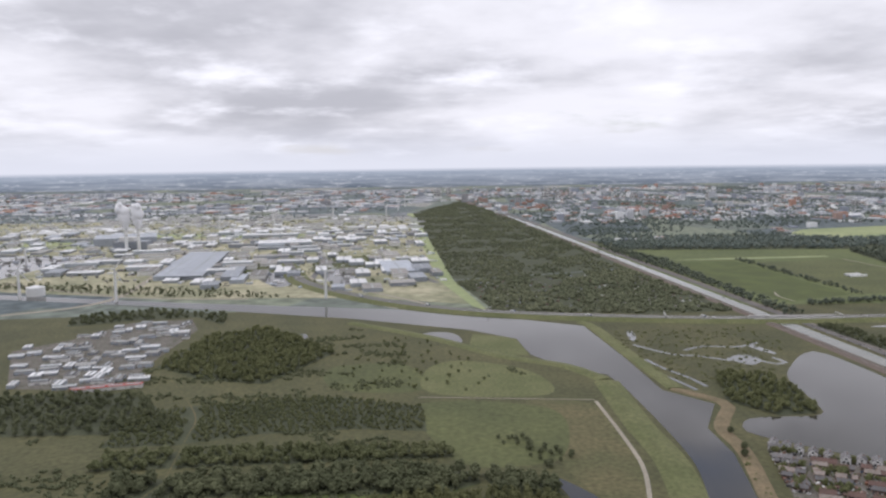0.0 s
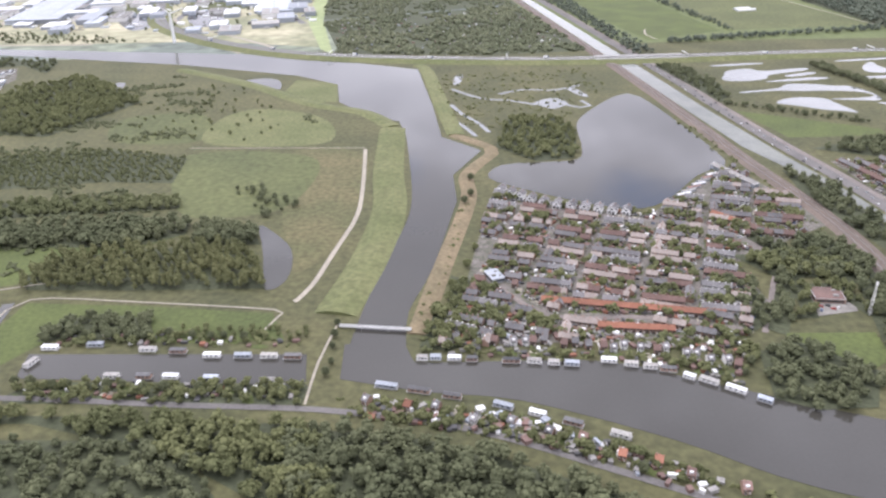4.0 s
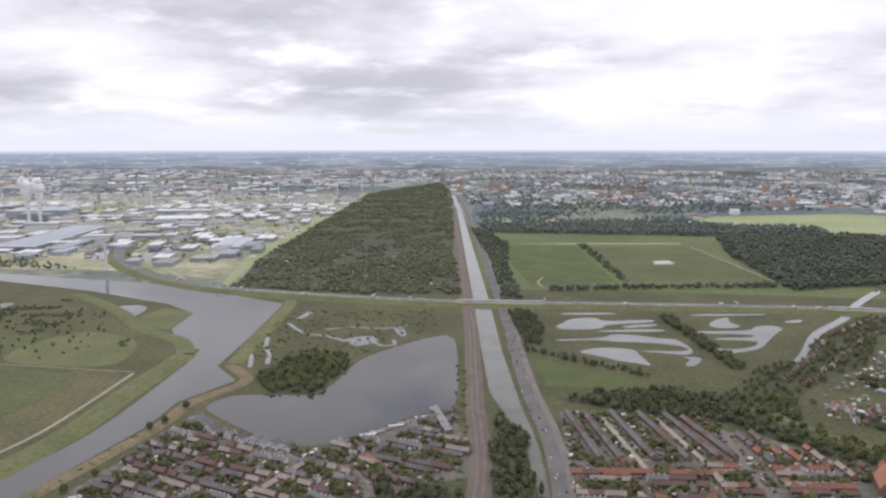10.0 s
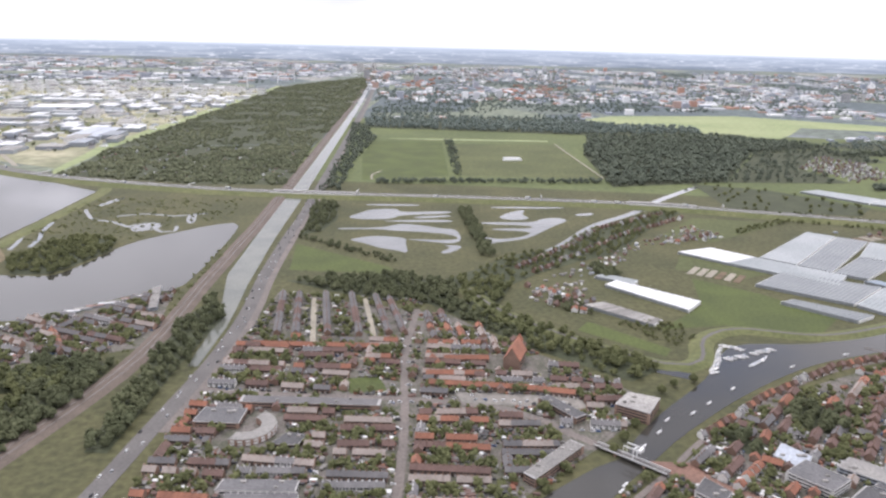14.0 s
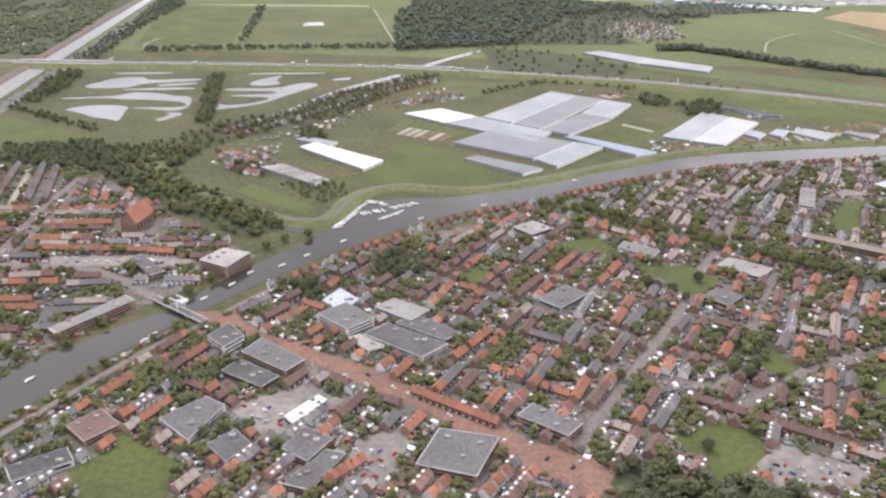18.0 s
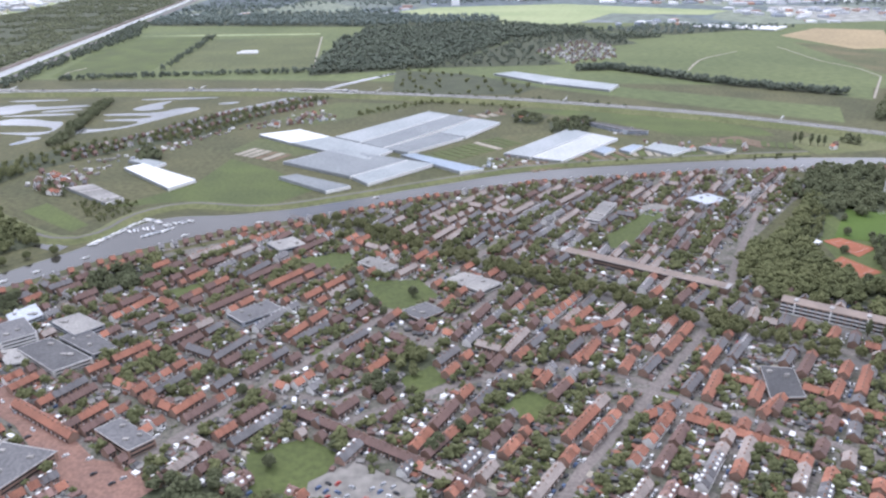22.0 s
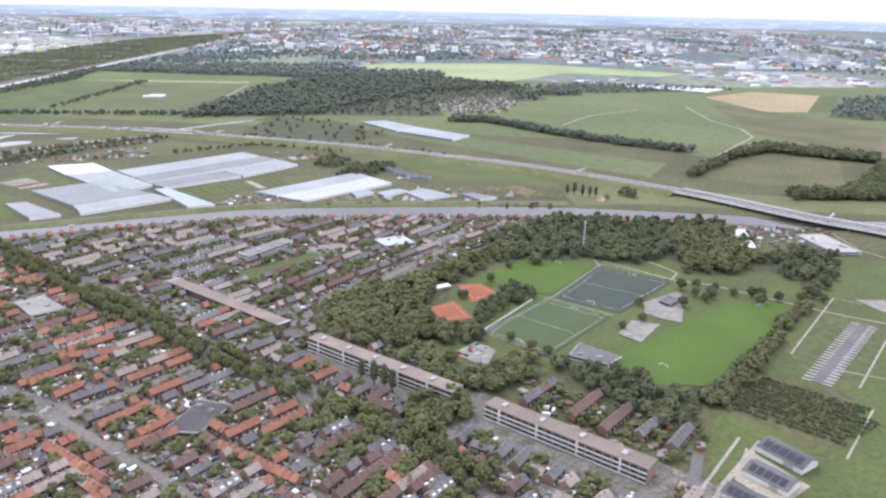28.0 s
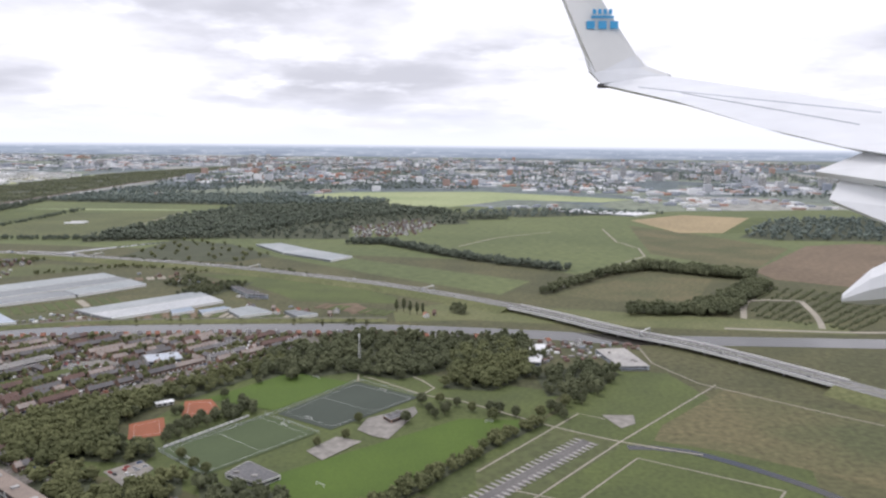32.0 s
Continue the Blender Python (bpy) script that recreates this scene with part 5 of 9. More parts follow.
for x, y in along([(-365, 272), (-368, 230)], 9, 1.5, TR) + along([(-480, 268), (-440, 268), (-400, 262)], 8, 2, TR) + along([(-480, 238), (-440, 233), (-400, 229), (-376, 226)], 7, 1.5, TR):
    tree("dark", x, y, TR.uniform(3.2, 5), "trees round the basin", TR)
WOODS.append(("wood", [(478, 274), (486, 284), (512, 272), (522, 262), (518, 246), (504, 255)], 4.6, 5.2, "leaf", "dense green trees behind the flats", 0.25))
WOODS.append(("wood", [(541, 289), (536, 299), (539, 309), (552, 320), (553, 334), (564, 331), (565, 321), (553, 303), (544, 288)], 4.0, 4.6, "leafdk", "dark trees between clay courts and pitch", 0.25))
WOODS.append(("wood", [(513, 318), (520, 328), (528, 340), (540, 346), (534, 352), (520, 344), (510, 330)], 4.4, 4.8, "leafdk", "dark trees behind the clay courts", 0.3))
WOODS.append(("wood", [(434, 278), (440, 286), (468, 267), (462, 258)], 4.4, 4.8, "leafdk", "dark trees before the apartment row", 0.3))
WOODS.append(("wood", [(510, 219), (516, 225), (532, 214), (536, 200), (526, 200)], 4.4, 5.0, "leaf", "green trees before the flats", 0.3))
for q in ([(411, 396), (431, 402), (441, 385), (430, 392), (421, 384)], [(423, 426), (462, 437), (475, 408), (462, 402), (442, 396)], [(496, 355), (499, 369), (509, 355), (505, 341)], [(476, 432), (482, 440), (490, 434), (484, 426)], [(380, 400), (396, 412), (404, 402), (388, 392)], [(330, 372), (345, 380), (350, 368), (336, 362)]):
    WOODS.append(("wood", q, 5.0, 4.6, "leafdk", "dark trees among the river houses", 0.4))
bush = []
for a, b, g, n in ((BANK_NEAR[0:5], (0, -12), 6, 3), (RIV_R[0:4], (6, 0), 9, 2), (BANK_NEAR[10:22], (8, -8), 14, 3), (RAIL[2:8], (-9, 0), 12, 3), (LAKE[9:12], (5, 0), 9, 2)):
    bush += [(x + b[0], y + b[1]) for x, y in along(a, g, n, TR)]
wood("bushes", bush, 2.6, M["leaf"], "green bushes along banks and railway", "bushes", BUSH_SHAPES, TR)

# ---- houses ----
W, D, EAVE, RIDGE = 5.2 * U, 7.6 * U, 4.3 * U, 7.3 * U
KINDS = {"orange": ("tile_o", "brick", "brick terraced house with an orange tiled roof"), "brown": ("tile_b", "brick", "brick terraced house with a brown tiled roof"),
         "grey": ("tile_g", "brick", "brick terraced house with a grey tiled roof"), "white": ("tile_g", "render", "white rendered house with a grey roof"),
         "tan": ("tile_t", "brick", "brick terraced house with a pale tiled roof"), "villa": ("tile_o", "render", "white house with an orange tiled roof")}


def house_walls(me, w, d, e, r):
    """Gabled walls in one piece, with recessed panes and a door front and back; slots: wall, glass, white."""
    a, b = w / 2, d / 2
    xs = (-a, -a * .75, -a * .1, a * .15, a * .4, a * .75, a)
    zs = (0, e * .1, e * .42, e * .58, e * .88, e)
    glass = {(1, 3), (3, 3), (4, 3), (1, 1)}
    for s in (-1, 1):
        y, back = s * b, s * (b - .09)
        for i in range(6):
            for j in range(5):
                x0, x1, z0, z1 = xs[i], xs[i + 1], zs[j], zs[j + 1]
                q = [(x0, y, z0), (x1, y, z0), (x1, y, z1), (x0, y, z1)]
                if (i, j) in glass:
                    p = [(u, back, v) for u, _, v in q]
                    for k in range(4):
                        n = (k + 1) % 4
                        me.face([q[k], q[n], p[n], p[k]] if s < 0 else [p[k], p[n], q[n], q[k]], 2)
                    q, m = p, 1
                else:
                    m = 2 if i == 4 and j in (0, 1) else 0
                me.face(q if s < 0 else q[::-1], m)
    for x, turn in ((-a, 1), (a, -1)):
        me.face([(x, b, 0), (x, -b, 0), (x, -b, e), (x, 0, r), (x, b, e)][::turn], 0)
    me.weld()


def house_body(me, w, d, e, r, near=True):
    """Walls with gables, window panes and a door; slots: wall, glass, white."""
    a, b = w / 2, d / 2
    me.hexa([(-a, -b, 0), (-a, b, 0), (-a, b, e), (-a, 0, r), (-a, -b, e)], [(a, -b, 0), (a, b, 0), (a, b, e), (a, 0, r), (a, -b, e)])
    for s in (-1, 1):
        y0, y1 = sorted((s * b, s * (b + 0.05)))
        for x0, x1, z0, z1 in ((-a * .75, -a * .1, e * .58, e * .88), (a * .15, a * .75, e * .58, e * .88), (-a * .7, a * .15, e * .1, e * .42)):
            if near:
                me.box(x0 - .06, y0, z0 - .06, x1 + .06, y1, z1 + .06, 2)
            me.box(x0, y0 - .02, z0, x1, y1 + .02, z1, 1)
        me.box(a * .4, y0, 0, a * .75, y1, e * .42, 2)


def house_roof(me, w, d, e, r, k=0):
    me.gable(-w / 2, -d / 2, w / 2, d / 2, e, r, 0.14, 0.16, k)


def house_extra(me, w, d, e, r, kind, k=0):
    me.box(-w * .42, -0.25, r - 0.35, -w * .42 + 0.42, 0.25, r + 0.55, k)


MADE = {}


def build_house(kind):
    roof, wall, label = KINDS[kind]
    w = W * (1.5 if kind == "villa" else 1.0)
    body = Mesh()
    house_walls(body, w, D, EAVE, RIDGE)
    ob = body.done("house" if kind in ("villa", "white") else "terraced_house", [M[wall], M["glassd"], M["white"]])
    top = Mesh()
    house_roof(top, w, D, EAVE, RIDGE)
    top.done("roof", [M[roof]], ob)
    ch = Mesh()
    house_extra(ch, w, D, EAVE, RIDGE, kind)
    ch.done("chimney", [M["brick"]], ob)
    if kind in ("brown", "grey", "white", "tan"):
        do = Mesh()
        zb = EAVE + (RIDGE - EAVE) * .28
        do.box(-w * .22, -D * .40, zb, w * .22, -D * .12, zb + 0.62)
        do.done("dormer", [M["white"]], ob)
    return tagged(ob, label, "house", "houses of the town")


HOUSES, CARS, SHEDS, BUSHES, GARDEN_TREES, LAWNS = [], [], [], [], [], []
HR = random.Random(11)
BLOCKED = []


def clear(x, y, r=1.6):
    for q in BLOCKED:
        if inside(x, y, q):
            return False
    for pts, w in ROADS:
        for (x0, y0), (x1, y1) in zip(pts, pts[1:]):
            dx, dy = x1 - x0, y1 - y0
            t = max(0, min(1, ((x - x0) * dx + (y - y0) * dy) / (dx * dx + dy * dy)))
            if math.hypot(x - x0 - dx * t, y - y0 - dy * t) < w + r:
                return False
    return True


def row(x0, y0, x1, y1, kinds, area=None, skip=0.12, force=False):
    """A terrace from one point to another, in runs of one roof colour."""
    h, a = math.hypot(x1 - x0, y1 - y0), math.atan2(y1 - y0, x1 - x0)
    n, i = int(h / W), 0
    while i < n:
        k, run = HR.choice(kinds), HR.randint(2, 5)
        turn = HR.random() < 0.5
        for j in range(i, min(n, i + run)):
            t = (j + 0.5) * W
            x, y = x0 + math.cos(a) * t, y0 + math.sin(a) * t
            if force or ((area is None or inside(x, y, area)) and clear(x, y)):
                if k == "villa":
                    if (j - i) % 2:
                        continue
                HOUSES.append((k, x, y, a + (math.pi if turn else 0)))
        i += run
        if not force and HR.random() < 0.55:
            i += HR.randint(1, 2)


def blocks(area, angle, bu, bv, kinds, street_w=4.2, ox=0.0, oy=0.0):
    """Closed blocks of terraces round back gardens, on a turned grid."""
    ca, sa = math.cos(radians(angle)), math.sin(radians(angle))
    us = [x * ca + y * sa for x, y in area]
    vs = [-x * sa + y * ca for x, y in area]

    shift = [0.0, 0.0]

    def at(u, v):
        u, v = u + shift[0], v + shift[1]
        return u * ca - v * sa, u * sa + v * ca

    u = min(us) + ox
    while u < max(us):
        lu = bu * HR.uniform(0.8, 1.25)
        v = min(vs) + oy
        while v < max(vs):
            lv = bv * HR.uniform(0.85, 1.2)
            c = at(u + lu / 2, v + lv / 2)
            wob = radians(HR.uniform(-5, 5))
            ca, sa = math.cos(radians(angle) + wob), math.sin(radians(angle) + wob)
            tu, tv_ = c[0] * ca + c[1] * sa - u - lu / 2, -c[0] * sa + c[1] * ca - v - lv / 2
            shift[0], shift[1] = tu, tv_
            if inside(*c, area):
                ks = [HR.choice(kinds) for _ in range(3)]
                e = D / 2
                for vv in (v + e, v + lv - e):
                    row(*at(u, vv), *at(u + lu, vv), ks, area)
                if HR.random() < 0.6:
                    uu = u + e if HR.random() < 0.5 else u + lu - e
                    row(*at(uu, v + 2.1 * e), *at(uu, v + lv - 2.1 * e), ks, area)
                for _ in range(int(lu * lv / 2.7)):
                    p = at(HR.uniform(u, u + lu), HR.uniform(v + 2.2 * e, v + lv - 2.2 * e))
                    if inside(*p, area) and clear(*p, 0.5):
                        q = HR.random()
                        if q < 0.56:
                            SHEDS.append((*p, radians(angle) + (0 if HR.random() < .5 else 1.57)))
                        elif q < 0.75:
                            BUSHES.append(p)
                        elif q < 0.85:
                            GARDEN_TREES.append(p)
                        else:
                            LAWNS.append((*p, radians(angle)))
                for _ in range(int(lu / 3)):
                    p = at(HR.uniform(u, u + lu), v - HR.choice((0.9, street_w - 0.9)))
                    if inside(*p, area):
                        CARS.append((*p, radians(angle)))
            v += lv + street_w
            ca, sa, shift[0], shift[1] = math.cos(radians(angle)), math.sin(radians(angle)), 0.0, 0.0
        u += lu + street_w


# ---- single buildings that houses keep clear of ----
FLAT_ROOFS = []   # corners, height, roof, wall, name, label
FLAT_ROOFS.append(([(159, 249), (170, 258), (181, 245), (171, 237)], 6.0, "felt", "render", "office_building", "white three-storey office with large windows"))
FLAT_ROOFS.append(([(177, 236), (186, 244), (208, 228), (198, 219)], 3.6, "felt", "render", "shop_hall", "white-edged shop hall with a dark flat roof"))
FLAT_ROOFS.append(([(189, 244.5), (197, 251), (214, 236), (207, 231)], 3.2, "felt", "clad", "shop_hall", "long shop hall with a dark flat roof"))
FLAT_ROOFS.append(([(181, 256), (189, 263), (203, 253), (195, 244.5)], 4.2, "palefelt", "clad", "storage_hall", "large hall with a pale grey roof"))
FLAT_ROOFS.append(([(160, 263), (167, 273), (175, 263), (168, 252)], 3.6, "clad", "clad", "storage_hall", "grey-blue metal hall by the quay"))
FLAT_ROOFS.append(([(170.5, 235), (176, 237), (186, 228), (179, 225)], 2.6, "palefelt", "render", "pavilion", "low white-edged pavilion on the street"))
FLAT_ROOFS.append(([(121, 233), (127, 242), (134, 233), (128, 225)], 7.0, "felt", "render", "apartment_house", "white four-storey corner apartment house"))
FLAT_ROOFS.append(([(134, 225), (140, 234), (157, 219), (151, 212)], 4.0, "felt", "brick", "shop_hall", "dark flat-roofed shopping block"))
FLAT_ROOFS.append(([(129, 214), (134, 221), (149, 210), (144, 204)], 3.2, "felt", "brick", "shop_hall", "dark flat-roofed rear hall"))
FLAT_ROOFS.append(([(115, 188), (127, 199), (134, 194), (126, 177)], 3.6, "felt", "render", "shop_hall", "flat grey hall with white roof edges"))
FLAT_ROOFS.append(([(132, 175), (139, 182), (145, 175), (139, 167)], 3.4, "felt", "render", "school_hall", "flat dark hall with white edges"))
FLAT_ROOFS.append(([(153, 188), (163, 199), (166, 196), (156, 184)], 3.0, "whiteroof", "clad", "market_hall", "long pale roofed market hall"))
FLAT_ROOFS.append(([(154, 172), (160, 182), (169, 176), (162, 166)], 3.6, "felt", "brick", "shop_hall", "dark hall with white skylights"))
FLAT_ROOFS.append(([(156, 157), (167, 171), (173, 169), (164, 154)], 3.6, "felt", "brick", "shop_hall", "dark long flat-roofed hall"))
FLAT_ROOFS.append(([(193, 163), (201, 179), (219, 174), (210, 157)], 4.0, "felt", "brick", "supermarket", "large dark flat-roofed supermarket"))
FLAT_ROOFS.append(([(226, 184), (232, 190), (246, 179), (240, 173)], 4.5, "felt", "brick", "shop_block", "grey shop block on the red street"))
FLAT_ROOFS.append(([(105, 296), (113, 308), (126, 303), (118, 288)], 8.0, "palefelt", "brick", "apartment_house", "stepped brick apartment house on the river"))
FLAT_ROOFS.append(([(62, 242), (66, 238), (87, 263), (82, 267)], 5.5, "palefelt", "brick", "apartment_block", "long brick apartment block on the bank"))
FLAT_ROOFS.append(([(73, 304), (78, 307), (92, 290), (87, 286)], 4.5, "felt", "brick", "apartment_block", "grey river front apartment block"))
FLAT_ROOFS.append(([(-70, 272), (-69, 285), (-51, 285), (-51, 272)], 4.0, "felt", "brick", "church_hall", "broad brown-roofed hall beside the street"))
FLAT_ROOFS.append(([(-46, 226), (-45, 233), (-18, 234), (-18, 227)], 3.2, "felt", "render", "school", "long white school with a dark roof"))
FLAT_ROOFS.append(([(-56, 290), (-56, 296), (4, 297), (4, 291)], 4.5, "tile_g", "brick", "apartment_block", "long grey-roofed row with white dormers"))
FLAT_ROOFS.append(([(-35, 258), (-30, 268), (-22, 266), (-24, 258)], 3.0, "felt", "brick", "school", "small brick school beside the street"))
FLAT_ROOFS.append(([(414, 364), (430, 392), (437, 388), (421, 360)], 5.0, "palefelt", "render", "school", "white two-storey school beside a lawn"))
FLAT_ROOFS.append(([(393, 321), (397, 326), (461, 281), (457, 276)], 4.5, "gravelroof", "brick", "apartment_block", "long grey-brown roofed apartment row beside the street"))
FLAT_ROOFS.append(([(337, 292), (346, 300), (362, 288), (352, 279)], 2.8, "palefelt", "render", "school", "flat white school beside the street"))
FLAT_ROOFS.append(([(297, 313), (302, 320), (316, 308), (310, 301)], 2.8, "palefelt", "render", "school", "flat white nursery school beside the street"))
FLAT_ROOFS.append(([(622, 322), (628, 329), (632, 324), (626, 317)], 2.6, "felt", "brick", "clubhouse", "dark-roofed sports clubhouse beside the pitch"))
FLAT_ROOFS.append(([(574, 261), (579, 272), (594, 261), (588, 254)], 2.6, "felt", "render", "clubhouse", "low clubhouse with white sides"))
FLAT_ROOFS.append(([(686, 407), (692, 443), (701, 444), (695, 406)], 3.0, "whiteroof", "clad", "barn", "white curved boat shed by the river"))
FLAT_ROOFS.append(([(728, 434), (745, 438), (752, 404), (736, 402)], 3.4, "palefelt", "clad", "barn", "wide pale-roofed yard hall"))
FLAT_ROOFS.append(([(-153, 437), (-149, 441), (-137, 404), (-141, 401)], 3.4, "palefelt", "clad", "boat_shed", "long pale boat shed on the lake"))
FLAT_ROOFS.append(([(78, 168), (92, 176), (96, 170), (82, 162)], 3.2, "felt", "render", "school", "dark-roofed school beside the lawn"))
FLAT_ROOFS.append(([(88, 186), (96, 194), (104, 186), (96, 178)], 3.4, "tile_b", "brick", "barn", "brown-roofed hall beside the quay"))
FLAT_ROOFS.append(([(-166, 284), (-154, 282), (-156, 272), (-168, 274)], 3.0, "tile_b", "brick", "hall", "brown-roofed hall on a pale yard"))
FLAT_ROOFS.append(([(-303, 310), (-297, 312), (-294, 303), (-300, 301)], 3.0, "clad", "clad", "hall", "small grey-green roofed hall by trees"))
FLAT_ROOFS.append(([(318, 262), (328, 270), (336, 262), (326, 254)], 3.0, "felt", "brick", "hall", "grey flat-roofed hall among houses"))
FLAT_ROOFS.append(([(248, 262), (262, 274), (270, 266), (256, 254)], 3.0, "felt", "clad", "hall", "dark workshop hall among gardens"))
FLAT_ROOFS.append(([(250, 338), (262, 346), (270, 336), (258, 328)], 3.0, "palefelt", "clad", "hall", "pale workshop hall by the river"))
FLAT_ROOFS.append(([(480, 400), (496, 408), (504, 396), (488, 388)], 3.0, "clad", "clad", "hall", "blue-grey roofed hall near the park"))
FLAT_ROOFS.append(([(441, 196), (446, 216), (457, 214), (453, 196)], 2.6, "felt", "brick", "hall", "square dark flat-roofed hall"))
FLAT_ROOFS.append(([(459, 595), (475, 585), (503, 558), (486, 560)], 4.5, "felt", "clad", "nursery_hall", "dark-roofed nursery hall beside glass"))


def shrink(q, k):
    cx, cy = sum(p[0] for p in q) / len(q), sum(p[1] for p in q) / len(q)
    return [(cx + (x - cx) * k, cy + (y - cy) * k) for x, y in q]


def flat_building(q, h, roof, wall, name, label):
    """Walls with bands of windows on every storey, a recessed flat roof behind a parapet, and roof boxes."""
    h *= 0.66
    if sum((a[0] * b[1] - b[0] * a[1]) for a, b in zip(q, q[1:] + q[:1])) < 0:
        q = q[::-1]
    body = Mesh()
    body.hexa([(*p, 0) for p in q], [(*p, h) for p in q])
    ob = body.done(name, [M[wall]])
    top = Mesh()
    top.hexa([(*p, h) for p in shrink(q, 1.01)], [(*p, h + 0.22) for p in shrink(q, 1.01)])
    top.done("parapet", [M["concrete"]], ob)
    rf = Mesh()
    rf.hexa([(*p, h + 0.2) for p in shrink(q, 0.965)], [(*p, h + 0.27) for p in shrink(q, 0.965)])
    rf.done("roof", [M[roof]], ob)
    storeys = max(1, round(h / 1.45))
    r = random.Random(int(q[0][0] * 7 + q[0][1]))
    for (x0, y0), (x1, y1) in zip(q, q[1:] + q[:1]):
        ln = math.hypot(x1 - x0, y1 - y0)
        if ln < 5:
            continue
        ux, uy = (x1 - x0) / ln, (y1 - y0) / ln
        for s in range(storeys):
            z0 = (s + 0.35) * h / storeys
            z1 = (s + 0.78) * h / storeys
            a, b = (x0 + ux * ln * .06, y0 + uy * ln * .06), (x1 - ux * ln * .06, y1 - uy * ln * .06)
            o = (uy * 0.06, -ux * 0.06)
            wn = Mesh()
            wn.hexa([(a[0], a[1], z0), (b[0], b[1], z0), (b[0], b[1], z1), (a[0], a[1], z1)],
                    [(a[0] + o[0], a[1] + o[1], z0), (b[0] + o[0], b[1] + o[1], z0), (b[0] + o[0], b[1] + o[1], z1), (a[0] + o[0], a[1] + o[1], z1)])
            wn.done("window_band", [M["glassd"]], ob)
    cx, cy = sum(p[0] for p in q) / 4, sum(p[1] for p in q) / 4
    for i in range(3):
        p, t = q[r.randrange(4)], r.uniform(0.25, 0.6)
        x, y, s = cx + (p[0] - cx) * t, cy + (p[1] - cy) * t, r.uniform(0.5, 1.1)
        bx = Mesh()
        bx.box(x - s, y - s * .6, h + 0.25, x + s, y + s * .6, h + 0.25 + r.uniform(0.4, 0.9))
        bx.done("roof_box", [M["palefelt"]], ob)
    return tagged(ob, label, name.replace("_", " ").split(" ")[-1])


for spec in FLAT_ROOFS:
    flat_building(*spec)
    BLOCKED.append(shrink(spec[0], 1.25))
BLOCKED += [[(512, 228), (535, 234), (540, 215), (530, 192), (514, 194)], [(-190, 325), (-140, 325), (-136, 295), (-172, 288)], PLAZA, *LOTS, *GREENS, [(179, 300), (189, 312), (205, 305), (200, 288), (184, 285)], [(145, 278), (153, 284), (163, 273), (154, 264)], [(248, 160), (266, 160), (280, 152), (300, 150), (300, 130), (250, 130)],
            [(50, 335), (50, 358), (82, 358), (82, 335)], [(312, 224), (326, 236), (334, 228), (322, 214)], offset(AVENUE, 5.5) + offset(AVENUE, -5.5)[::-1], shrink(LAKE, 1.03), [(468, 256), (478, 274), (596, 192), (588, 176)], [(-148, 334), (-129, 330), (-126, 287), (-134, 244), (-150, 200), (-165, 205), (-158, 239), (-142, 289), (-166, 300)],
            [(-104, 460), (-94, 460), (-94, 170), (-104, 170)], NEARL[::3] + FARL[::-3]]



def arc_ring(cx, cy, r0, r1, a0, a1, n):
    """Corner pairs of a bent block, from the inside out."""
    turns = [radians(a0 + (a1 - a0) * i / n) for i in range(n + 1)]
    return [((cx + r0 * math.cos(t), cy + r0 * math.sin(t)), (cx + r1 * math.cos(t), cy + r1 * math.sin(t))) for t in turns]


def crescent(cx, cy, r0, r1, a0, a1, h, n=12):
    """A bent two-storey building: walls, a pale roof, and windows in every bay."""
    ring = arc_ring(cx, cy, r0, r1, a0, a1, n)
    body, top = Mesh(), Mesh()
    for (p, q), (s, t) in zip(ring, ring[1:]):
        base = [p, q, t, s]
        body.hexa([(*c, 0) for c in base], [(*c, h) for c in base])
        top.hexa([(*c, h) for c in base], [(*c, h + .25) for c in base])
    ob = body.weld().done("care_home", [M["brick"]])
    top.weld().done("roof", [M["palefelt"]], ob)
    for (p, q), (s, t) in zip(ring, ring[1:]):
        a, b = (q[0] * .8 + t[0] * .2, q[1] * .8 + t[1] * .2), (q[0] * .2 + t[0] * .8, q[1] * .2 + t[1] * .8)
        ux, uy = (a[0] + b[0]) / 2 - cx, (a[1] + b[1]) / 2 - cy
        k = .12 / math.hypot(ux, uy)
        ox, oy = ux * k, uy * k
        for z0, z1 in ((h * .15, h * .42), (h * .6, h * .88)):
            wn = Mesh()
            wn.hexa([(*a, z0), (*b, z0), (*b, z1), (*a, z1)], [(a[0] + ox, a[1] + oy, z0), (b[0] + ox, b[1] + oy, z0), (b[0] + ox, b[1] + oy, z1), (a[0] + ox, a[1] + oy, z1)])
            wn.done("window", [M["white"]], ob)
    return tagged(ob, "curved two-storey brick care home with a pale roof", "building")


crescent(-48, 271, 6.5, 12.5, -105, 65, 2.8)
BLOCKED.append([(-60, 258), (-48, 254), (-36, 256), (-30, 270), (-36, 288), (-54, 286)])
pool = Mesh()
pool.box(-2.2, -1.1, .1, 2.2, 1.1, .38)
pool_ob = pool.done("swimming_pool", [M["white"]])
surf = Mesh()
surf.box(-1.95, -.85, .38, 1.95, .85, .41)
M["poolwater"] = mat("pool_water", (0.12, 0.46, 0.52), (0.10, 0.40, 0.47), rough=0.08, scale=0.5, fine=3, dirt=0.05, ior=1.33)
surf.done("water_surface", [M["poolwater"]], pool_ob)
pool_ob.matrix_world = pose(266, 164, .12, 0, 0, 45)
tagged(pool_ob, "turquoise garden swimming pool with white edge", "pool")
tent = Mesh()
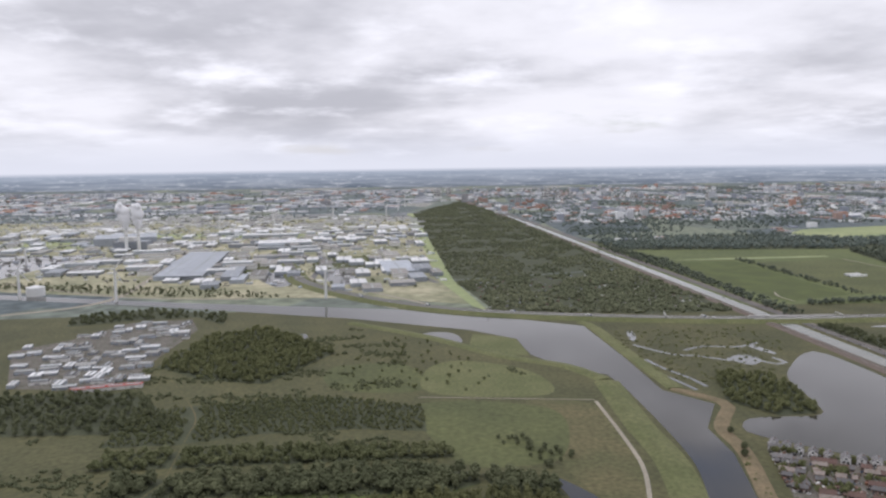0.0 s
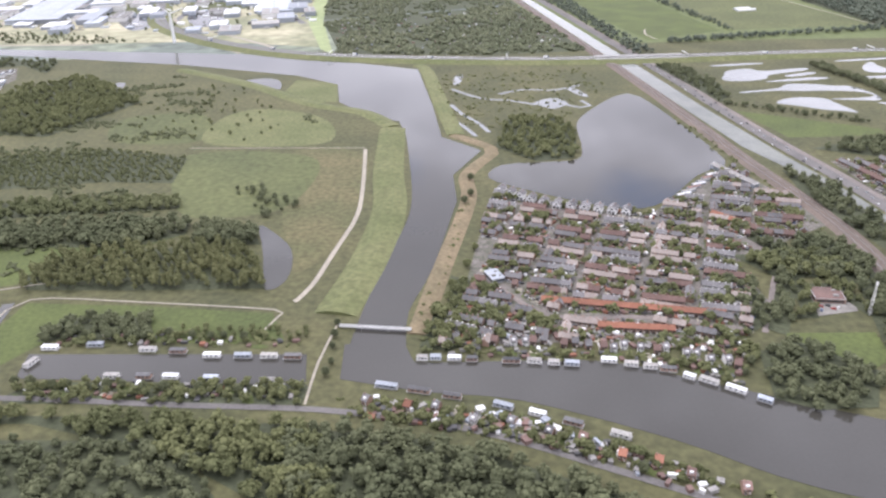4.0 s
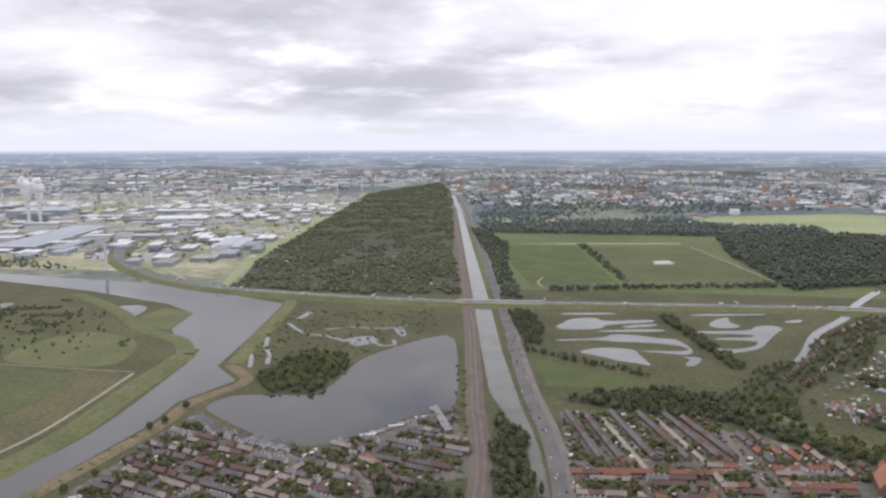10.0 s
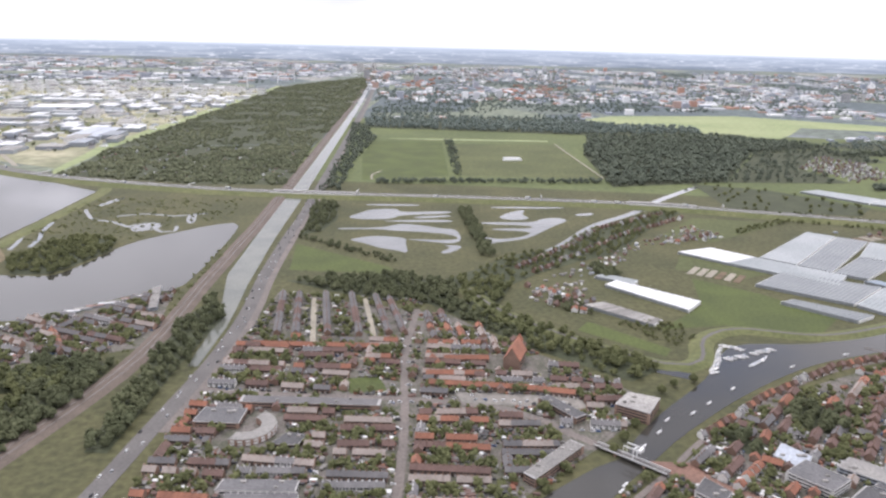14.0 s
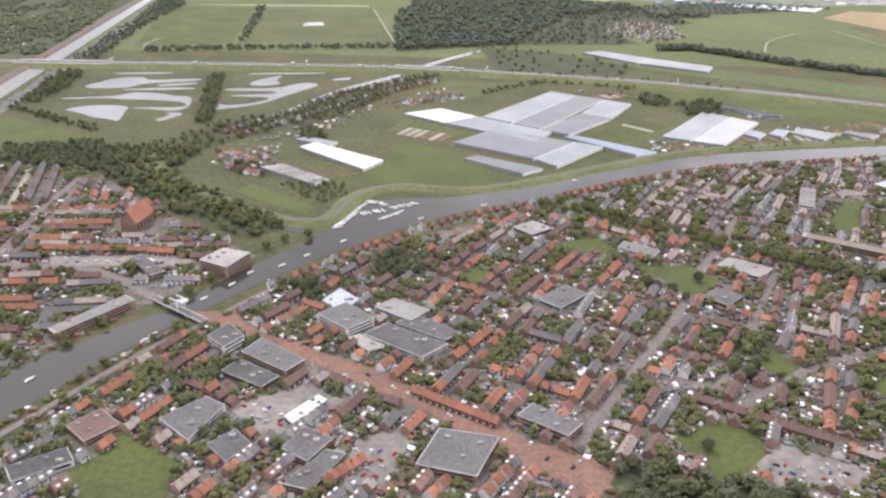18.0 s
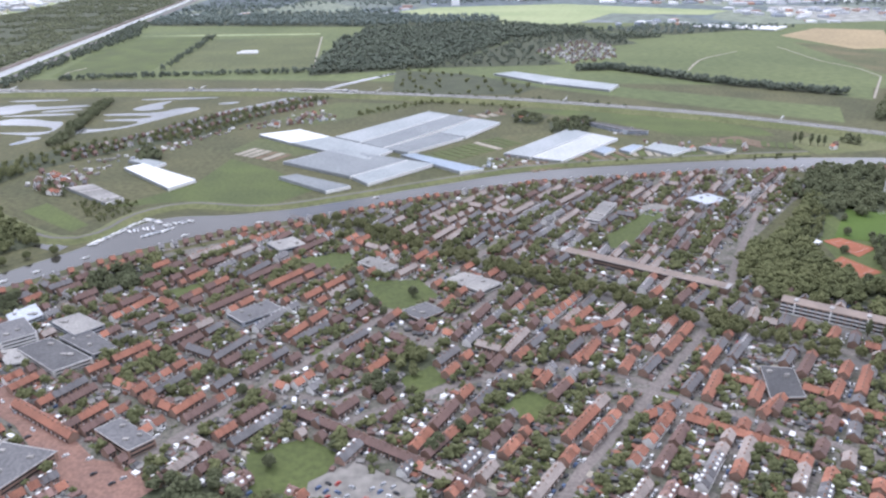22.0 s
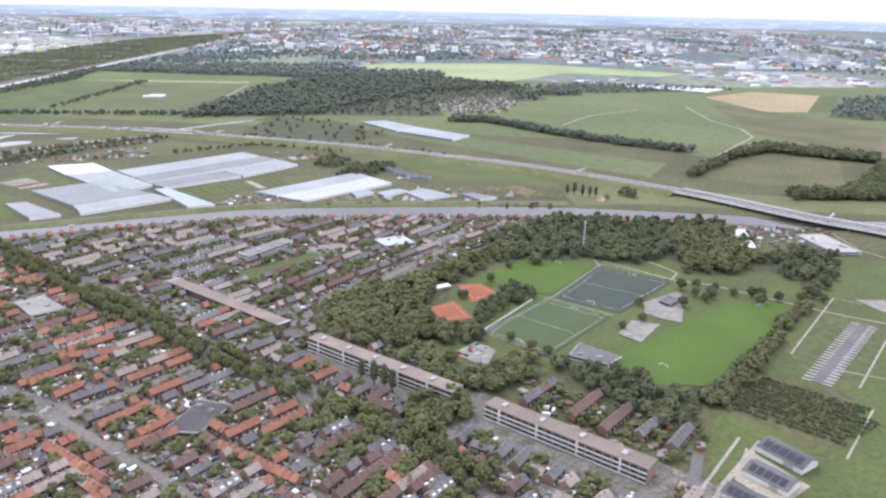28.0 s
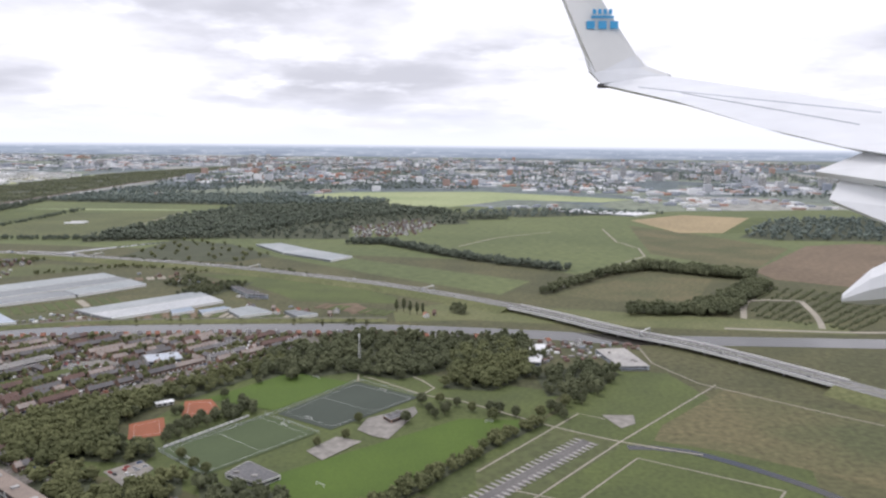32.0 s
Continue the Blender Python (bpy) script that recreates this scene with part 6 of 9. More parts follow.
tent.hexa([(-3.4, -2.6, 0), (3.4, -2.6, 0), (3.4, 2.6, 0), (-3.4, 2.6, 0)], [(-3.4, -2.6, 1.2), (3.4, -2.6, 1.2), (3.4, 2.6, 1.2), (-3.4, 2.6, 1.2)])
tent_ob = tent.done("market_tent", [M["glassblue"]])
cap = Mesh()
cap.gable(-3.4, -2.6, 3.4, 2.6, 1.2, 2.4, .2, .1)
cap.done("canopy", [M["white"]], tent_ob)
tent_ob.matrix_world = pose(81, 303, .26, 0, 0, -30)
tagged(tent_ob, "white-roofed blue tent on the parking ground", "tent")

LAKE_HOUSES = ((-284, 409), (-279, 404), (-274, 399.5), (-269, 394), (-263, 389), (-256, 385), (-249, 382), (-242, 380), (-235.5, 377), (-228, 375), (-221, 373))
# rows that can be told apart
row(-281, 283, -207, 265, ["orange"], force=True)
row(-262, 261, -231, 255.5, ["orange"], force=True)
row(-178, 366, -157, 336, ["orange", "brown"], force=True)
for x0, y0, x1, y1 in ((-72, 438, -60, 372), (-62, 438, -50, 372), (-46, 440, -33, 373), (-30, 440, -16, 373), (-15, 438, 0, 376), (-6, 434, 8, 378)):
    row(x0, y0, x1, y1, ["grey", "grey", "brown"], force=True)
row(-68, 356, -2, 358, ["orange"], force=True)
row(22, 352, 30, 335, ["orange"], force=True)
for q in ((30, 346, 54, 348), (22, 328, 50, 330), (24, 318, 66, 316), (66, 316, 92, 312)):
    row(*q, ["orange"], force=True)
row(287, 193, 341, 156, ["brown"], force=True)
for q in ((194, 201, 222, 181), (397, 187, 409, 194), (434, 187, 446, 197), (410, 186, 437, 169), (461, 190, 489, 174), (384, 248, 395, 262), (381, 221, 393, 236), (384, 243, 407, 251)):
    row(*q, ["orange"], force=True)
for q in ((554, 223, 566, 239), (569, 215, 582, 233), (578, 207, 592, 226), (589, 205, 602, 220), (598, 199, 607, 212)):
    row(*q, ["grey", "brown"], force=True)
for x, y in LAKE_HOUSES:
    BLOCKED.append([(x - 3, y - 4), (x + 3, y - 4), (x + 3, y + 4), (x - 3, y + 4)])
row(167, 158, 178, 168, ["orange"], force=True)
blocks([(18, 432), (44, 400), (68, 374), (66, 358), (18, 362)], 100, 18, 13, ["grey", "tan", "brown", "orange"], 2.6)
blocks(H1, -22, 22, 17, ["grey", "tan", "brown", "grey", "white", "tan"], 2.8)
blocks([q for q in H2 if q[1] < 400] + [(-76, 366)], 0, 26, 18, ["grey", "tan", "brown", "orange", "brown", "tan", "white"], 3.0)
blocks([(70, 178), (116, 248), (170, 312), (274, 372), (330, 330), (300, 20), (60, 20)], 54, 27, 17, ["orange", "orange", "grey", "brown", "tan", "villa", "brown", "white", "grey", "brown"], 3.0)
blocks([(300, 60), (330, 330), (274, 372), (350, 330), (480, 215), (540, 180), (600, 150), (600, 20), (300, 20)], 55, 29, 17, ["orange", "orange", "orange", "brown", "grey", "tan", "villa", "white", "brown", "grey", "tan"], 3.0, 4, 6)
blocks([(280, 374), (400, 436), (560, 455), (560, 420), (477, 322), (466, 300), (400, 300)], 55, 29, 17, ["tan", "grey", "white", "grey", "brown", "tan", "grey"], 3.0)
blocks([(405, 300), (470, 290), (545, 228), (600, 180), (590, 130), (520, 172), (441, 254)], 55, 24, 16, ["tan", "brown", "grey", "orange", "grey", "white"], 3.0)
for x, y in along([(74, 516), (116, 575), (151, 638), (220, 706)], 6.5, 1.2, HR) + along([(84, 505), (124, 556), (160, 610), (236, 690)], 7.5, 1.5, HR):
    HOUSES.append((HR.choice(("brown", "grey", "white", "grey", "brown", "tan")), x + 4, y - 4, HR.uniform(0.8, 1.2)))
for x, y in along(offset(BANK_NEAR[13:22], -7), 6, 1, HR):
    HOUSES.append((HR.choice(("orange", "brown", "white")), x, y, 0.6 + HR.uniform(-.2, .2)))
for x, y in along([(-350, 219), (-331, 214), (-298, 202), (-263, 184), (-240, 172)], 12, 2.5, HR):
    HOUSES.append((HR.choice(("grey", "brown", "orange", "white")), x, y, -0.4 + HR.uniform(-.3, .3)))
for x, y in along([(-318, 254), (-280, 248), (-240, 240), (-215, 228)], 5, 1.5, HR):
    HOUSES.append((HR.choice(("grey", "white", "white", "brown")), x, y + 3, -0.15 + HR.uniform(-.3, .3)))
for x, y in scatter([(482, 1011), (559, 1124), (597, 1065), (577, 948), (508, 910)], 11, HR):
    HOUSES.append((HR.choice(("white", "grey", "grey")), x, y, HR.uniform(0, 3)))
for x, y in scatter([(80, 470), (125, 450), (112, 420), (84, 435)], 9, HR) + scatter([(330, 660), (420, 640), (470, 590), (400, 610)], 26, HR) + scatter([(215, 590), (250, 610), (235, 640), (200, 600)], 10, HR) + scatter([(500, 530), (570, 520), (560, 505), (505, 510)], 13, HR) + [(630, 519), (625, 512), (702, 452), (712, 448), (720, 450)]:
    HOUSES.append((HR.choice(("white", "brown", "grey", "villa", "tan")), x, y, HR.uniform(0, 3)))



def gardens(area, step, trees=.18):
    """Sheds, bushes and small trees on the open ground of an area."""
    taken = {(int(h[1] / 2.2) + i, int(h[2] / 2.2) + j) for h in HOUSES for i in (-1, 0, 1) for j in (-1, 0, 1)}
    for x, y in scatter(area, step, HR, .5):
        if (int(x / 2.2), int(y / 2.2)) not in taken and clear(x, y, 0.4):
            q = HR.random() + (.18 - trees)
            if q < .38:
                SHEDS.append((x, y, HR.choice((0, 1.57)) + HR.uniform(-.2, .2)))
            elif q < .72:
                BUSHES.append((x, y))
            elif q < .9:
                GARDEN_TREES.append((x, y))
            else:
                LAWNS.append((x, y, HR.uniform(0, 1.5)))


gardens([(74, 150), (116, 240), (170, 305), (274, 366), (330, 395), (470, 310), (545, 225), (604, 175), (600, 122), (74, 122)], 3.4, .38)
gardens([(300, 384), (400, 432), (550, 450), (540, 416), (480, 330), (440, 300), (400, 306)], 3.6, .42)
gardens([(-76, 372), (-74, 442), (14, 436), (16, 374)], 2.6)
gardens([(58, 182), (100, 240), (128, 262), (150, 245), (118, 200), (90, 165), (70, 165)], 2.8)
gardens([(-72, 182), (-72, 290), (58, 290), (90, 262), (55, 215), (20, 188)], 3.0, .3)
gardens([(548, 200), (556, 244), (612, 212), (606, 192), (590, 186)], 2.6)
gardens([(-76, 346), (-76, 364), (12, 364), (12, 346)], 2.6)
gardens([(-310, 256), (-205, 246), (-208, 262), (-300, 276)], 2.8)
gardens([(-355, 222), (-331, 216), (-298, 207), (-250, 180), (-246, 170), (-300, 196), (-355, 212)], 2.0)
gardens([(-322, 247), (-300, 243), (-262, 240), (-240, 232), (-220, 220), (-206, 240), (-212, 252), (-262, 250), (-310, 254)], 2.3)
for x, y in along([(-350, 222), (-331, 216), (-298, 204.5), (-263, 187)], 5, 1, HR):
    LAWNS.append((x, y, -.4))
    LAWNS.append((x - .6, y - 3, -.4))
gardens([(-478, 234), (-470, 240), (-376, 232), (-376, 222), (-478, 229)], 3.0)
gardens([(-478, 264), (-440, 262), (-380, 256), (-380, 262), (-440, 270), (-478, 272)], 3.2)

# the built-up area ends where the open fields begin
HOUSES[:] = [h for h in HOUSES if h[2] > 118]
for pile in (SHEDS, BUSHES, GARDEN_TREES, LAWNS, CARS):
    pile[:] = [p for p in pile if p[1] > 118]
HR.shuffle(GARDEN_TREES)

# the nearest houses are things of their own, the others joined by roof colour
for k in KINDS:
    mine = sorted((h for h in HOUSES if h[0] == k), key=lambda h: h[2] - 60 * (h[1] < -150) + 5000 * (h[2] < 141))
    limit = 80 if k in ("orange", "brown", "grey") else 60 if k == "tan" else 100
    for i, (_, x, y, a) in enumerate(mine[:limit]):
        m = pose(x, y, 0.02, 0, 0, math.degrees(a))
        if k not in MADE:
            MADE[k] = build_house(k)
            MADE[k].matrix_world = m
        else:
            copy_thing(MADE[k], m)
    if mine[limit:]:
        roof, wall, label = KINDS[k]
        w = W * (1.5 if k == "villa" else 1.0)
        t = Mesh()
        house_body(t, w, D, EAVE, RIDGE, False)
        for mat_i, fn in ((3, house_roof), (0, house_extra)):
            if fn is house_roof:
                house_roof(t, w, D, EAVE, RIDGE, 3)
            else:
                house_extra(t, w, D, EAVE, RIDGE, k, 0)
        tv = np.array(t.v)
        big = Mesh()
        for _, x, y, a in mine[limit:]:
            s, c, d = len(big.v), math.cos(a), math.sin(a)
            o = np.stack([tv[:, 0] * c - tv[:, 1] * d + x, tv[:, 0] * d + tv[:, 1] * c + y, tv[:, 2] + 0.1], -1)
            big.v += o.tolist()
            big.f += [tuple(i + s for i in f) for f in t.f]
            big.m += t.m
        tagged(big.done("distant_houses", [M[wall], M["glassd"], M["white"], M[roof]]), "rows of " + label.replace("house", "houses"), "houses", kind="stuff")

# gardens: sheds, bushes, trees
shed = Mesh()
for x, y, a in SHEDS:
    w, d, h = HR.uniform(0.45, 0.95), HR.uniform(0.6, 1.4), HR.uniform(0.8, 1.35)
    c, s = math.cos(a), math.sin(a)
    q = [(x + u * c - v * s, y + u * s + v * c) for u, v in ((-w, -d), (w, -d), (w, d), (-w, d))]
    shed.hexa([(*p, 0.1) for p in q], [(*p, h) for p in q], HR.choice((0, 0, 0, 1, 2, 2, 2, 3, 4, 4, 4)))
tagged(shed.done("garden_sheds", [M["felt"], M["white"], M["palefelt"], M["tile_o"], M["tile_b"]]), "small sheds and extensions in back gardens", "sheds", kind="stuff")
lawn = Mesh()
for x, y, a in LAWNS:
    w, d = HR.uniform(0.8, 1.7), HR.uniform(1.0, 2.6)
    c, s = math.cos(a), math.sin(a)
    q = [(x + u * c - v * s, y + u * s + v * c) for u, v in ((-w, -d), (w, -d), (w, d), (-w, d))]
    z = 0.17 + HR.uniform(0, 0.04)
    lawn.hexa([(*p, z - 0.04) for p in q], [(*p, z) for p in q], HR.choice((0, 0, 1)))
tagged(lawn.done("garden_lawns", [M["lush"], M["path"]]), "small lawns and terraces of back gardens", "lawns", kind="stuff")
wood("garden_bushes", BUSHES, 2.0, M["leaf"], "green garden bushes and hedges", "bushes", BUSH_SHAPES, HR, vary=0.5)
for i, (x, y) in enumerate(GARDEN_TREES):
    if i < 115:
        tree("round" if HR.random() < .6 else "dark", x, y, HR.uniform(2.6, 4.6), "garden trees", HR)
if len(GARDEN_TREES) > 115:
    wood("garden_trees", GARDEN_TREES[115:], 3.7, M["leaf"], "dark garden trees among the houses", "trees", [crown_shape(110 + s, 8, 1.0, 0.48) for s in range(6)], HR)


# ---- greenhouses ----
def part(name, me, key, parent, label=""):
    ob = me.done(name, [M[key]], parent)
    if label:
        ob["label"] = label
    return ob


def frame_of(q):
    """Centre, turn, length and width of a roughly rectangular outline."""
    cx, cy = sum(p[0] for p in q) / 4, sum(p[1] for p in q) / 4
    e = [(q[(i + 1) % 4][0] - q[i][0], q[(i + 1) % 4][1] - q[i][1]) for i in range(4)]
    a = ((e[0][0] - e[2][0]) / 2, (e[0][1] - e[2][1]) / 2)
    b = ((e[1][0] - e[3][0]) / 2, (e[1][1] - e[3][1]) / 2)
    return cx, cy, a, b


def greenhouse(q, key, label, h=1.9, bay=2.4):
    """Low walls and a saw-tooth glass roof of many ridged bays across the outline."""
    (p0, p1, p2, p3) = [Vector((*p, 0)) for p in q]
    n = max(3, int((p3 - p0).length / bay))
    base = Mesh()
    qq = q if sum((a[0] * b[1] - b[0] * a[1]) for a, b in zip(q, q[1:] + q[:1])) > 0 else q[::-1]
    base.hexa([(*p, 0) for p in qq], [(*p, h) for p in qq])
    ob = base.done("greenhouse", [M["glassgrey"]])
    up = Vector((0, 0, 1))
    for i in range(n):
        a0, a1, am = p0.lerp(p3, i / n), p0.lerp(p3, (i + 1) / n), p0.lerp(p3, (i + .5) / n)
        b0, b1, bm_ = p1.lerp(p2, i / n), p1.lerp(p2, (i + 1) / n), p1.lerp(p2, (i + .5) / n)
        me = Mesh()
        z0, z1 = up * (h + 0.02), up * (h + 0.5)
        for c in ([a0 + z0, b0 + z0, bm_ + z1, am + z1], [am + z1, bm_ + z1, b1 + z0, a1 + z0], [a0 + z0, am + z1, a1 + z0], [b0 + z0, bm_ + z1, b1 + z0]):
            me.face(c)
        part("roof_bay", me, key, ob)
    for s, e in ((p0, p1), (p3, p2)):
        gut = Mesh()
        d = (e - s).normalized() * 0.1
        nrm = Vector((-d.y, d.x, 0))
        gut.hexa([s - nrm, e - nrm, e + nrm, s + nrm], [s - nrm + up * (h + .1), e - nrm + up * (h + .1), e + nrm + up * (h + .1), s + nrm + up * (h + .1)])
        part("gutter", gut, "white", ob)
    return tagged(ob, label, "greenhouse", "greenhouses of the nursery")


GLASS = []
GLASS.append(([(132, 474), (141, 484), (186, 446), (174, 429)], "whiteroof", "bright white plastic-covered greenhouse"))
GLASS.append(([(112, 433), (125, 439), (154, 411), (147, 402)], "palefelt", "old low grey ridged greenhouse"))
GLASS.append(([(128, 492), (135, 498), (156, 485), (151, 477)], "glassroof", "small pale ridged greenhouse roof"))
GLASS.append(([(203, 562), (232, 577), (258, 553), (232, 535)], "whiteroof", "bright white ridged greenhouse roof"))
GLASS.append(([(232, 535), (258, 553), (307, 512), (290, 488)], "glassroof", "long pale glass greenhouse"))
GLASS.append(([(262, 553), (334, 640), (352, 626), (282, 536)], "glassroof", "long greenhouse strip with pale glass"))
GLASS.append(([(283, 535), (353, 625), (372, 612), (300, 519)], "glassgrey", "grey shaded glass greenhouse"))
GLASS.append(([(301, 518), (340, 562), (360, 548), (318, 505)], "glassgrey", "dark ridged glass greenhouse roof"))
GLASS.append(([(341, 563), (373, 611), (392, 596), (361, 549)], "glassroof", "pale square ridged glass greenhouse"))
GLASS.append(([(234, 485), (265, 517), (318, 487), (282, 450)], "glassgrey", "broad grey glass greenhouse"))
GLASS.append(([(283, 449), (319, 486), (335, 476), (294, 434)], "glassroof", "bright strip of glass greenhouse"))
GLASS.append(([(313, 500), (322, 503), (368, 464), (352, 458)], "glassblue", "blue-tinted ridged glass greenhouse"))
GLASS.append(([(237, 450), (247, 456), (284, 430), (270, 420)], "glassgrey", "low grey greenhouse by the dike"))
GLASS.append(([(385, 501), (444, 572), (458, 557), (402, 491)], "glassroof", "pale ridged glass greenhouse roof"))
GLASS.append(([(403, 490), (459, 556), (475, 540), (422, 480)], "glasswash", "white-washed ridged glass greenhouse"))
GLASS.append(([(449, 508), (459, 519), (466, 509), (455, 497)], "glassblue", "small blue ridged glass greenhouse"))
GLASS.append(([(468, 509), (481, 522), (488, 518), (474, 501)], "glassblue", "small blue ridged nursery greenhouse"))
GLASS.append(([(488, 512), (499, 527), (520, 509), (502, 494)], "glassroof", "small pale ridged nursery greenhouse"))
GLASS.append(([(527, 513), (533, 517), (552, 507), (540, 497)], "glassgrey", "low grey nursery frame by beds"))
GLASS.append(([(409, 832), (433, 845), (480, 800), (455, 775)], "glassroof", "blue-white glass greenhouse beside the motorway"))
GLASS.append(([(456, 774), (481, 799), (530, 760), (514, 732)], "glassroof", "pale glass greenhouse beside the motorway"))
GLASS.append(([(88, 1010), (114, 1015), (115, 1011), (89, 1006)], "whiteroof", "low white plastic tunnel in a meadow"))
GLASS.append(([(90, 1024), (112, 1028), (113, 1024), (91, 1020)], "whiteroof", "short white plastic tunnel in a meadow"))
GLASS.append(([(784, 1290), (814, 1329), (946, 1288), (900, 1235)], "whiteroof", "far bright white plastic greenhouse"))
for q, key, label in GLASS:
    greenhouse(q, key, label, bay=4.8 if q[0][1] > 700 else 2.6)


# ---- sports ground ----
def lines_of(q, w, z, extra=()):
    me = Mesh()
    for (x0, y0), (x1, y1) in list(zip(q, q[1:] + q[:1])) + list(extra):
        h = math.hypot(x1 - x0, y1 - y0)
        ox, oy = -(y1 - y0) / h * w, (x1 - x0) / h * w
        me.hexa([(x0 - ox, y0 - oy, z - .01), (x1 - ox, y1 - oy, z - .01), (x1 + ox, y1 + oy, z - .01), (x0 + ox, y0 + oy, z - .01)], [(x0 - ox, y0 - oy, z), (x1 - ox, y1 - oy, z), (x1 + ox, y1 + oy, z), (x0 + ox, y0 + oy, z)])
    return me


def lerp2(a, b, t):
    return a[0] + (b[0] - a[0]) * t, a[1] + (b[1] - a[1]) * t


def goal(x, y, a):
    me = Mesh()
    me.box(-1.75, -.06, 0, -1.63, .06, 1.2)
    me.box(1.63, -.06, 0, 1.75, .06, 1.2)
    me.box(-1.75, -.06, 1.2, 1.75, .06, 1.32)
    me.box(-1.75, .9, 0, 1.75, 1.0, .1)
    ob = me.done("goal", [M["white"]])
    ob.matrix_world = pose(x, y, 0.2, 0, 0, math.degrees(a))
    return tagged(ob, "white football goal on the grass pitch", "goal", "goals of the sports ground")


PITCHES = [("pitch_dark_turf", [(575, 324), (602, 371), (635, 351), (602, 308)], "turf_dark", "dark artificial turf pitch"), ("pitch_green_turf", [(541, 282), (570, 322), (597, 304), (566, 262)], "turf", "green artificial turf pitch"),
           ("pitch_top", [(537, 340), (566, 383), (599, 370), (573, 328)], "sport_grass", "bright mown grass pitch"), ("pitch_main", [(588, 262), (655, 325), (688, 326), (622, 243), (600, 242)], "sport_grass", "large bright grass sports field")]
for name, q, key, label in PITCHES:
    land(name, q, key, label, "pitch", 0.26)
    r = shrink(q[:4], 0.88)
    m0, m1 = lerp2(r[0], r[1], .5), lerp2(r[3], r[2], .5)
    if key != "sport_grass":
        tagged(part("pitch_lines", lines_of(r, 0.04, 0.31, [(m0, m1)]), "white", None), "white lines on the pitch", "markings", kind="structure")
    for a, b in ((r[0], r[3]), (r[1], r[2])):
        c = lerp2(a, b, .5)
        goal(*c, math.atan2(b[1] - a[1], b[0] - a[0]))
COURTS = [[(517, 307), (528, 316), (537, 297), (524, 291)], [(529, 336), (540, 340), (550, 325), (536, 315)]]
for i, q in enumerate(COURTS):
    land("court_%d" % (i + 1), q, "clay", "orange clay tennis court", "court", 0.27)
    tagged(part("court_lines", lines_of(shrink(q, .7), 0.03, 0.31), "white", None), "white lines on the clay court", "markings", kind="structure")
boarding = Mesh()
boarding.box(-.2, -.04, 0, 42.4, .04, .12)
boarding_ob = boarding.done("pitch_boarding", [M["clad"]])
for i in range(16):
    b = Mesh()
    b.box(i * 2.65 + .1, -.08, .12, i * 2.65 + 2.3, .08, .95)
    part("board", b, "white", boarding_ob)
boarding_ob.matrix_world = pose(541.5, 284, .27, 0, 0, math.degrees(math.atan2(36, 22.5)))
tagged(boarding_ob, "white advertising boards along the turf pitch", "boarding")
cabin = Mesh()
cabin.box(0, 0, 0, 7.5, 2.6, 1.5)
cabin_ob = cabin.done("tennis_pavilion", [M["render"]])
cr = Mesh()
cr.box(-.3, -.9, 1.5, 7.8, 2.9, 1.7)
part("roof", cr, "whiteroof", cabin_ob)
for i in range(3):
    b = Mesh()
    b.box(.6 + i * 2.4, -.06, .35, 2.2 + i * 2.4, 0, 1.15)
    part("window", b, "glassd", cabin_ob)
cabin_ob.matrix_world = pose(519.5, 327.5, .2, 0, 0, 36)
tagged(cabin_ob, "low white pavilion beside the clay courts", "pavilion")
fence = Mesh()
for a, b in (((541, 281), (575, 326)), ((575, 326), (603, 373)), ((541, 281), (567, 261)), ((603, 373), (637, 351)), ((570, 323), (598, 304))):
    n = int(math.hypot(b[0] - a[0], b[1] - a[1]) / 3)
    for i in range(n + 1):
        x, y = lerp2(a, b, i / n)
        fence.box(x - .05, y - .05, 0.1, x + .05, y + .05, 1.1)
    for z in (0.5, 1.2):
        dx, dy = b[0] - a[0], b[1] - a[1]
        h = math.hypot(dx, dy)
        ox, oy = -dy / h * .05, dx / h * .05
        fence.hexa([(a[0] - ox, a[1] - oy, z), (b[0] - ox, b[1] - oy, z), (b[0] + ox, b[1] + oy, z), (a[0] + ox, a[1] + oy, z)], [(a[0] - ox, a[1] - oy, z + .06), (b[0] - ox, b[1] - oy, z + .06), (b[0] + ox, b[1] + oy, z + .06), (a[0] + ox, a[1] + oy, z + .06)])
tagged(fence.done("pitch_fence", [M["clad"]]), "pale boundary fence round the turf pitches", "fence")
land("bays_parking", [(661, 250), (705, 307), (709, 303), (666, 246)], "asphalt", "asphalt strip with marked parking bays", "parking", 0.25)
bays = Mesh()
for i in range(24):
    x, y = lerp2((663, 249), (706, 304), i / 23)
    for s in (-1, 1):
        bays.hexa([(x + s * 1.5 - .5, y - s * 1.1 - .4, .3), (x + s * 4.2 - .5, y - s * 3.1 - .4, .3), (x + s * 4.2 + .5, y - s * 3.1 + .4, .3), (x + s * 1.5 + .5, y - s * 1.1 + .4, .3)], [(x + s * 1.5 - .5, y - s * 1.1 - .4, .33), (x + s * 4.2 - .5, y - s * 3.1 - .4, .33), (x + s * 4.2 + .5, y - s * 3.1 + .4, .33), (x + s * 1.5 + .5, y - s * 1.1 + .4, .33)])
tagged(bays.done("parking_bays", [M["palefelt"]]), "pale paved parking bays in the park", "bays", kind="stuff")


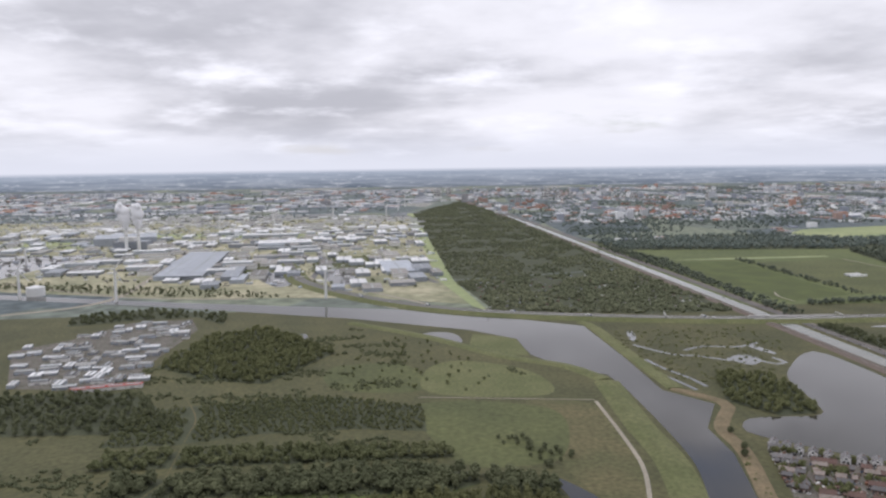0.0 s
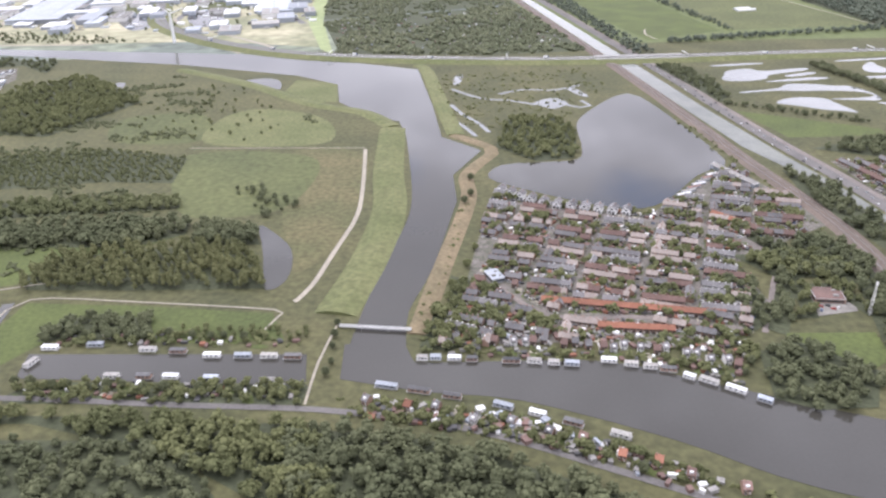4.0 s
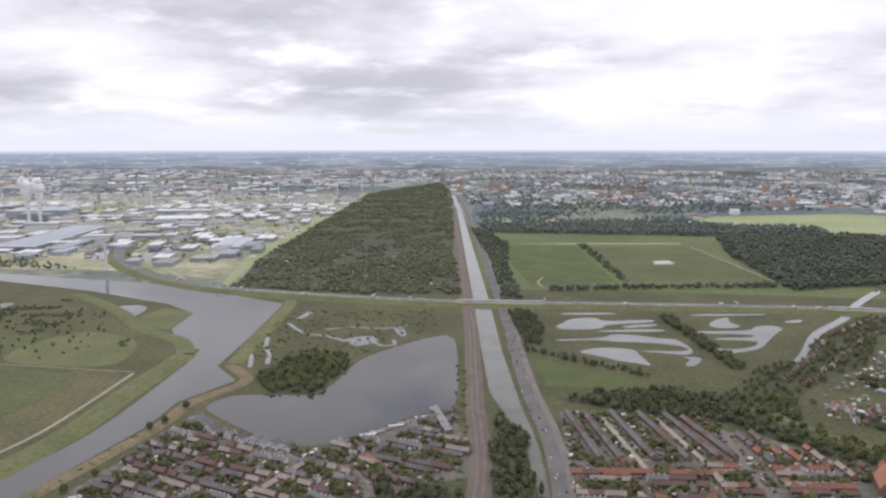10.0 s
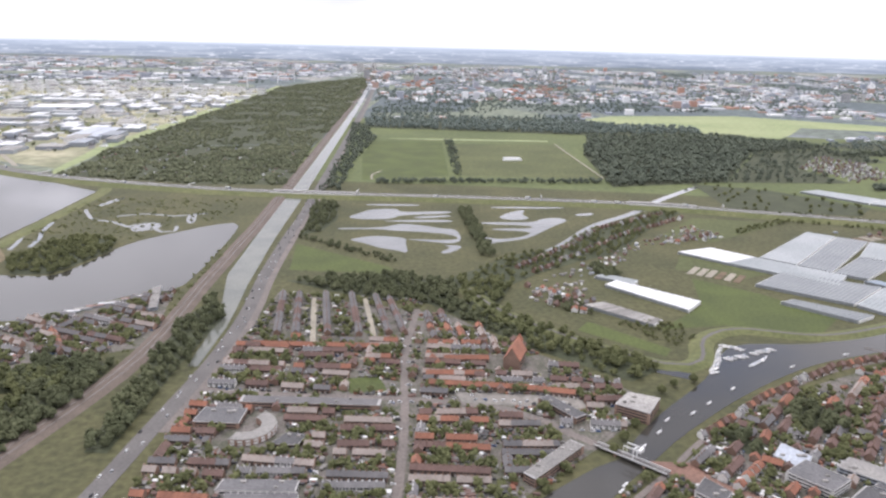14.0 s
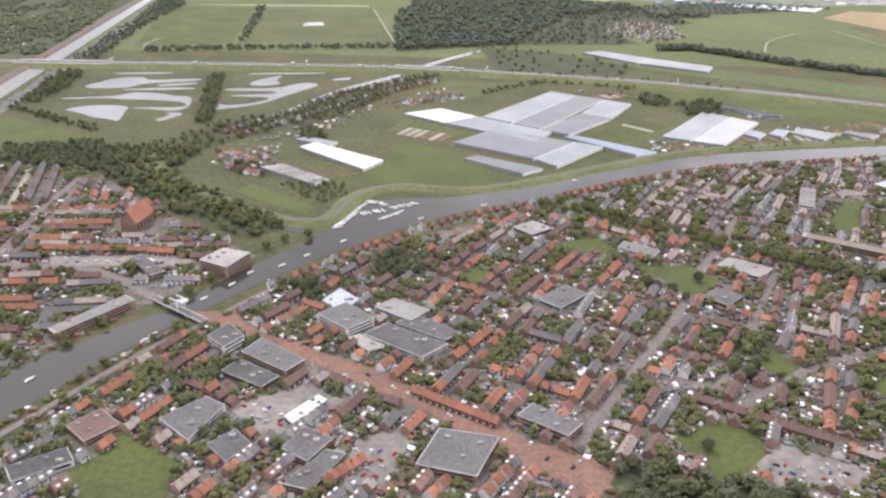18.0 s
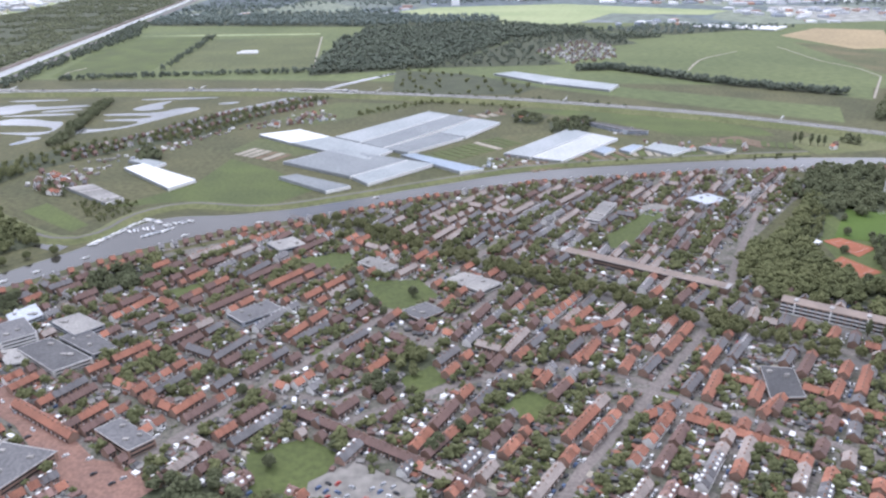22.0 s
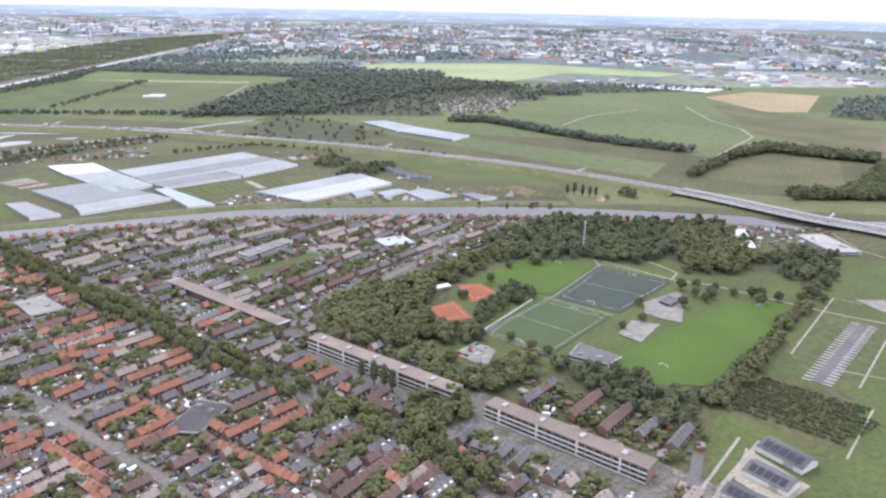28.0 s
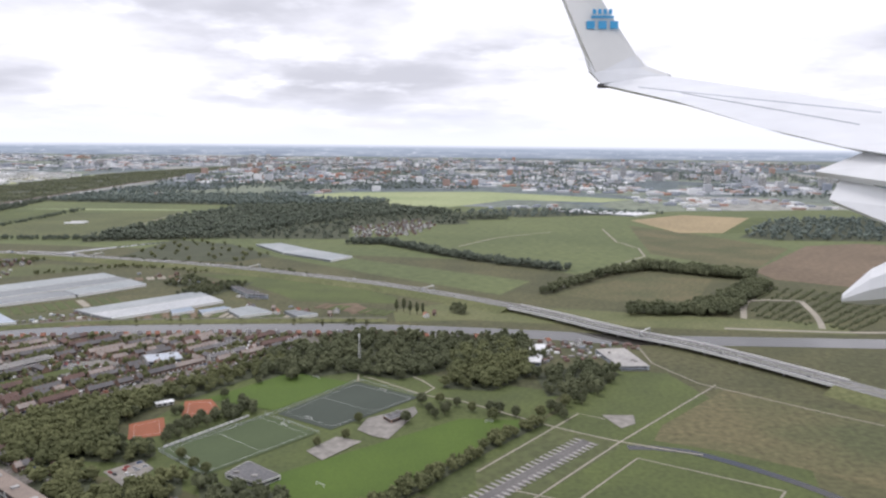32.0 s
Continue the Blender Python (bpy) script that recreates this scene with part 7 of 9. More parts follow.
# ---- farm ----
def gabled_barn(x0, y0, x1, y1, d, e, r, label):
    """A barn along one line: pale walls, two dark roof slopes, solar panels and a wide door."""
    ln, a = math.hypot(x1 - x0, y1 - y0), math.atan2(y1 - y0, x1 - x0)
    b = d / 2
    me = Mesh()
    me.hexa([(0, -b, 0), (0, b, 0), (0, b, e), (0, 0, r), (0, -b, e)], [(ln, -b, 0), (ln, b, 0), (ln, b, e), (ln, 0, r), (ln, -b, e)])
    ob = me.done("barn", [M["render"]])
    rf = Mesh()
    rf.gable(0, -b, ln, b, e, r, .25, .15)
    part("roof", rf, "felt", ob)
    slope = (r - e) / b
    for i in range(5):
        p0, p1 = ln * (.08 + .17 * i), ln * (.22 + .17 * i)
        q = [(p0, -b * .85), (p1, -b * .85), (p1, -b * .2), (p0, -b * .2)]
        so = Mesh()
        so.hexa([(x, y, e + (y + b) * slope + .2) for x, y in q], [(x, y, e + (y + b) * slope + .28) for x, y in q])
        part("solar_panel", so, "solar", ob)
    do = Mesh()
    do.box(ln * .6, -b - .06, 0, ln * .8, -b, e * .85)
    part("door", do, "concrete", ob)
    ob.matrix_world = pose(x0, y0, .2, 0, 0, math.degrees(a))
    return tagged(ob, label, "barn", "barns of the park farm")


gabled_barn(628, 204, 637, 192, 8.5, 1.9, 3.6, "white-walled farm barn with dark solar roof")
gabled_barn(619, 191, 628, 181, 8.0, 1.8, 3.4, "pale farm barn with a dark gabled roof")
gabled_barn(609, 180, 618, 171, 7.0, 1.6, 3.0, "smaller pale farm barn on the sandy yard")
land("yard_farm_barns", [(613, 186), (622, 203), (634, 184), (622, 174)], "path", "sandy yard between the barns", "yard", 0.2)
street("path_farm_track", [(601, 170), (609, 183), (628, 207)], 1.8, "path", "pale concrete farm track", .21)


def lake_house():
    """White house with its gable to the lake: walls, grey roof, chimney, gable and ground floor windows."""
    me = Mesh()
    w, d, e, r = 2.3, 2.9, 2.9, 4.6
    me.hexa([(-w, -d, 0), (w, -d, 0), (w, -d, e), (0, -d, r), (-w, -d, e)], [(-w, d, 0), (w, d, 0), (w, d, e), (0, d, r), (-w, d, e)])
    ob = me.done("lake_house", [M["white"]])
    for s in (-1, 1):
        rf = Mesh()
        q = [(0, r), (s * (w + .3), e - .25), (s * (w + .3), e - .05), (0, r + .22)]
        q = q if s < 0 else q[::-1]
        rf.hexa([(u, -d - .2, v) for u, v in q], [(u, d + .2, v) for u, v in q])
        part("roof_slope", rf, "tile_g", ob)
    ch = Mesh()
    ch.box(.5, .6, r - .9, .95, 1.1, r + .5)
    part("chimney", ch, "brick", ob)
    for y0, y1 in ((-d - .05, -d), (d, d + .05)):
        for x0, z0, x1, z1 in ((-1.7, .4, -.3, 1.45), (.4, .05, 1.5, 1.5), (-.6, 2.3, .6, 3.2)):
            wn = Mesh()
            wn.box(x0, y0, z0, x1, y1, z1)
            part("window", wn, "glassd", ob)
    return tagged(ob, "white gabled house on the lake shore", "house", "houses on the lake shore")


first_lake_house = lake_house()
for i, (x, y) in enumerate(LAKE_HOUSES):
    m = pose(x, y, .2, 0, 0, -30 + 3 * (i % 3))
    if i:
        copy_thing(first_lake_house, m)
    else:
        first_lake_house.matrix_world = m

# ---- flats ----
def flats(x0, y0, x1, y1, depth, h, storeys, bays_n, label):
    """A long block of flats: body, roof, and on every storey windows and balconies."""
    ln, a = math.hypot(x1 - x0, y1 - y0), math.atan2(y1 - y0, x1 - x0)
    body = Mesh()
    body.box(0, 0, 0, ln, depth, h)
    ob = body.done("apartment_block", [M["brick"]])
    rf = Mesh()
    rf.box(-.2, -.2, h, ln + .2, depth + .2, h + .3)
    part("roof", rf, "gravelroof", ob)
    ob.matrix_world = pose(x0, y0, 0, 0, 0, math.degrees(a))
    bw, sh = ln / bays_n, h / storeys
    pane, bal, hut = Mesh(), Mesh(), Mesh()
    pane.box(bw * .12, -.06, sh * .25, bw * .88, .02, sh * .85)
    bal.box(bw * .05, -.55, sh * .08, bw * .95, -.06, sh * .14)
    bal.box(bw * .05, -.55, sh * .14, bw * .95, -.48, sh * .42)
    first = {}
    for s in range(storeys):
        for i in range(bays_n):
            for nm, me, key in (("window", pane, "glassd"), ("balcony", bal, "white")):
                if nm not in first:
                    first[nm] = part(nm, me, key, ob)
                    o = first[nm]
                else:
                    o = new(nm, first[nm].data)
                    o.parent = ob
                o.location = (i * bw, 0, s * sh)
    for i in range(2, bays_n, 5):
        c = Mesh()
        c.box(i * bw - .35, -.3, 0, i * bw + .35, .05, h + .25)
        part("stair_tower", c, "render", ob)
        c = Mesh()
        c.box(i * bw - .8, depth * .3, h + .3, i * bw + .8, depth * .7, h + .9)
        part("roof_box", c, "concrete", ob)
    return tagged(ob, label, "flats", "flats along the street")


flats(473, 260.5, 530, 222, 6.2, 4.8, 3, 26, "long flats with white balconies behind dark poplars")
flats(541, 215, 587, 182, 6.2, 4.8, 3, 20, "long flats with white balconies and brown gravel roof")


# ---- river things ----
BR = random.Random(23)


def houseboat(x, y, a, kind, ln):
    hull = Mesh()
    w = 1.15
    hull.hexa([(-ln, -w, -.1), (ln, -w, -.1), (ln, w, -.1), (-ln, w, -.1)], [(-ln * 1.03, -w * 1.1, .35), (ln * 1.03, -w * 1.1, .35), (ln * 1.03, w * 1.1, .35), (-ln * 1.03, w * 1.1, .35)])
    ob = hull.done("houseboat", [M["concrete"]])
    cab = Mesh()
    cab.box(-ln * .92, -w * .9, .35, ln * .92, w * .9, 1.55)
    part("cabin", cab, ("render", "brick", "white", "clad")[kind % 4], ob)
    rf = Mesh()
    if kind % 3 == 1:
        rf.gable(-ln * .92, -w * .9, ln * .92, w * .9, 1.55, 2.1, .1, .08)
    else:
        rf.box(-ln * .96, -w * .98, 1.55, ln * .96, w * .98, 1.68)
    part("roof", rf, ("palefelt", "felt", "whiteroof", "clad")[kind % 4], ob)
    for i in (-.6, -.1, .45):
        wn = Mesh()
        wn.box(i * ln, -w * .9 - .05, .8, i * ln + ln * .25, -w * .9 + .02, 1.3)
        part("window", wn, "glassd", ob)
    ob.matrix_world = pose(x, y, 0.14, 0, 0, math.degrees(a))
    return tagged(ob, ("pale houseboat with a grey flat roof", "brick-coloured houseboat with a dark roof", "white houseboat with a white roof", "grey clad houseboat with a metal roof")[kind % 4], "houseboat", "houseboats on the river")


for i, (x, y) in enumerate(((-477, 262), (-460, 263), (-438, 258), (-426, 256), (-412, 252), (-400, 251), (-390, 250), (-381, 249))):
    houseboat(x, y, -.08, i + 2, 3.4)
for i, (x, y) in enumerate(((-446, 241), (-434, 240), (-424, 239), (-409, 237), (-388, 234))):
    houseboat(x, y, -.1, i, 3.0)
houseboat(-480, 252, 1.2, 0, 3.2)
BOATS_N = ((-332, 243, 2.2), (-327, 243, 2.2), (-320, 242, 2.6), (-313.5, 241, 2.2), (-299, 239, 3.4), (-290.5, 238, 2.8), (-283.5, 236.5, 2.2), (-277, 235.5, 2.8), (-263, 236.5, 3.0), (-255.5, 233.5, 2.6), (-249, 231.5, 2.6), (-243, 229.5, 3.0), (-237, 224.5, 2.2), (-231, 221.5, 3.4), (-223.5, 216, 3.6), (-216, 209.5, 2.6))
for i, (x, y, ln) in enumerate(BOATS_N):
    houseboat(x, y + 1.4, -.1 if i < 5 else -.2 if i < 12 else -.65, (0, 3, 2, 5, 1, 4, 0, 3, 2, 0, 4, 1, 6, 0, 2, 7)[i], ln)
BOATS_S = ((-345, 228, 4.2), (-333.5, 224.5, 4.2), (-322, 220.5, 3.4), (-305, 214, 3.6), (-294, 209, 3.0), (-283, 203.5, 3.4), (-269, 196.5, 3.4))
for i, (x, y, ln) in enumerate(BOATS_S):
    houseboat(x, y, -.28 if i < 3 else -.46, (3, 5, 1, 3, 2, 5, 4)[i], ln)


def boat(x, y, a, ln, kind):
    hull = Mesh()
    hull.hexa([(-ln, -.3 * ln * .7, 0), (ln * .5, -.3 * ln * .7, 0), (ln * 1.1, 0, .1), (ln * .5, .3 * ln * .7, 0), (-ln, .3 * ln * .7, 0)],
              [(-ln, -.4 * ln * .7, .4), (ln * .5, -.4 * ln * .7, .42), (ln * 1.25, 0, .55), (ln * .5, .4 * ln * .7, .42), (-ln, .4 * ln * .7, .4)])
    ob = hull.done("boat", [M["white"]])
    cab = Mesh()
    cab.hexa([(-ln * .6, -.25 * ln * .7, .4), (ln * .35, -.25 * ln * .7, .4), (ln * .35, .25 * ln * .7, .4), (-ln * .6, .25 * ln * .7, .4)], [(-ln * .5, -.2 * ln * .7, .8), (ln * .1, -.2 * ln * .7, .8), (ln * .1, .2 * ln * .7, .8), (-ln * .5, .2 * ln * .7, .8)])
    part("cabin", cab, "white" if kind else "clad", ob)
    sc = Mesh()
    sc.box(ln * .12, -.2 * ln * .7, .5, ln * .2, .2 * ln * .7, .78)
    part("windscreen", sc, "glassd", ob)
    ob.matrix_world = pose(x, y, 0.15, 0, 0, math.degrees(a))
    return tagged(ob, "white motor boat moored on the water", "boat", "boats in the marina")


for a, b, n, turn in (((176, 376), (162, 342), 12, 0.5), ((174, 360), (186, 366), 6, -1), ((183, 353), (196, 364), 6, 1.0), ((190, 368), (203, 376), 6, -.6), ((177, 380), (188, 373), 5, .2)):
    for i in range(n):
        x, y = lerp2(a, b, (i + .5) / n)
        boat(x + BR.uniform(-.5, .5), y + BR.uniform(-.5, .5), turn + BR.uniform(-.2, .2), BR.uniform(1.6, 2.8), BR.randrange(2))
for x, y, a in ((121, 282, .9), (127, 293, .9), (97, 238, .9), (99, 242, .9), (140, 300, .8), (150, 310, .8), (205, 354, .6), (240, 372, .4), (112, 270, .9), (66, 214, 1), (166, 326, .8), (300, 412, .4)):
    boat(x, y, a, 1.7, 1)
for i in range(9):
    x, y = lerp2((-196, 391), (-160, 430), i / 8)
    me = Mesh()
    me.box(-4.5, -1.0, 0.1, 4.5, 1.0, 1.0)
    ob = me.done("boat_house", [M["clad"]])
    rf = Mesh()
    rf.gable(-4.5, -1.0, 4.5, 1.0, 1.0, 1.5, .1, .08)
    part("roof", rf, ("palefelt", "tile_b", "whiteroof")[i % 3], ob)
    ob.matrix_world = pose(x + 4, y - 5, 0.12, 0, 0, 20)
    tagged(ob, "low boat house on the lake shore", "boat house", "boat houses on the lake")


def footbridge():
    ln = math.hypot(27, 5)
    deck = Mesh()
    deck.box(-1, -.7, 1.0, ln + 1, .7, 1.2)
    ob = deck.done("footbridge", [M["concrete"]])
    for s in (-.7, .62):
        r = Mesh()
        r.box(-1, s, 1.2, ln + 1, s + .08, 1.7)
        part("railing", r, "white", ob)
    for t in (.3, .7):
        p_ = Mesh()
        p_.box(ln * t - .2, -.6, -.2, ln * t + .2, .6, 1.0)
        part("pier", p_, "concrete", ob)
    ob.matrix_world = pose(-364, 269, 0, 0, 0, -10)
    return tagged(ob, "pale footbridge across the river mouth", "bridge")


footbridge()


def drawbridge():
    ln = math.hypot(19, 16)
    deck = Mesh()
    deck.box(-3, -1.6, 1.1, ln + 3, 1.6, 1.4)
    ob = deck.done("drawbridge", [M["asphalt"]])
    for s in (-1.6, 1.5):
        r = Mesh()
        r.box(-3, s, 1.4, ln + 3, s + .1, 1.9)
        part("railing", r, "white", ob)
    for s in (-1.7, 1.5):
        c = Mesh()
        c.box(ln * .55, s, 1.4, ln * .55 + .35, s + .3, 6.0)
        part("portal_post", c, "white", ob)
        c = Mesh()
        c.box(ln * .55 - 4.2, s, 6.0, ln * .55 + 3.0, s + .3, 6.4)
        part("balance_beam", c, "white", ob)
        c = Mesh()
        c.box(ln * .55 - 4.1, s + .08, 1.4, ln * .55 - 3.95, s + .22, 6.0)
        part("hanger", c, "white", ob)
    c = Mesh()
    c.box(ln * .55 + 1.8, -1.7, 5.4, ln * .55 + 3.0, 1.8, 6.5)
    part("counterweight", c, "white", ob)
    c = Mesh()
    c.box(ln * .55, -1.7, 5.9, ln * .55 + .35, 1.8, 6.3)
    part("portal_beam", c, "white", ob)
    for t in (.25, .75):
        p_ = Mesh()
        p_.box(ln * t - .5, -1.6, -.2, ln * t + .5, 1.6, 1.1)
        part("pier", p_, "brick", ob)
    ob.matrix_world = pose(95, 267, 0, 0, 0, math.degrees(math.atan2(-15, 18)))
    return tagged(ob, "white balanced drawbridge over the village river", "bridge")


drawbridge()


def church():
    nave = Mesh()
    nave.box(-8, -4, 0, 8, 4, 5.5)
    ob = nave.done("church", [M["brick"]])
    rf = Mesh()
    rf.gable(-8, -4, 8, 4, 5.5, 11.5, .3, .25)
    part("nave_roof", rf, "tile_o", ob)
    for s in (-8, 7.7):
        g = Mesh()
        g.hexa([(s, -4, 5.5), (s, 4, 5.5), (s, 0, 11.4)], [(s + .3, -4, 5.5), (s + .3, 4, 5.5), (s + .3, 0, 11.4)])
        part("gable", g, "brick", ob)
    t = Mesh()
    t.box(8, -1.8, 0, 11.5, 1.8, 9)
    part("tower", t, "brick", ob)
    c = Mesh()
    c.hexa([(7.8, -2, 9), (11.7, -2, 9), (11.7, 2, 9), (7.8, 2, 9)], [(9.6, -.1, 12.5), (9.8, -.1, 12.5), (9.8, .1, 12.5), (9.6, .1, 12.5)])
    part("spire", c, "tile_o", ob)
    for i in range(5):
        for s in (-4.06, 4.0):
            w = Mesh()
            w.box(-6.6 + i * 2.8, s, 1.2, -5.6 + i * 2.8, s + .06, 4.2)
            part("window", w, "glassd", ob)
    ob.matrix_world = pose(65, 346, .1, 0, 0, 75)
    return tagged(ob, "brick church with a large orange tiled roof", "church")


church()


# ---- motorway structures ----
def viaduct(line, z, w, name, label, spacing):
    deck = Mesh()
    o = [offset(line, w), offset(line, -w)]
    for i in range(len(line) - 1):
        q = [o[0][i], o[1][i], o[1][i + 1], o[0][i + 1]]
        deck.hexa([(*p, z - .8) for p in q], [(*p, z) for p in q])
    ob = deck.weld().done(name, [M["concrete"]])
    for d in (w, -w):
        r = offset(line, d)
        me, inner, outer = Mesh(), offset(r, .1), offset(r, -.1)
        loops = [[(*inner[i], z - .9), (*inner[i], z + .55), (*outer[i], z + .55), (*outer[i], z - .9)] for i in range(len(r))]
        for a, b in zip(loops, loops[1:]):
            for k in range(4):
                me.face([a[k], a[(k + 1) % 4], b[(k + 1) % 4], b[k]])
        me.face(loops[0][::-1])
        me.face(loops[-1])
        part("parapet", me.weld(), "render", ob)
    for i in range(1, len(line) - 1, spacing):
        for d in (-w * .6, w * .6):
            x, y = offset(line, d)[i]
            c = Mesh()
            c.tube(x, y, 0, z - .7, .55, .55, 8)
            part("column", c, "concrete", ob)
    return tagged(ob, label, "bridge")


viaduct(HWYL[i0:i1 + 1], 3.0, 7.4, "viaduct", "concrete motorway viaduct over the river", 2)
CANAL_SPAN = [q for q in HWYL if -165 < q[0] < -68 and 700 < q[1] < 780]
viaduct(CANAL_SPAN, 3.05, 7.8, "motorway_bridge", "concrete motorway bridge over canal and railway", 3)
viaduct([q for q in HWYL if 195 < q[0] < 275 and 700 < q[1]], 3.05, 7.8, "motorway_bridge", "concrete motorway bridge over a village road", 3)


def gantry(i):
    (x0, y0), (x1, y1) = HWYL[i], HWYL[i + 1]
    a = math.atan2(y1 - y0, x1 - x0)
    me = Mesh()
    me.box(-.15, -7.2, 0, .15, -6.9, 3.4)
    ob = me.done("sign_gantry", [M["clad"]])
    for s, e, nm in ((6.9, 7.2, "post"),):
        p_ = Mesh()
        p_.box(-.15, s, 0, .15, e, 3.4)
        part(nm, p_, "clad", ob)
    b = Mesh()
    b.box(-.2, -7.2, 3.1, .2, 7.2, 3.6)
    part("beam", b, "white", ob)
    ob.matrix_world = pose(x0, y0, 3.05, 0, 0, math.degrees(a))
    return tagged(ob, "steel sign gantry over the motorway", "gantry", "gantries of the motorway")


for i in range(30, len(HWYL) - 30, 14):
    gantry(i)
CAR_COLOURS = {"silver": (0.45, 0.46, 0.47), "black": (0.03, 0.03, 0.035), "white": (0.75, 0.75, 0.74), "red": (0.40, 0.05, 0.04), "blue": (0.08, 0.13, 0.25)}
for k, c in CAR_COLOURS.items():
    M["car_" + k] = mat("car_paint_" + k, c, tuple(v * .92 for v in c), rough=0.3, dirt=0.04)
CAR_MADE = {}


def car(x, y, z, a, colour):
    m = pose(x, y, z, 0, 0, math.degrees(a))
    if colour in CAR_MADE:
        return copy_thing(CAR_MADE[colour], m)
    s = U
    me = Mesh()
    me.hexa([(-2.15 * s, -.85 * s, .02 * s), (2.15 * s, -.85 * s, .02 * s), (2.15 * s, .85 * s, .02 * s), (-2.15 * s, .85 * s, .02 * s)], [(-2.1 * s, -.8 * s, .95 * s), (2.0 * s, -.8 * s, .85 * s), (2.0 * s, .8 * s, .85 * s), (-2.1 * s, .8 * s, .95 * s)])
    ob = me.done("car", [M["car_" + colour]])
    g = Mesh()
    g.hexa([(-1.9 * s, -.75 * s, .93 * s), (1.0 * s, -.75 * s, .9 * s), (1.0 * s, .75 * s, .9 * s), (-1.9 * s, .75 * s, .93 * s)], [(-1.4 * s, -.62 * s, 1.42 * s), (.3 * s, -.62 * s, 1.42 * s), (.3 * s, .62 * s, 1.42 * s), (-1.4 * s, .62 * s, 1.42 * s)])
    part("window_band", g, "glassd", ob)
    r = Mesh()
    r.box(-1.38 * s, -.6 * s, 1.42 * s, .28 * s, .6 * s, 1.48 * s)
    r.done("roof", [M["car_" + colour]], ob)
    ob.matrix_world = m
    CAR_MADE[colour] = ob
    return tagged(ob, {"silver": "silver-grey car parked in the street", "black": "black car with dark windows", "white": "white car with dark windows", "red": "dark red car parked in the street", "blue": "dark blue car parked in the street"}[colour], "car", "cars in the streets")


CRNG = random.Random(31)
spots = [(x, y, .22, a) for x, y, a in sorted(CARS, key=lambda c: c[1]) if clear(x, y, -1) and y > 140]
CRNG.shuffle(spots)
for x, y, z, a in spots[:140]:
    car(x, y, z, a, CRNG.choice(("silver", "black", "white", "silver", "red", "blue")))
for q in LOTS:
    for x, y in scatter(shrink(q, .8), 3.6, CRNG)[:16]:
        if not any(inside(x, y, b) for b in [shrink(s[0], 1.1) for s in FLAT_ROOFS]):
            car(x, y, .26, CRNG.choice((0.9, 2.5)), CRNG.choice(("silver", "black", "white", "silver", "red", "blue")))
more = Mesh()
for x, y, z, a in spots[140:]:
    c, d, k = math.cos(a) * U, math.sin(a) * U, CRNG.randrange(5)
    for lx0, lx1, lx2, lx3, w0, w1, z0, z1, m in ((-2.15, 2.15, -2.1, 2.0, .85, .8, .02, .9, k), (-1.9, 1.0, -1.4, .3, .75, .62, .88, 1.42, 5)):
        ring = [[(x + u * c - v * d, y + u * d + v * c, z + h * U) for u, v in ((p, -w), (q, -w), (q, w), (p, w))] for p, q, w, h in ((lx0, lx1, w0, z0), (lx2, lx3, w1, z1))]
        more.hexa(ring[0], ring[1], m, k)
tagged(more.done("parked_cars", [M["car_silver"], M["car_black"], M["car_white"], M["car_white"], M["car_blue"], M["glassd"]]), "parked cars along the terraced streets", "cars", kind="stuff")
for x, y in scatter(shrink(PLAZA, .9), 8, CRNG)[:18]:
    if inside(x, y, PLAZA):
        car(x, y, .27, CRNG.choice((-.8, .8, 2.3)), CRNG.choice(("silver", "black", "white", "white")))
for x, y in along(offset(ROAD[2:9], 1.6), 16, 3, CRNG) + along(offset(ROAD[2:9], -1.6), 19, 3, CRNG):
    car(x, y, .22, 1.6, CRNG.choice(("silver", "black", "white")))


def truck(x, y, z, a):
    me = Mesh()
    me.box(-4.2 * U, -1.25 * U, 1.0 * U, 4.2 * U, 1.25 * U, 4.0 * U)
    ob = me.done("truck", [M["white"]])
    c = Mesh()
    c.box(4.5 * U, -1.2 * U, .6 * U, 6.5 * U, 1.2 * U, 3.4 * U)
    part("cab", c, "car_blue", ob)
    ch = Mesh()
    ch.box(-4.1 * U, -1.0 * U, .1, 6.3 * U, 1.0 * U, .55)
    part("chassis", ch, "felt", ob)
    for px in (-3, -2, 5.4):
        w = Mesh()
        w.box((px - .5) * U, -1.2 * U, 0, (px + .5) * U, 1.2 * U, 1.0 * U)
        part("axle", w, "felt", ob)
    ob.matrix_world = pose(x, y, z, 0, 0, math.degrees(a))
    return tagged(ob, "white box truck on the motorway", "truck")


for i, d in ((26, 3.4), (44, -3.0), (52, 3.4), (60, 3.2), (66, -3.2), (75, 3.2), (92, -3.2), (99, 3.2), (104, -3.2), (106, -3.4), (111, 3.0)):
    if i + 1 < len(HWYL):
        (x0, y0), (x1, y1) = HWYL[i], HWYL[i + 1]
        x, y = offset(HWYL, d)[i]
        truck(x, y, 3.08, math.atan2(y1 - y0, x1 - x0))
for i in range(20, len(HWYL) - 25, 4):
    x, y = offset(HWYL, CRNG.choice((-4.8, -2.6, 2.6, 4.8)))[i]
    (x0, y0), (x1, y1) = HWYL[i], HWYL[i + 1]
    car(x, y, 3.08, math.atan2(y1 - y0, x1 - x0), CRNG.choice(("silver", "black", "white")))


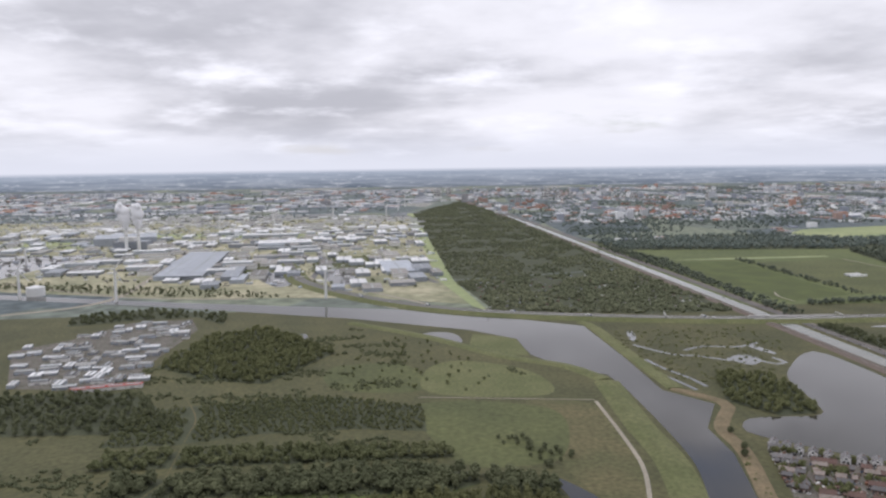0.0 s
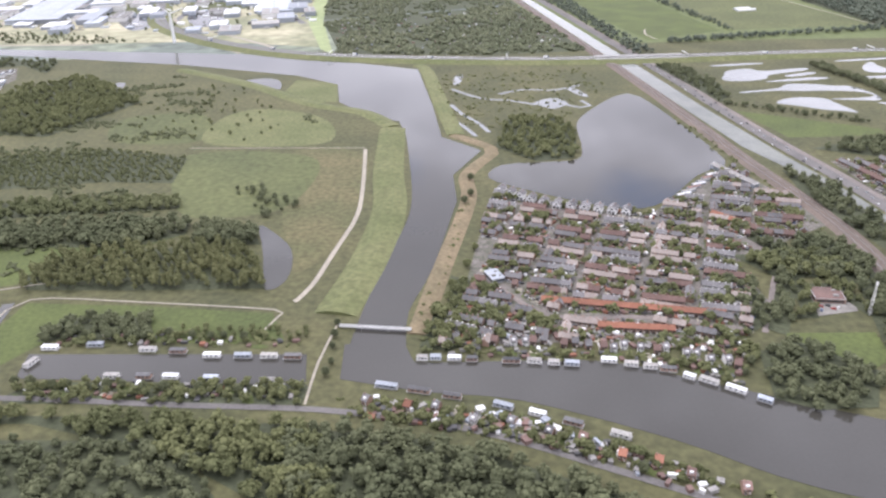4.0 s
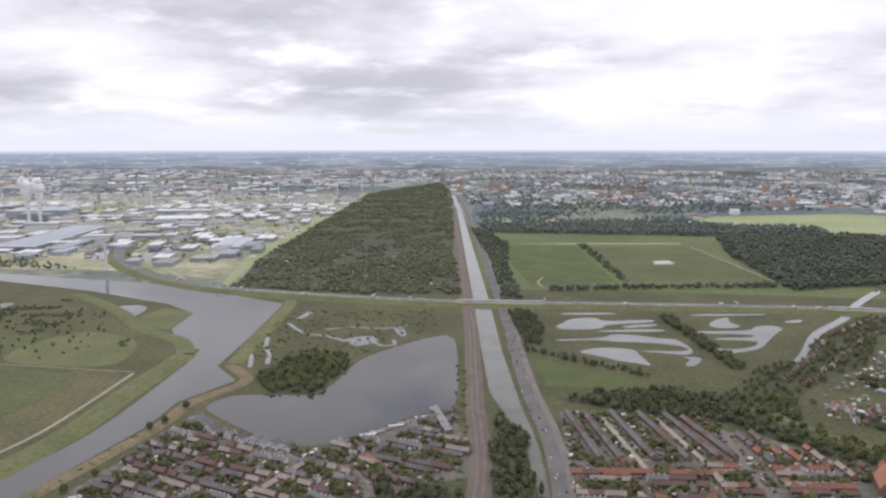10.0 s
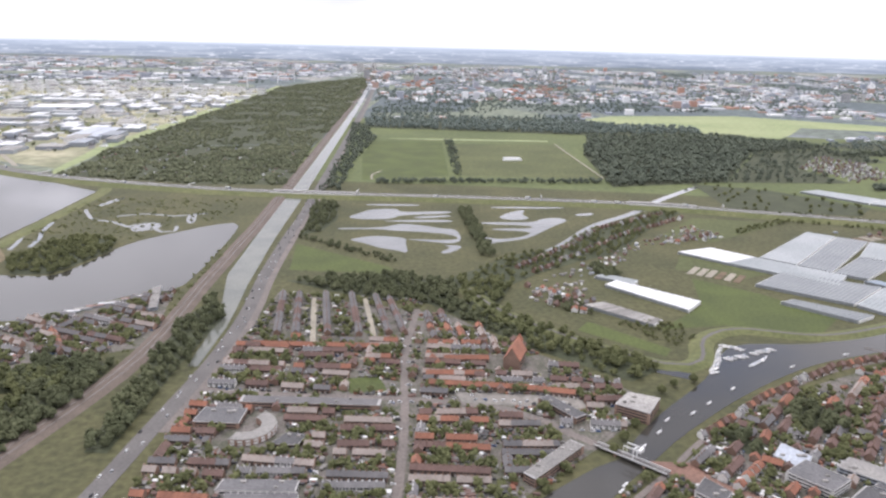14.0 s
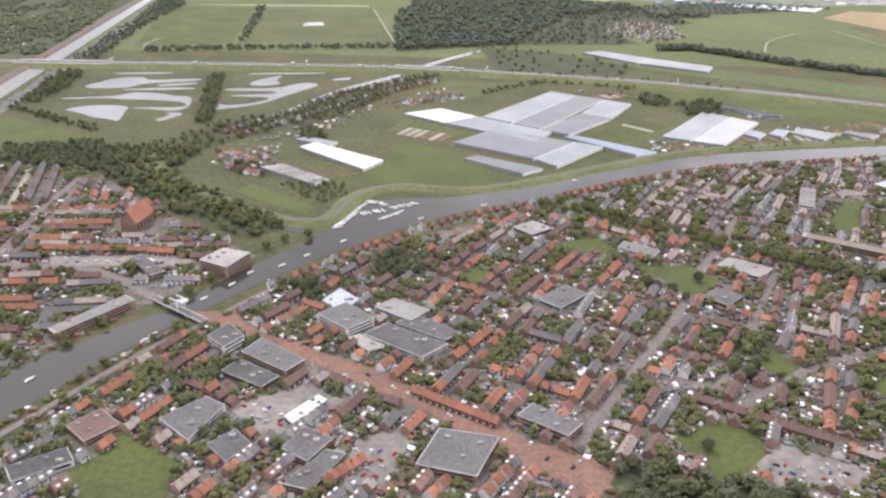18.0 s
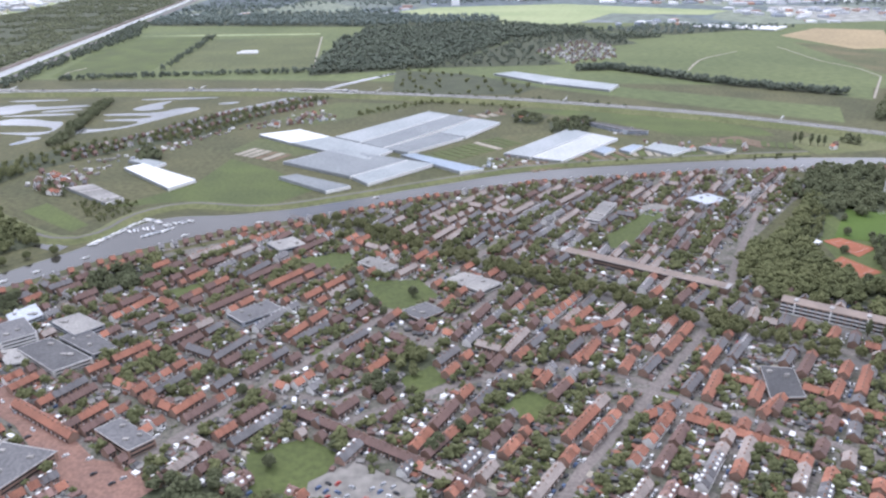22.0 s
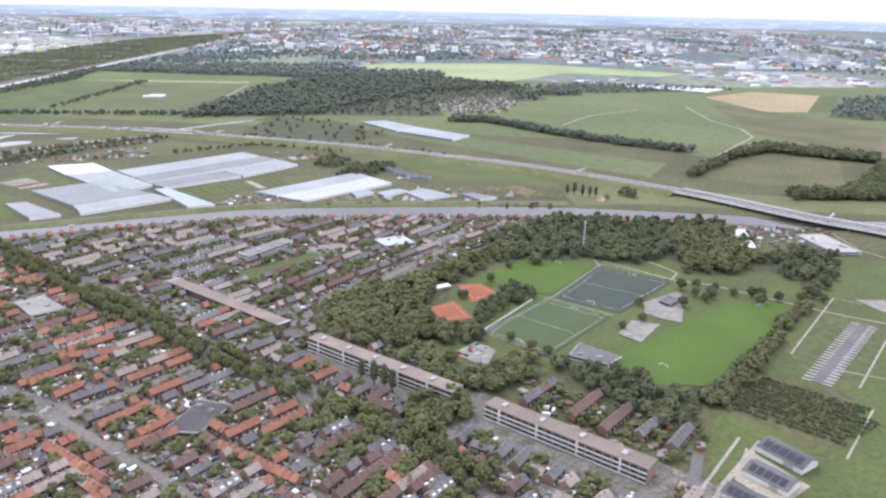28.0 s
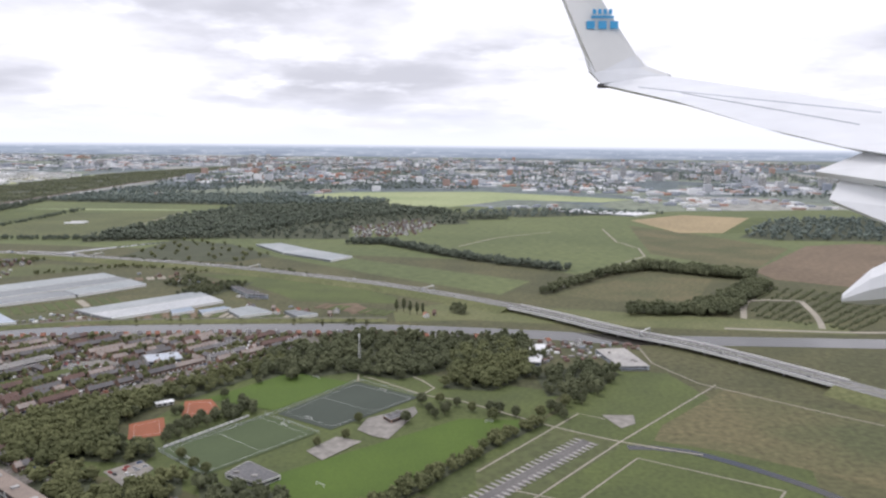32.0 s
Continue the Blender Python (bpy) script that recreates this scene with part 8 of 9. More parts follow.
def mast(x, y, h):
    me = Mesh()
    for a in (0, 2.094, 4.189):
        cx, cy = math.cos(a), math.sin(a)
        me.hexa([(cx * .7 + u, cy * .7 + v, 0) for u, v in ((-.08, -.08), (.08, -.08), (.08, .08), (-.08, .08))], [(cx * .25 + u, cy * .25 + v, h) for u, v in ((-.06, -.06), (.06, -.06), (.06, .06), (-.06, .06))])
    ob = me.done("radio_mast", [M["white"]])
    for i in range(8):
        t = (i + .5) / 8
        r = .7 - .45 * t
        b = Mesh()
        b.tube(0, 0, h * t, h * t + .15, r, r, 3)
        part("brace_ring", b, "concrete", ob)
    d = Mesh()
    d.tube(0, 0, h - 1.5, h, .45, .45, 8)
    part("antenna", d, "white", ob)
    ob.matrix_world = pose(x, y, .05)
    return tagged(ob, "slender white lattice radio mast", "mast")


mast(598, 402, 16)
mast(-151, 263, 15)


# ---- industry ----
IR = random.Random(41)


def hall(x, y, a, lx, ly, h, roof, wall, label):
    me = Mesh()
    me.box(-lx, -ly, 0, lx, ly, h)
    ob = me.done("industrial_hall", [M[wall]])
    rf = Mesh()
    rf.box(-lx * 1.01, -ly * 1.01, h, lx * 1.01, ly * 1.01, h + .35)
    part("roof", rf, roof, ob)
    sk = Mesh()
    sk.gable(-lx * .85, -1.0, lx * .85, 1.0, h + .35, h + .9, .02, .06)
    part("ridge_skylight", sk, "glassroof", ob)
    d = Mesh()
    d.box(-lx * .4, -ly - .06, 0, lx * .1, -ly, h * .7)
    part("loading_door", d, "concrete", ob)
    ob.matrix_world = pose(x, y, .06, 0, 0, a)
    return tagged(ob, label, "industrial hall", "halls of the industrial estate")


ESTATE = [(-470, 1060), (-535, 2250), (-900, 2450), (-1500, 2300), (-1500, 1250), (-1050, 1090), (-800, 1000), (-620, 960), (-520, 960)]
DOCK = [(-1109, 1101), (-1100, 1250), (-1080, 1405), (-1180, 1380), (-1500, 1480), (-1700, 1300), (-1300, 1150)]
flat("water_dock", DOCK, 0.12, M["water"], "grey harbour dock", "dock")
flat("water_estate_pond_1", blob([(-645, 1139), (-613, 1150), (-582, 1049), (-599, 1003), (-631, 1060)], 8), .12, M["water"], "grey estate pond", "pond")
flat("water_estate_pond_2", blob([(-737, 1100), (-704, 1129), (-666, 1032), (-686, 997)], 8), .12, M["water"], "grey estate pond", "pond")
for i, q in enumerate(([(-860, 1100), (-700, 1120), (-690, 1200), (-900, 1230)], [(-1100, 1700), (-700, 1650), (-690, 1760), (-1200, 1800)], [(-660, 1130), (-560, 1160), (-560, 1330), (-680, 1300)], [(-1350, 1500), (-1150, 1500), (-1150, 1640), (-1380, 1640)])):
    flat("verge_estate_%d" % (i + 1), q, .11, M["pale" if i % 2 else "meadow"], "grassy plot on the industrial estate", "verge")
for k, q in enumerate(([(-645, 1010), (-660, 1250), (-700, 1530), (-780, 2720)], [(-470, 1010), (-560, 1180), (-760, 1290), (-1200, 1330)], [(-500, 1500), (-900, 1560), (-1500, 1540)], [(-520, 1950), (-900, 1980), (-1500, 1990)])):
    street("road_estate_%d" % (k + 1), q, 9, "motorway", "grey asphalt estate road", .2 + k * .01)
ROOFS = (("whiteroof", "clad", "white-roofed industrial hall with skylights"), ("palefelt", "clad", "grey-roofed industrial hall with skylights"), ("clad", "clad", "blue-grey industrial hall with skylights"), ("palefelt", "render", "white warehouse with a pale roof"), ("felt", "clad", "dark-roofed industrial hall with ridge skylight"))
sites = []
for x, y in scatter(ESTATE, 50, IR, .16):
    if inside(x, y, shrink(DOCK, 1.15)) or (abs(x + 625) < 45 and 980 < y < 1110) or (abs(x + 710) < 55 and 960 < y < 1050) or IR.random() < .18 or noise.noise(Vector((x * .006, y * .004, 1))) < -.28:
        continue
    # white roofs favoured before y 1950: their colour stands in for sunlight there
    sites.append((x, y, 98 + IR.choice((0, 0, 0, 90)) + IR.uniform(-1.5, 1.5), IR.uniform(13, 30), IR.uniform(7, 14), IR.uniform(3.2, 6.5), IR.choice((0, 0, 0, 0, 1, 2, 3, 3) if y < 1950 else (0, 1, 2, 4))))
sites.sort(key=lambda s: s[1])
for x, y, a, lx, ly, h, k in sites[:205]:
    hall(x, y, a, lx, ly, h, *ROOFS[k])
rest = Mesh()
for x, y, a, lx, ly, h, k in sites[205:]:
    c, s = math.cos(radians(a)), math.sin(radians(a))
    q = [(x + u * c - v * s, y + u * s + v * c) for u, v in ((-lx, -ly), (lx, -ly), (lx, ly), (-lx, ly))]
    rest.hexa([(*p, .05) for p in q], [(*p, h) for p in q], 0, k % 3)
tagged(rest.done("distant_halls", [M["whiteroof"], M["palefelt"], M["felt"]]), "pale roofs of distant industrial halls", "halls", kind="stuff")
for i, q in enumerate(([(-1700, 2480), (-900, 2560), (-900, 2640), (-1700, 2600)], [(-2300, 2900), (-700, 2950), (-720, 3080), (-2300, 3060)], [(-2600, 3500), (-900, 3550), (-900, 3700), (-2600, 3720)], [(-560, 3050), (-250, 3320), (-250, 3380), (-600, 3120)])):
    flat("water_harbour_%d" % (i + 1), q, .12, M["water"], "grey-blue harbour basin", "harbour")
clutter = Mesh()
for x, y in scatter([(-455, 1000), (-535, 2300), (-1500, 2600), (-2400, 2900), (-2400, 1200), (-1000, 1080), (-560, 950)], 30, IR, .5):
    w, d, h = IR.uniform(1, 5), IR.uniform(1, 4), IR.uniform(.8, 3)
    clutter.box(x - w, y - d, .1, x + w, y + d, h, IR.choice((0, 1, 2, 3, 0)))
tagged(clutter.done("yard_clutter", [M["white"], M["clad"], M["felt"], M["concrete"]]), "containers, sheds and vehicles on the yards", "yard clutter", kind="stuff")
wood("estate_trees", [p for p in scatter([(-455, 960), (-545, 2300), (-1500, 2600), (-1600, 1200), (-800, 960)], 30, IR) if IR.random() < .5], 4.5, M["leafdk"], "scattered dark trees between the halls", "trees", FAR_SHAPES, IR)
wood("estate_wood", scatter([(-640, 905), (-700, 950), (-900, 1010), (-1300, 1110), (-1300, 1080), (-800, 925)], 9, IR), 4, M["leafdk"], "dark tree belt along the river bank", "trees", FAR_SHAPES, IR)


# yards and workshops beside the river
YARDS = [(-850, 660), (-815, 705), (-790, 775), (-731, 790), (-709, 738), (-709, 668), (-709, 593), (-695, 552), (-729, 540), (-790, 545)]
land("yard_workshops", YARDS, "town", "pale ground of the riverside yards", "yard", 0.2)
for x, y in IR.sample(scatter(YARDS, 12.5, IR, .35), 85):
    hall(x, y, IR.choice((10, 100, 12)) + IR.uniform(-6, 6), IR.uniform(4, 8), IR.uniform(2.2, 4.4), IR.uniform(1.8, 3.0), *IR.choice((("whiteroof", "clad", "white-roofed riverside workshop with ridge skylight"), ("palefelt", "clad", "grey-roofed riverside workshop with ridge skylight"), ("felt", "render", "dark-roofed white workshop beside the river"))))
for i in range(4):
    x, y = lerp2((-733, 536), (-697, 546), i / 3)
    hall(x, y, 14, 6, 3.4, 2.4, "red", "render", "long red-roofed workshop at the yards")
tank = Mesh()
tank.tube(0, 0, 0, 11, 11, 11, 28)
tank_ob = tank.done("storage_tank", [M["white"]])
lid = Mesh()
lid.tube(0, 0, 11, 13, 11, 2, 28)
part("roof", lid, "whiteroof", tank_ob)
tank_ob.matrix_world = pose(-981, 955, .05)
tagged(tank_ob, "large white storage tank in the harbour", "tank")
for x, y, a, lx, ly, h in ((-845, 1215, 98, 150, 20, 6), (-880, 1215, 98, 150, 14, 6), (-770, 1110, 98, 60, 12, 6), (-775, 1525, 10, 52, 30, 7), (-840, 1690, 10, 60, 20, 7), (-530, 1150, 100, 60, 24, 5), (-1120, 1590, 20, 60, 50, 16)):
    hall(x, y, a, lx, ly, h, "clad" if h != 7 else "whiteroof", "clad", "very large grey distribution hall with skylights" if h != 7 else "very large white distribution hall with skylights")


def power_station(x, y):
    me = Mesh()
    me.box(-40, -14, 0, 25, 14, 16)
    ob = me.done("power_station", [M["clad"]])
    for i, (a, b, c, d, h) in enumerate(((-40, 14, -10, 30, 10), (25, -10, 45, 12, 9), (-30, -8, 0, 8, 24))):
        w = Mesh()
        w.box(a, b, 0, c, d, h)
        part("turbine_hall", w, "render" if i else "clad", ob)
    for dx in (-10, 14):
        s = Mesh()
        s.tube(dx, -22, 0, 46, 3.4, 2.6, 14)
        st = part("chimney_stack", s, "white", ob, "tall pale concrete chimney stack")
        for z in (28, 40):
            b = Mesh()
            b.tube(dx, -22, z, z + 1.5, 3.35 - z * .0148, 3.3 - z * .0148, 14)
            part("band", b, "concrete", st)
    ob.matrix_world = pose(x, y, .05)
    tagged(ob, "pale power station with two tall chimney stacks", "power station")
    puffs = []
    r = random.Random(3)
    for dx in (-10, 14):
        for i in range(34):
            t = i / 34
            px, pz = x + dx + (dx * .35 - 8) * t * t + r.uniform(-6, 6) * t, 46 + 44 * t + r.uniform(-3, 3)
            puffs.append((px, y - 22 + r.uniform(-4, 4) * t, pz, 2.8 + 7.0 * math.sin(math.pi * min(1, t * .9 + .08)) * r.uniform(.7, 1.15)))
    st = Mesh()
    for px, py, pz, rad in puffs:
        bm = bmesh.new()
        bmesh.ops.create_icosphere(bm, subdivisions=2, radius=rad)
        s0 = len(st.v)
        for v in bm.verts:
            v.index = v.index
            k = 1 + .22 * noise.noise(Vector((px, py, pz)) + v.co * .9)
            st.v.append((px + v.co.x * k, py + v.co.y * k, pz + v.co.z * k))
        bm.verts.index_update()
        for f in bm.faces:
            st.f.append(tuple(s0 + v.index for v in f.verts))
            st.m.append(0)
        bm.free()
    tagged(st.done("steam_plume", [M["steam"]], None, True), "white billowing steam above the chimney stacks", "steam", kind="stuff")


power_station(-1058, 1482)


def turbine(x, y, h, a, spin):
    me = Mesh()
    me.tube(0, 0, 0, h, 1.9, 1.2, 12)
    ob = me.done("wind_turbine", [M["white"]])
    n = Mesh()
    n.box(-.7, -1.4, h - .3, .7, 2.2, h + 1.1)
    part("nacelle", n, "white", ob)
    hb = Mesh()
    hb.tube(0, -2.0, h - .2, h + 1.0, .6, .6, 8)
    hub = part("hub", hb, "white", ob)
    for i in range(3):
        g = radians(spin + 120 * i)
        c, s = math.cos(g), math.sin(g)
        L = h * .52
        b = Mesh()
        ring0 = [(-.55, 0), (.55, 0)]
        q = []
        for t, w in ((.03, .45), (.2, .75), (1, .12)):
            q.append([(c * L * t - s * u, -2.1 + v, h + .4 + s * L * t + c * u) for u, v in ((-w, -.12), (w, -.12), (w, .12), (-w, .12))])
        b.hexa(q[0], q[1])
        b.hexa(q[1], q[2])
        part("blade", b, "white", hub)
    ob.matrix_world = pose(x, y, .05, 0, 0, a)
    return tagged(ob, "white three-bladed wind turbine standing still", "wind turbine", "wind turbines of the harbour")


for x, y, h, s in ((-606, 905, 32, 20), (-988, 930, 36, 70), (-857, 901, 40, 55), (-1000, 1856, 36, 50), (-885, 1945, 36, 10), (-760, 2153, 34, 85), (-618, 2292, 36, 40), (-595, 2575, 38, 100), (-577, 2745, 40, 15), (-443, 3100, 44, 60), (-1150, 1250, 27, 35)):
    turbine(x, y, h, 20, s)

# ---- the distant town ----
FR = random.Random(53)


def far_mix():
    k = bpy.data.materials.new("hazed_far_roofs")
    k.use_nodes = True
    n, l = k.node_tree.nodes, k.node_tree.links
    p, geo, ra = n["Principled BSDF"], n.new("ShaderNodeNewGeometry"), n.new("ShaderNodeValToRGB")
    p.inputs["Roughness"].default_value = .9
    ra.color_ramp.interpolation = "CONSTANT"
    # greys blued and roofs paled: distance haze painted into the roof colours
    stops = ((0, (.36, .38, .42)), (.2, (.56, .57, .59)), (.36, (.42, .30, .25)), (.46, (.32, .35, .40)), (.62, (.52, .53, .55)), (.76, (.48, .29, .22)), (.82, (.84, .84, .83)))
    while len(ra.color_ramp.elements) < len(stops):
        ra.color_ramp.elements.new(.5)
    for e, (at, c) in zip(ra.color_ramp.elements, stops):
        e.position, e.color = at, (*c, 1)
    l.new(geo.outputs["Random Per Island"], ra.inputs[0])
    l.new(ra.outputs[0], p.inputs["Base Color"])
    return k


M["fartown"] = far_mix()


def far_town(area, gap, size, label, tall=.045):
    me = Mesh()
    for x, y in scatter(area, gap, FR, .5):
        if noise.noise(Vector((x * .004, y * .002, 3))) < -.12 or inside(x, y, BRIGHT):
            continue
        w, d, h = FR.uniform(.5, 1.6) * size, FR.uniform(.5, 1.2) * size, FR.uniform(2.5, 5)
        if FR.random() < tall:
            w, d, h = size * .8, size * .8, FR.uniform(10, 22)
        me.box(x - w, y - d, 0, x + w, y + d, h)
    return tagged(me.done("distant_town", [M["fartown"]]), label, "town", kind="stuff")


far_town([(-160, 1900), (300, 1720), (700, 1800), (1100, 1720), (1700, 1900), (2200, 2500), (2300, 4400), (-500, 4400), (-300, 2600)], 42, 11, "hazy red and white roofs of the distant town")
far_town([(-100, 1500), (280, 1540), (320, 1720), (-130, 1880)], 30, 7, "red-roofed houses of the nearer suburb", 0)
far_town([(650, 1330), (960, 1320), (1300, 1420), (1300, 1620), (980, 1640), (820, 1440)], 34, 7, "sunlit village houses behind the fields", 0)
def old_town(area, gap):
    """Clustered orange-tiled houses with gables, far off."""
    me = Mesh()
    for x, y in scatter(area, gap, FR, .5):
        w, d, h = FR.uniform(5, 10), FR.uniform(4, 6), FR.uniform(3, 5)
        me.box(x - w, y - d, 0, x + w, y + d, h, 1)
        me.gable(x - w, y - d, x + w, y + d, h, h + 3, .3, .3, FR.choice((0, 0, 2, 3)))
    return tagged(me.done("distant_old_town", [M["tile_o"], M["brick"], M["tile_b"], M["tile_t"]]), "orange-roofed old quarter of the distant town", "town", kind="stuff")


old_town([(90, 2000), (280, 2070), (400, 2800), (190, 2780)], 66)
old_town([(-165, 2420), (-45, 2500), (-40, 3150), (-185, 3150)], 80)
far_town([(-3200, 2600), (-700, 2500), (-450, 3200), (-450, 4500), (-3200, 4500)], 62, 17, "distant harbour sheds and halls", .02)
far_town([(1500, 900), (2200, 1000), (2600, 2500), (2000, 2000)], 55, 9, "distant village houses")
far_w = [p for p in scatter([(-160, 1560), (300, 1750), (700, 1830), (1300, 1700), (1900, 1500), (2600, 2500), (2400, 4300), (-600, 4300), (-260, 2600)], 27, FR) if noise.noise(Vector((p[0] * .004, p[1] * .002, 7))) > -.1 + (.12 if p[1] > 3000 else 0) and not inside(*p, BRIGHT)]
far_w += [p for p in scatter([(-150, 1480), (270, 1560), (300, 1760), (640, 1840), (640, 2150), (-190, 2150)], 19, FR) if noise.noise(Vector((p[0] * .005, p[1] * .012, 11))) > .02 and not inside(*p, BRIGHT)]
wood("distant_trees", far_w, 7, M["leafhaze"], "dark trees among the distant houses", "trees", [crown_shape(60 + s, 6, .8, .6) for s in range(4)], FR)
wood("distant_trees", [p for p in scatter([(-3200, 2500), (-600, 2500), (-450, 4300), (-3200, 4300)], 75, FR) if FR.random() < .6], 8, M["leafhaze"], "dark trees of the far harbour", "trees", [crown_shape(70 + s, 6, .8, .6) for s in range(4)], FR)


def tower(x, y, w, d, h, key, label, name="tower_block"):
    me = Mesh()
    me.box(-w, -d, 0, w, d, h)
    ob = me.done(name, [M[key]])
    rf = Mesh()
    rf.box(-w * .4, -d * .4, h, w * .4, d * .4, h + 2)
    part("lift_house", rf, "concrete", ob)
    for i in range(int(h / 3)):
        b = Mesh()
        b.box(-w - .08, -d - .08, i * 3 + 1, w + .08, d + .08, i * 3 + 2.2)
        part("window_band", b, "glassd" if key == "render" else "clad", ob)
    ob.matrix_world = pose(x, y, 0, 0, 0, (x * 7 + y) % 60)
    return tagged(ob, label, "tower block", "towers of the distant town")


for x, y, w, h, key in ((-454, 3576, 13, 38, "render"), (-401, 3654, 11, 38, "render"), (34, 3360, 9, 35, "render"), (604, 2968, 9, 30, "render"), (-10, 3150, 10, 32, "render"), (40, 3120, 9, 30, "render"), (95, 3140, 9, 31, "render"), (-350, 3000, 12, 34, "concrete"),
                        (330, 3050, 8, 28, "render"), (-150, 2900, 10, 22, "concrete"), (720, 2700, 7, 26, "render"), (1180, 2350, 16, 26, "concrete"), (1240, 2380, 9, 24, "render"), (1300, 2250, 9, 24, "render"), (1360, 2300, 8, 22, "render"), (1420, 2150, 9, 26, "render"),
                        (1500, 2200, 8, 24, "render"), (1560, 2100, 9, 26, "concrete"), (1050, 2450, 8, 20, "render"), (930, 2500, 12, 18, "render"), (880, 2600, 8, 22, "render"), (1120, 2600, 9, 30, "concrete"), (1650, 2250, 9, 24, "render"), (1020, 2150, 18, 12, "concrete"), (-900, 3000, 20, 16, "concrete"), (-1300, 2700, 16, 18, "clad"), (-1100, 3400, 22, 14, "render")):
    tower(x, y, w, w * .6, h, key, "pale high-rise block of the distant town" if key == "render" else "grey high-rise block of the distant town")


# ---- nursery beds, orchard rows, allotment huts ----
NR = random.Random(67)
beds = Mesh()
for a, b, n, ln, key in (((395, 470), (470, 505), 14, 22, 0), ((330, 490), (395, 545), 12, 26, 1), ((545, 540), (600, 520), 10, 16, 0), ((200, 520), (232, 500), 6, 20, 2), ((470, 505), (545, 500), 14, 14, 1), ((330, 600), (400, 640), 9, 14, 2)):
    for i in range(n):
        x, y = lerp2(a, b, (i + .5) / n)
        dx, dy = (b[1] - a[1]), -(b[0] - a[0])
        h = math.hypot(dx, dy)
        dx, dy = -dx / h * ln / 2, -dy / h * ln / 2
        ox, oy = (b[0] - a[0]) / n * .35, (b[1] - a[1]) / n * .35
        q = [(x - dx - ox, y - dy - oy), (x - dx + ox, y - dy + oy), (x + dx + ox, y + dy + oy), (x + dx - ox, y + dy - oy)]
        if sum((c[0] * d[1] - d[0] * c[1]) for c, d in zip(q, q[1:] + q[:1])) < 0:
            q = q[::-1]
        beds.hexa([(*c, .1) for c in q], [(*c, .3) for c in q], NR.choice((key, key, (key + 1) % 3)))
tagged(beds.done("nursery_beds", [M["soil"], M["lush"], M["path"]]), "brown and green nursery beds in rows", "beds", kind="stuff")
bits = Mesh()
for area, gap in (([(190, 585), (260, 620), (240, 660), (150, 560), (90, 480), (130, 500)], 7), ([(330, 655), (400, 645), (470, 600), (500, 560), (560, 500), (480, 520), (470, 590), (400, 620)], 15), ([(355, 470), (395, 515), (425, 485), (400, 468)], 6), ([(86, 470), (126, 488), (110, 430), (80, 440)], 6.5),
                  ([(-409, 830), (-440, 1000), (-200, 1080), (-160, 800)], 16), ([(495, 1000), (555, 1100), (590, 1050), (565, 960), (515, 925)], 9), ([(690, 405), (760, 440), (755, 455), (690, 455)], 6), ([(-360, 225), (-300, 210), (-240, 175), (-250, 168), (-330, 210)], 5), ([(-325, 256), (-215, 238), (-212, 250), (-320, 270)], 5.5)):
    for x, y in scatter(area, gap, NR, .5):
        w, d, h, a = NR.uniform(.5, 1.7), NR.uniform(.5, 1.3), NR.uniform(.7, 1.7), NR.uniform(0, 3)
        if any(inside(x, y, g[0]) for g in GLASS):
            continue
        c, s = math.cos(a), math.sin(a)
        q = [(x + u * c - v * s, y + u * s + v * c) for u, v in ((-w, -d), (w, -d), (w, d), (-w, d))]
        bits.hexa([(*k, .1) for k in q], [(*k, h) for k in q], NR.choice((0, 1, 1, 2, 2, 3)))
tagged(bits.done("huts_and_sheds", [M["white"], M["palefelt"], M["tile_b"], M["clad"]]), "small huts and sheds of gardens and nurseries", "sheds", kind="stuff")
rows = []
for i in range(13):
    a, b = lerp2((838, 548), (900, 500), i / 12), lerp2((899, 652), (1000, 606), i / 12)
    rows += along([a, b], 3.2, .3, NR)
TRACKS = ([(842, 530), (866, 590), (905, 592)], [(905, 592), (895, 540), (884, 505)], [(866, 590), (880, 640)])
rows = [q for q in rows if all(math.hypot(q[0] - x, q[1] - y) > 4.5 for t in TRACKS for x, y in along(t, 3, 0, NR))]
wood("orchard_rows", rows, 2.6, M["leafdk"], "dark green orchard trees in rows", "orchard", BUSH_SHAPES, NR)
for k, q in enumerate(([(842, 530), (866, 590), (905, 592)], [(905, 592), (895, 540), (884, 505)], [(820, 500), (900, 497), (960, 505)], [(866, 590), (880, 640)])):
    street("path_orchard_%d" % (k + 1), q, 4.2, "path", "pale concrete orchard track", .2)


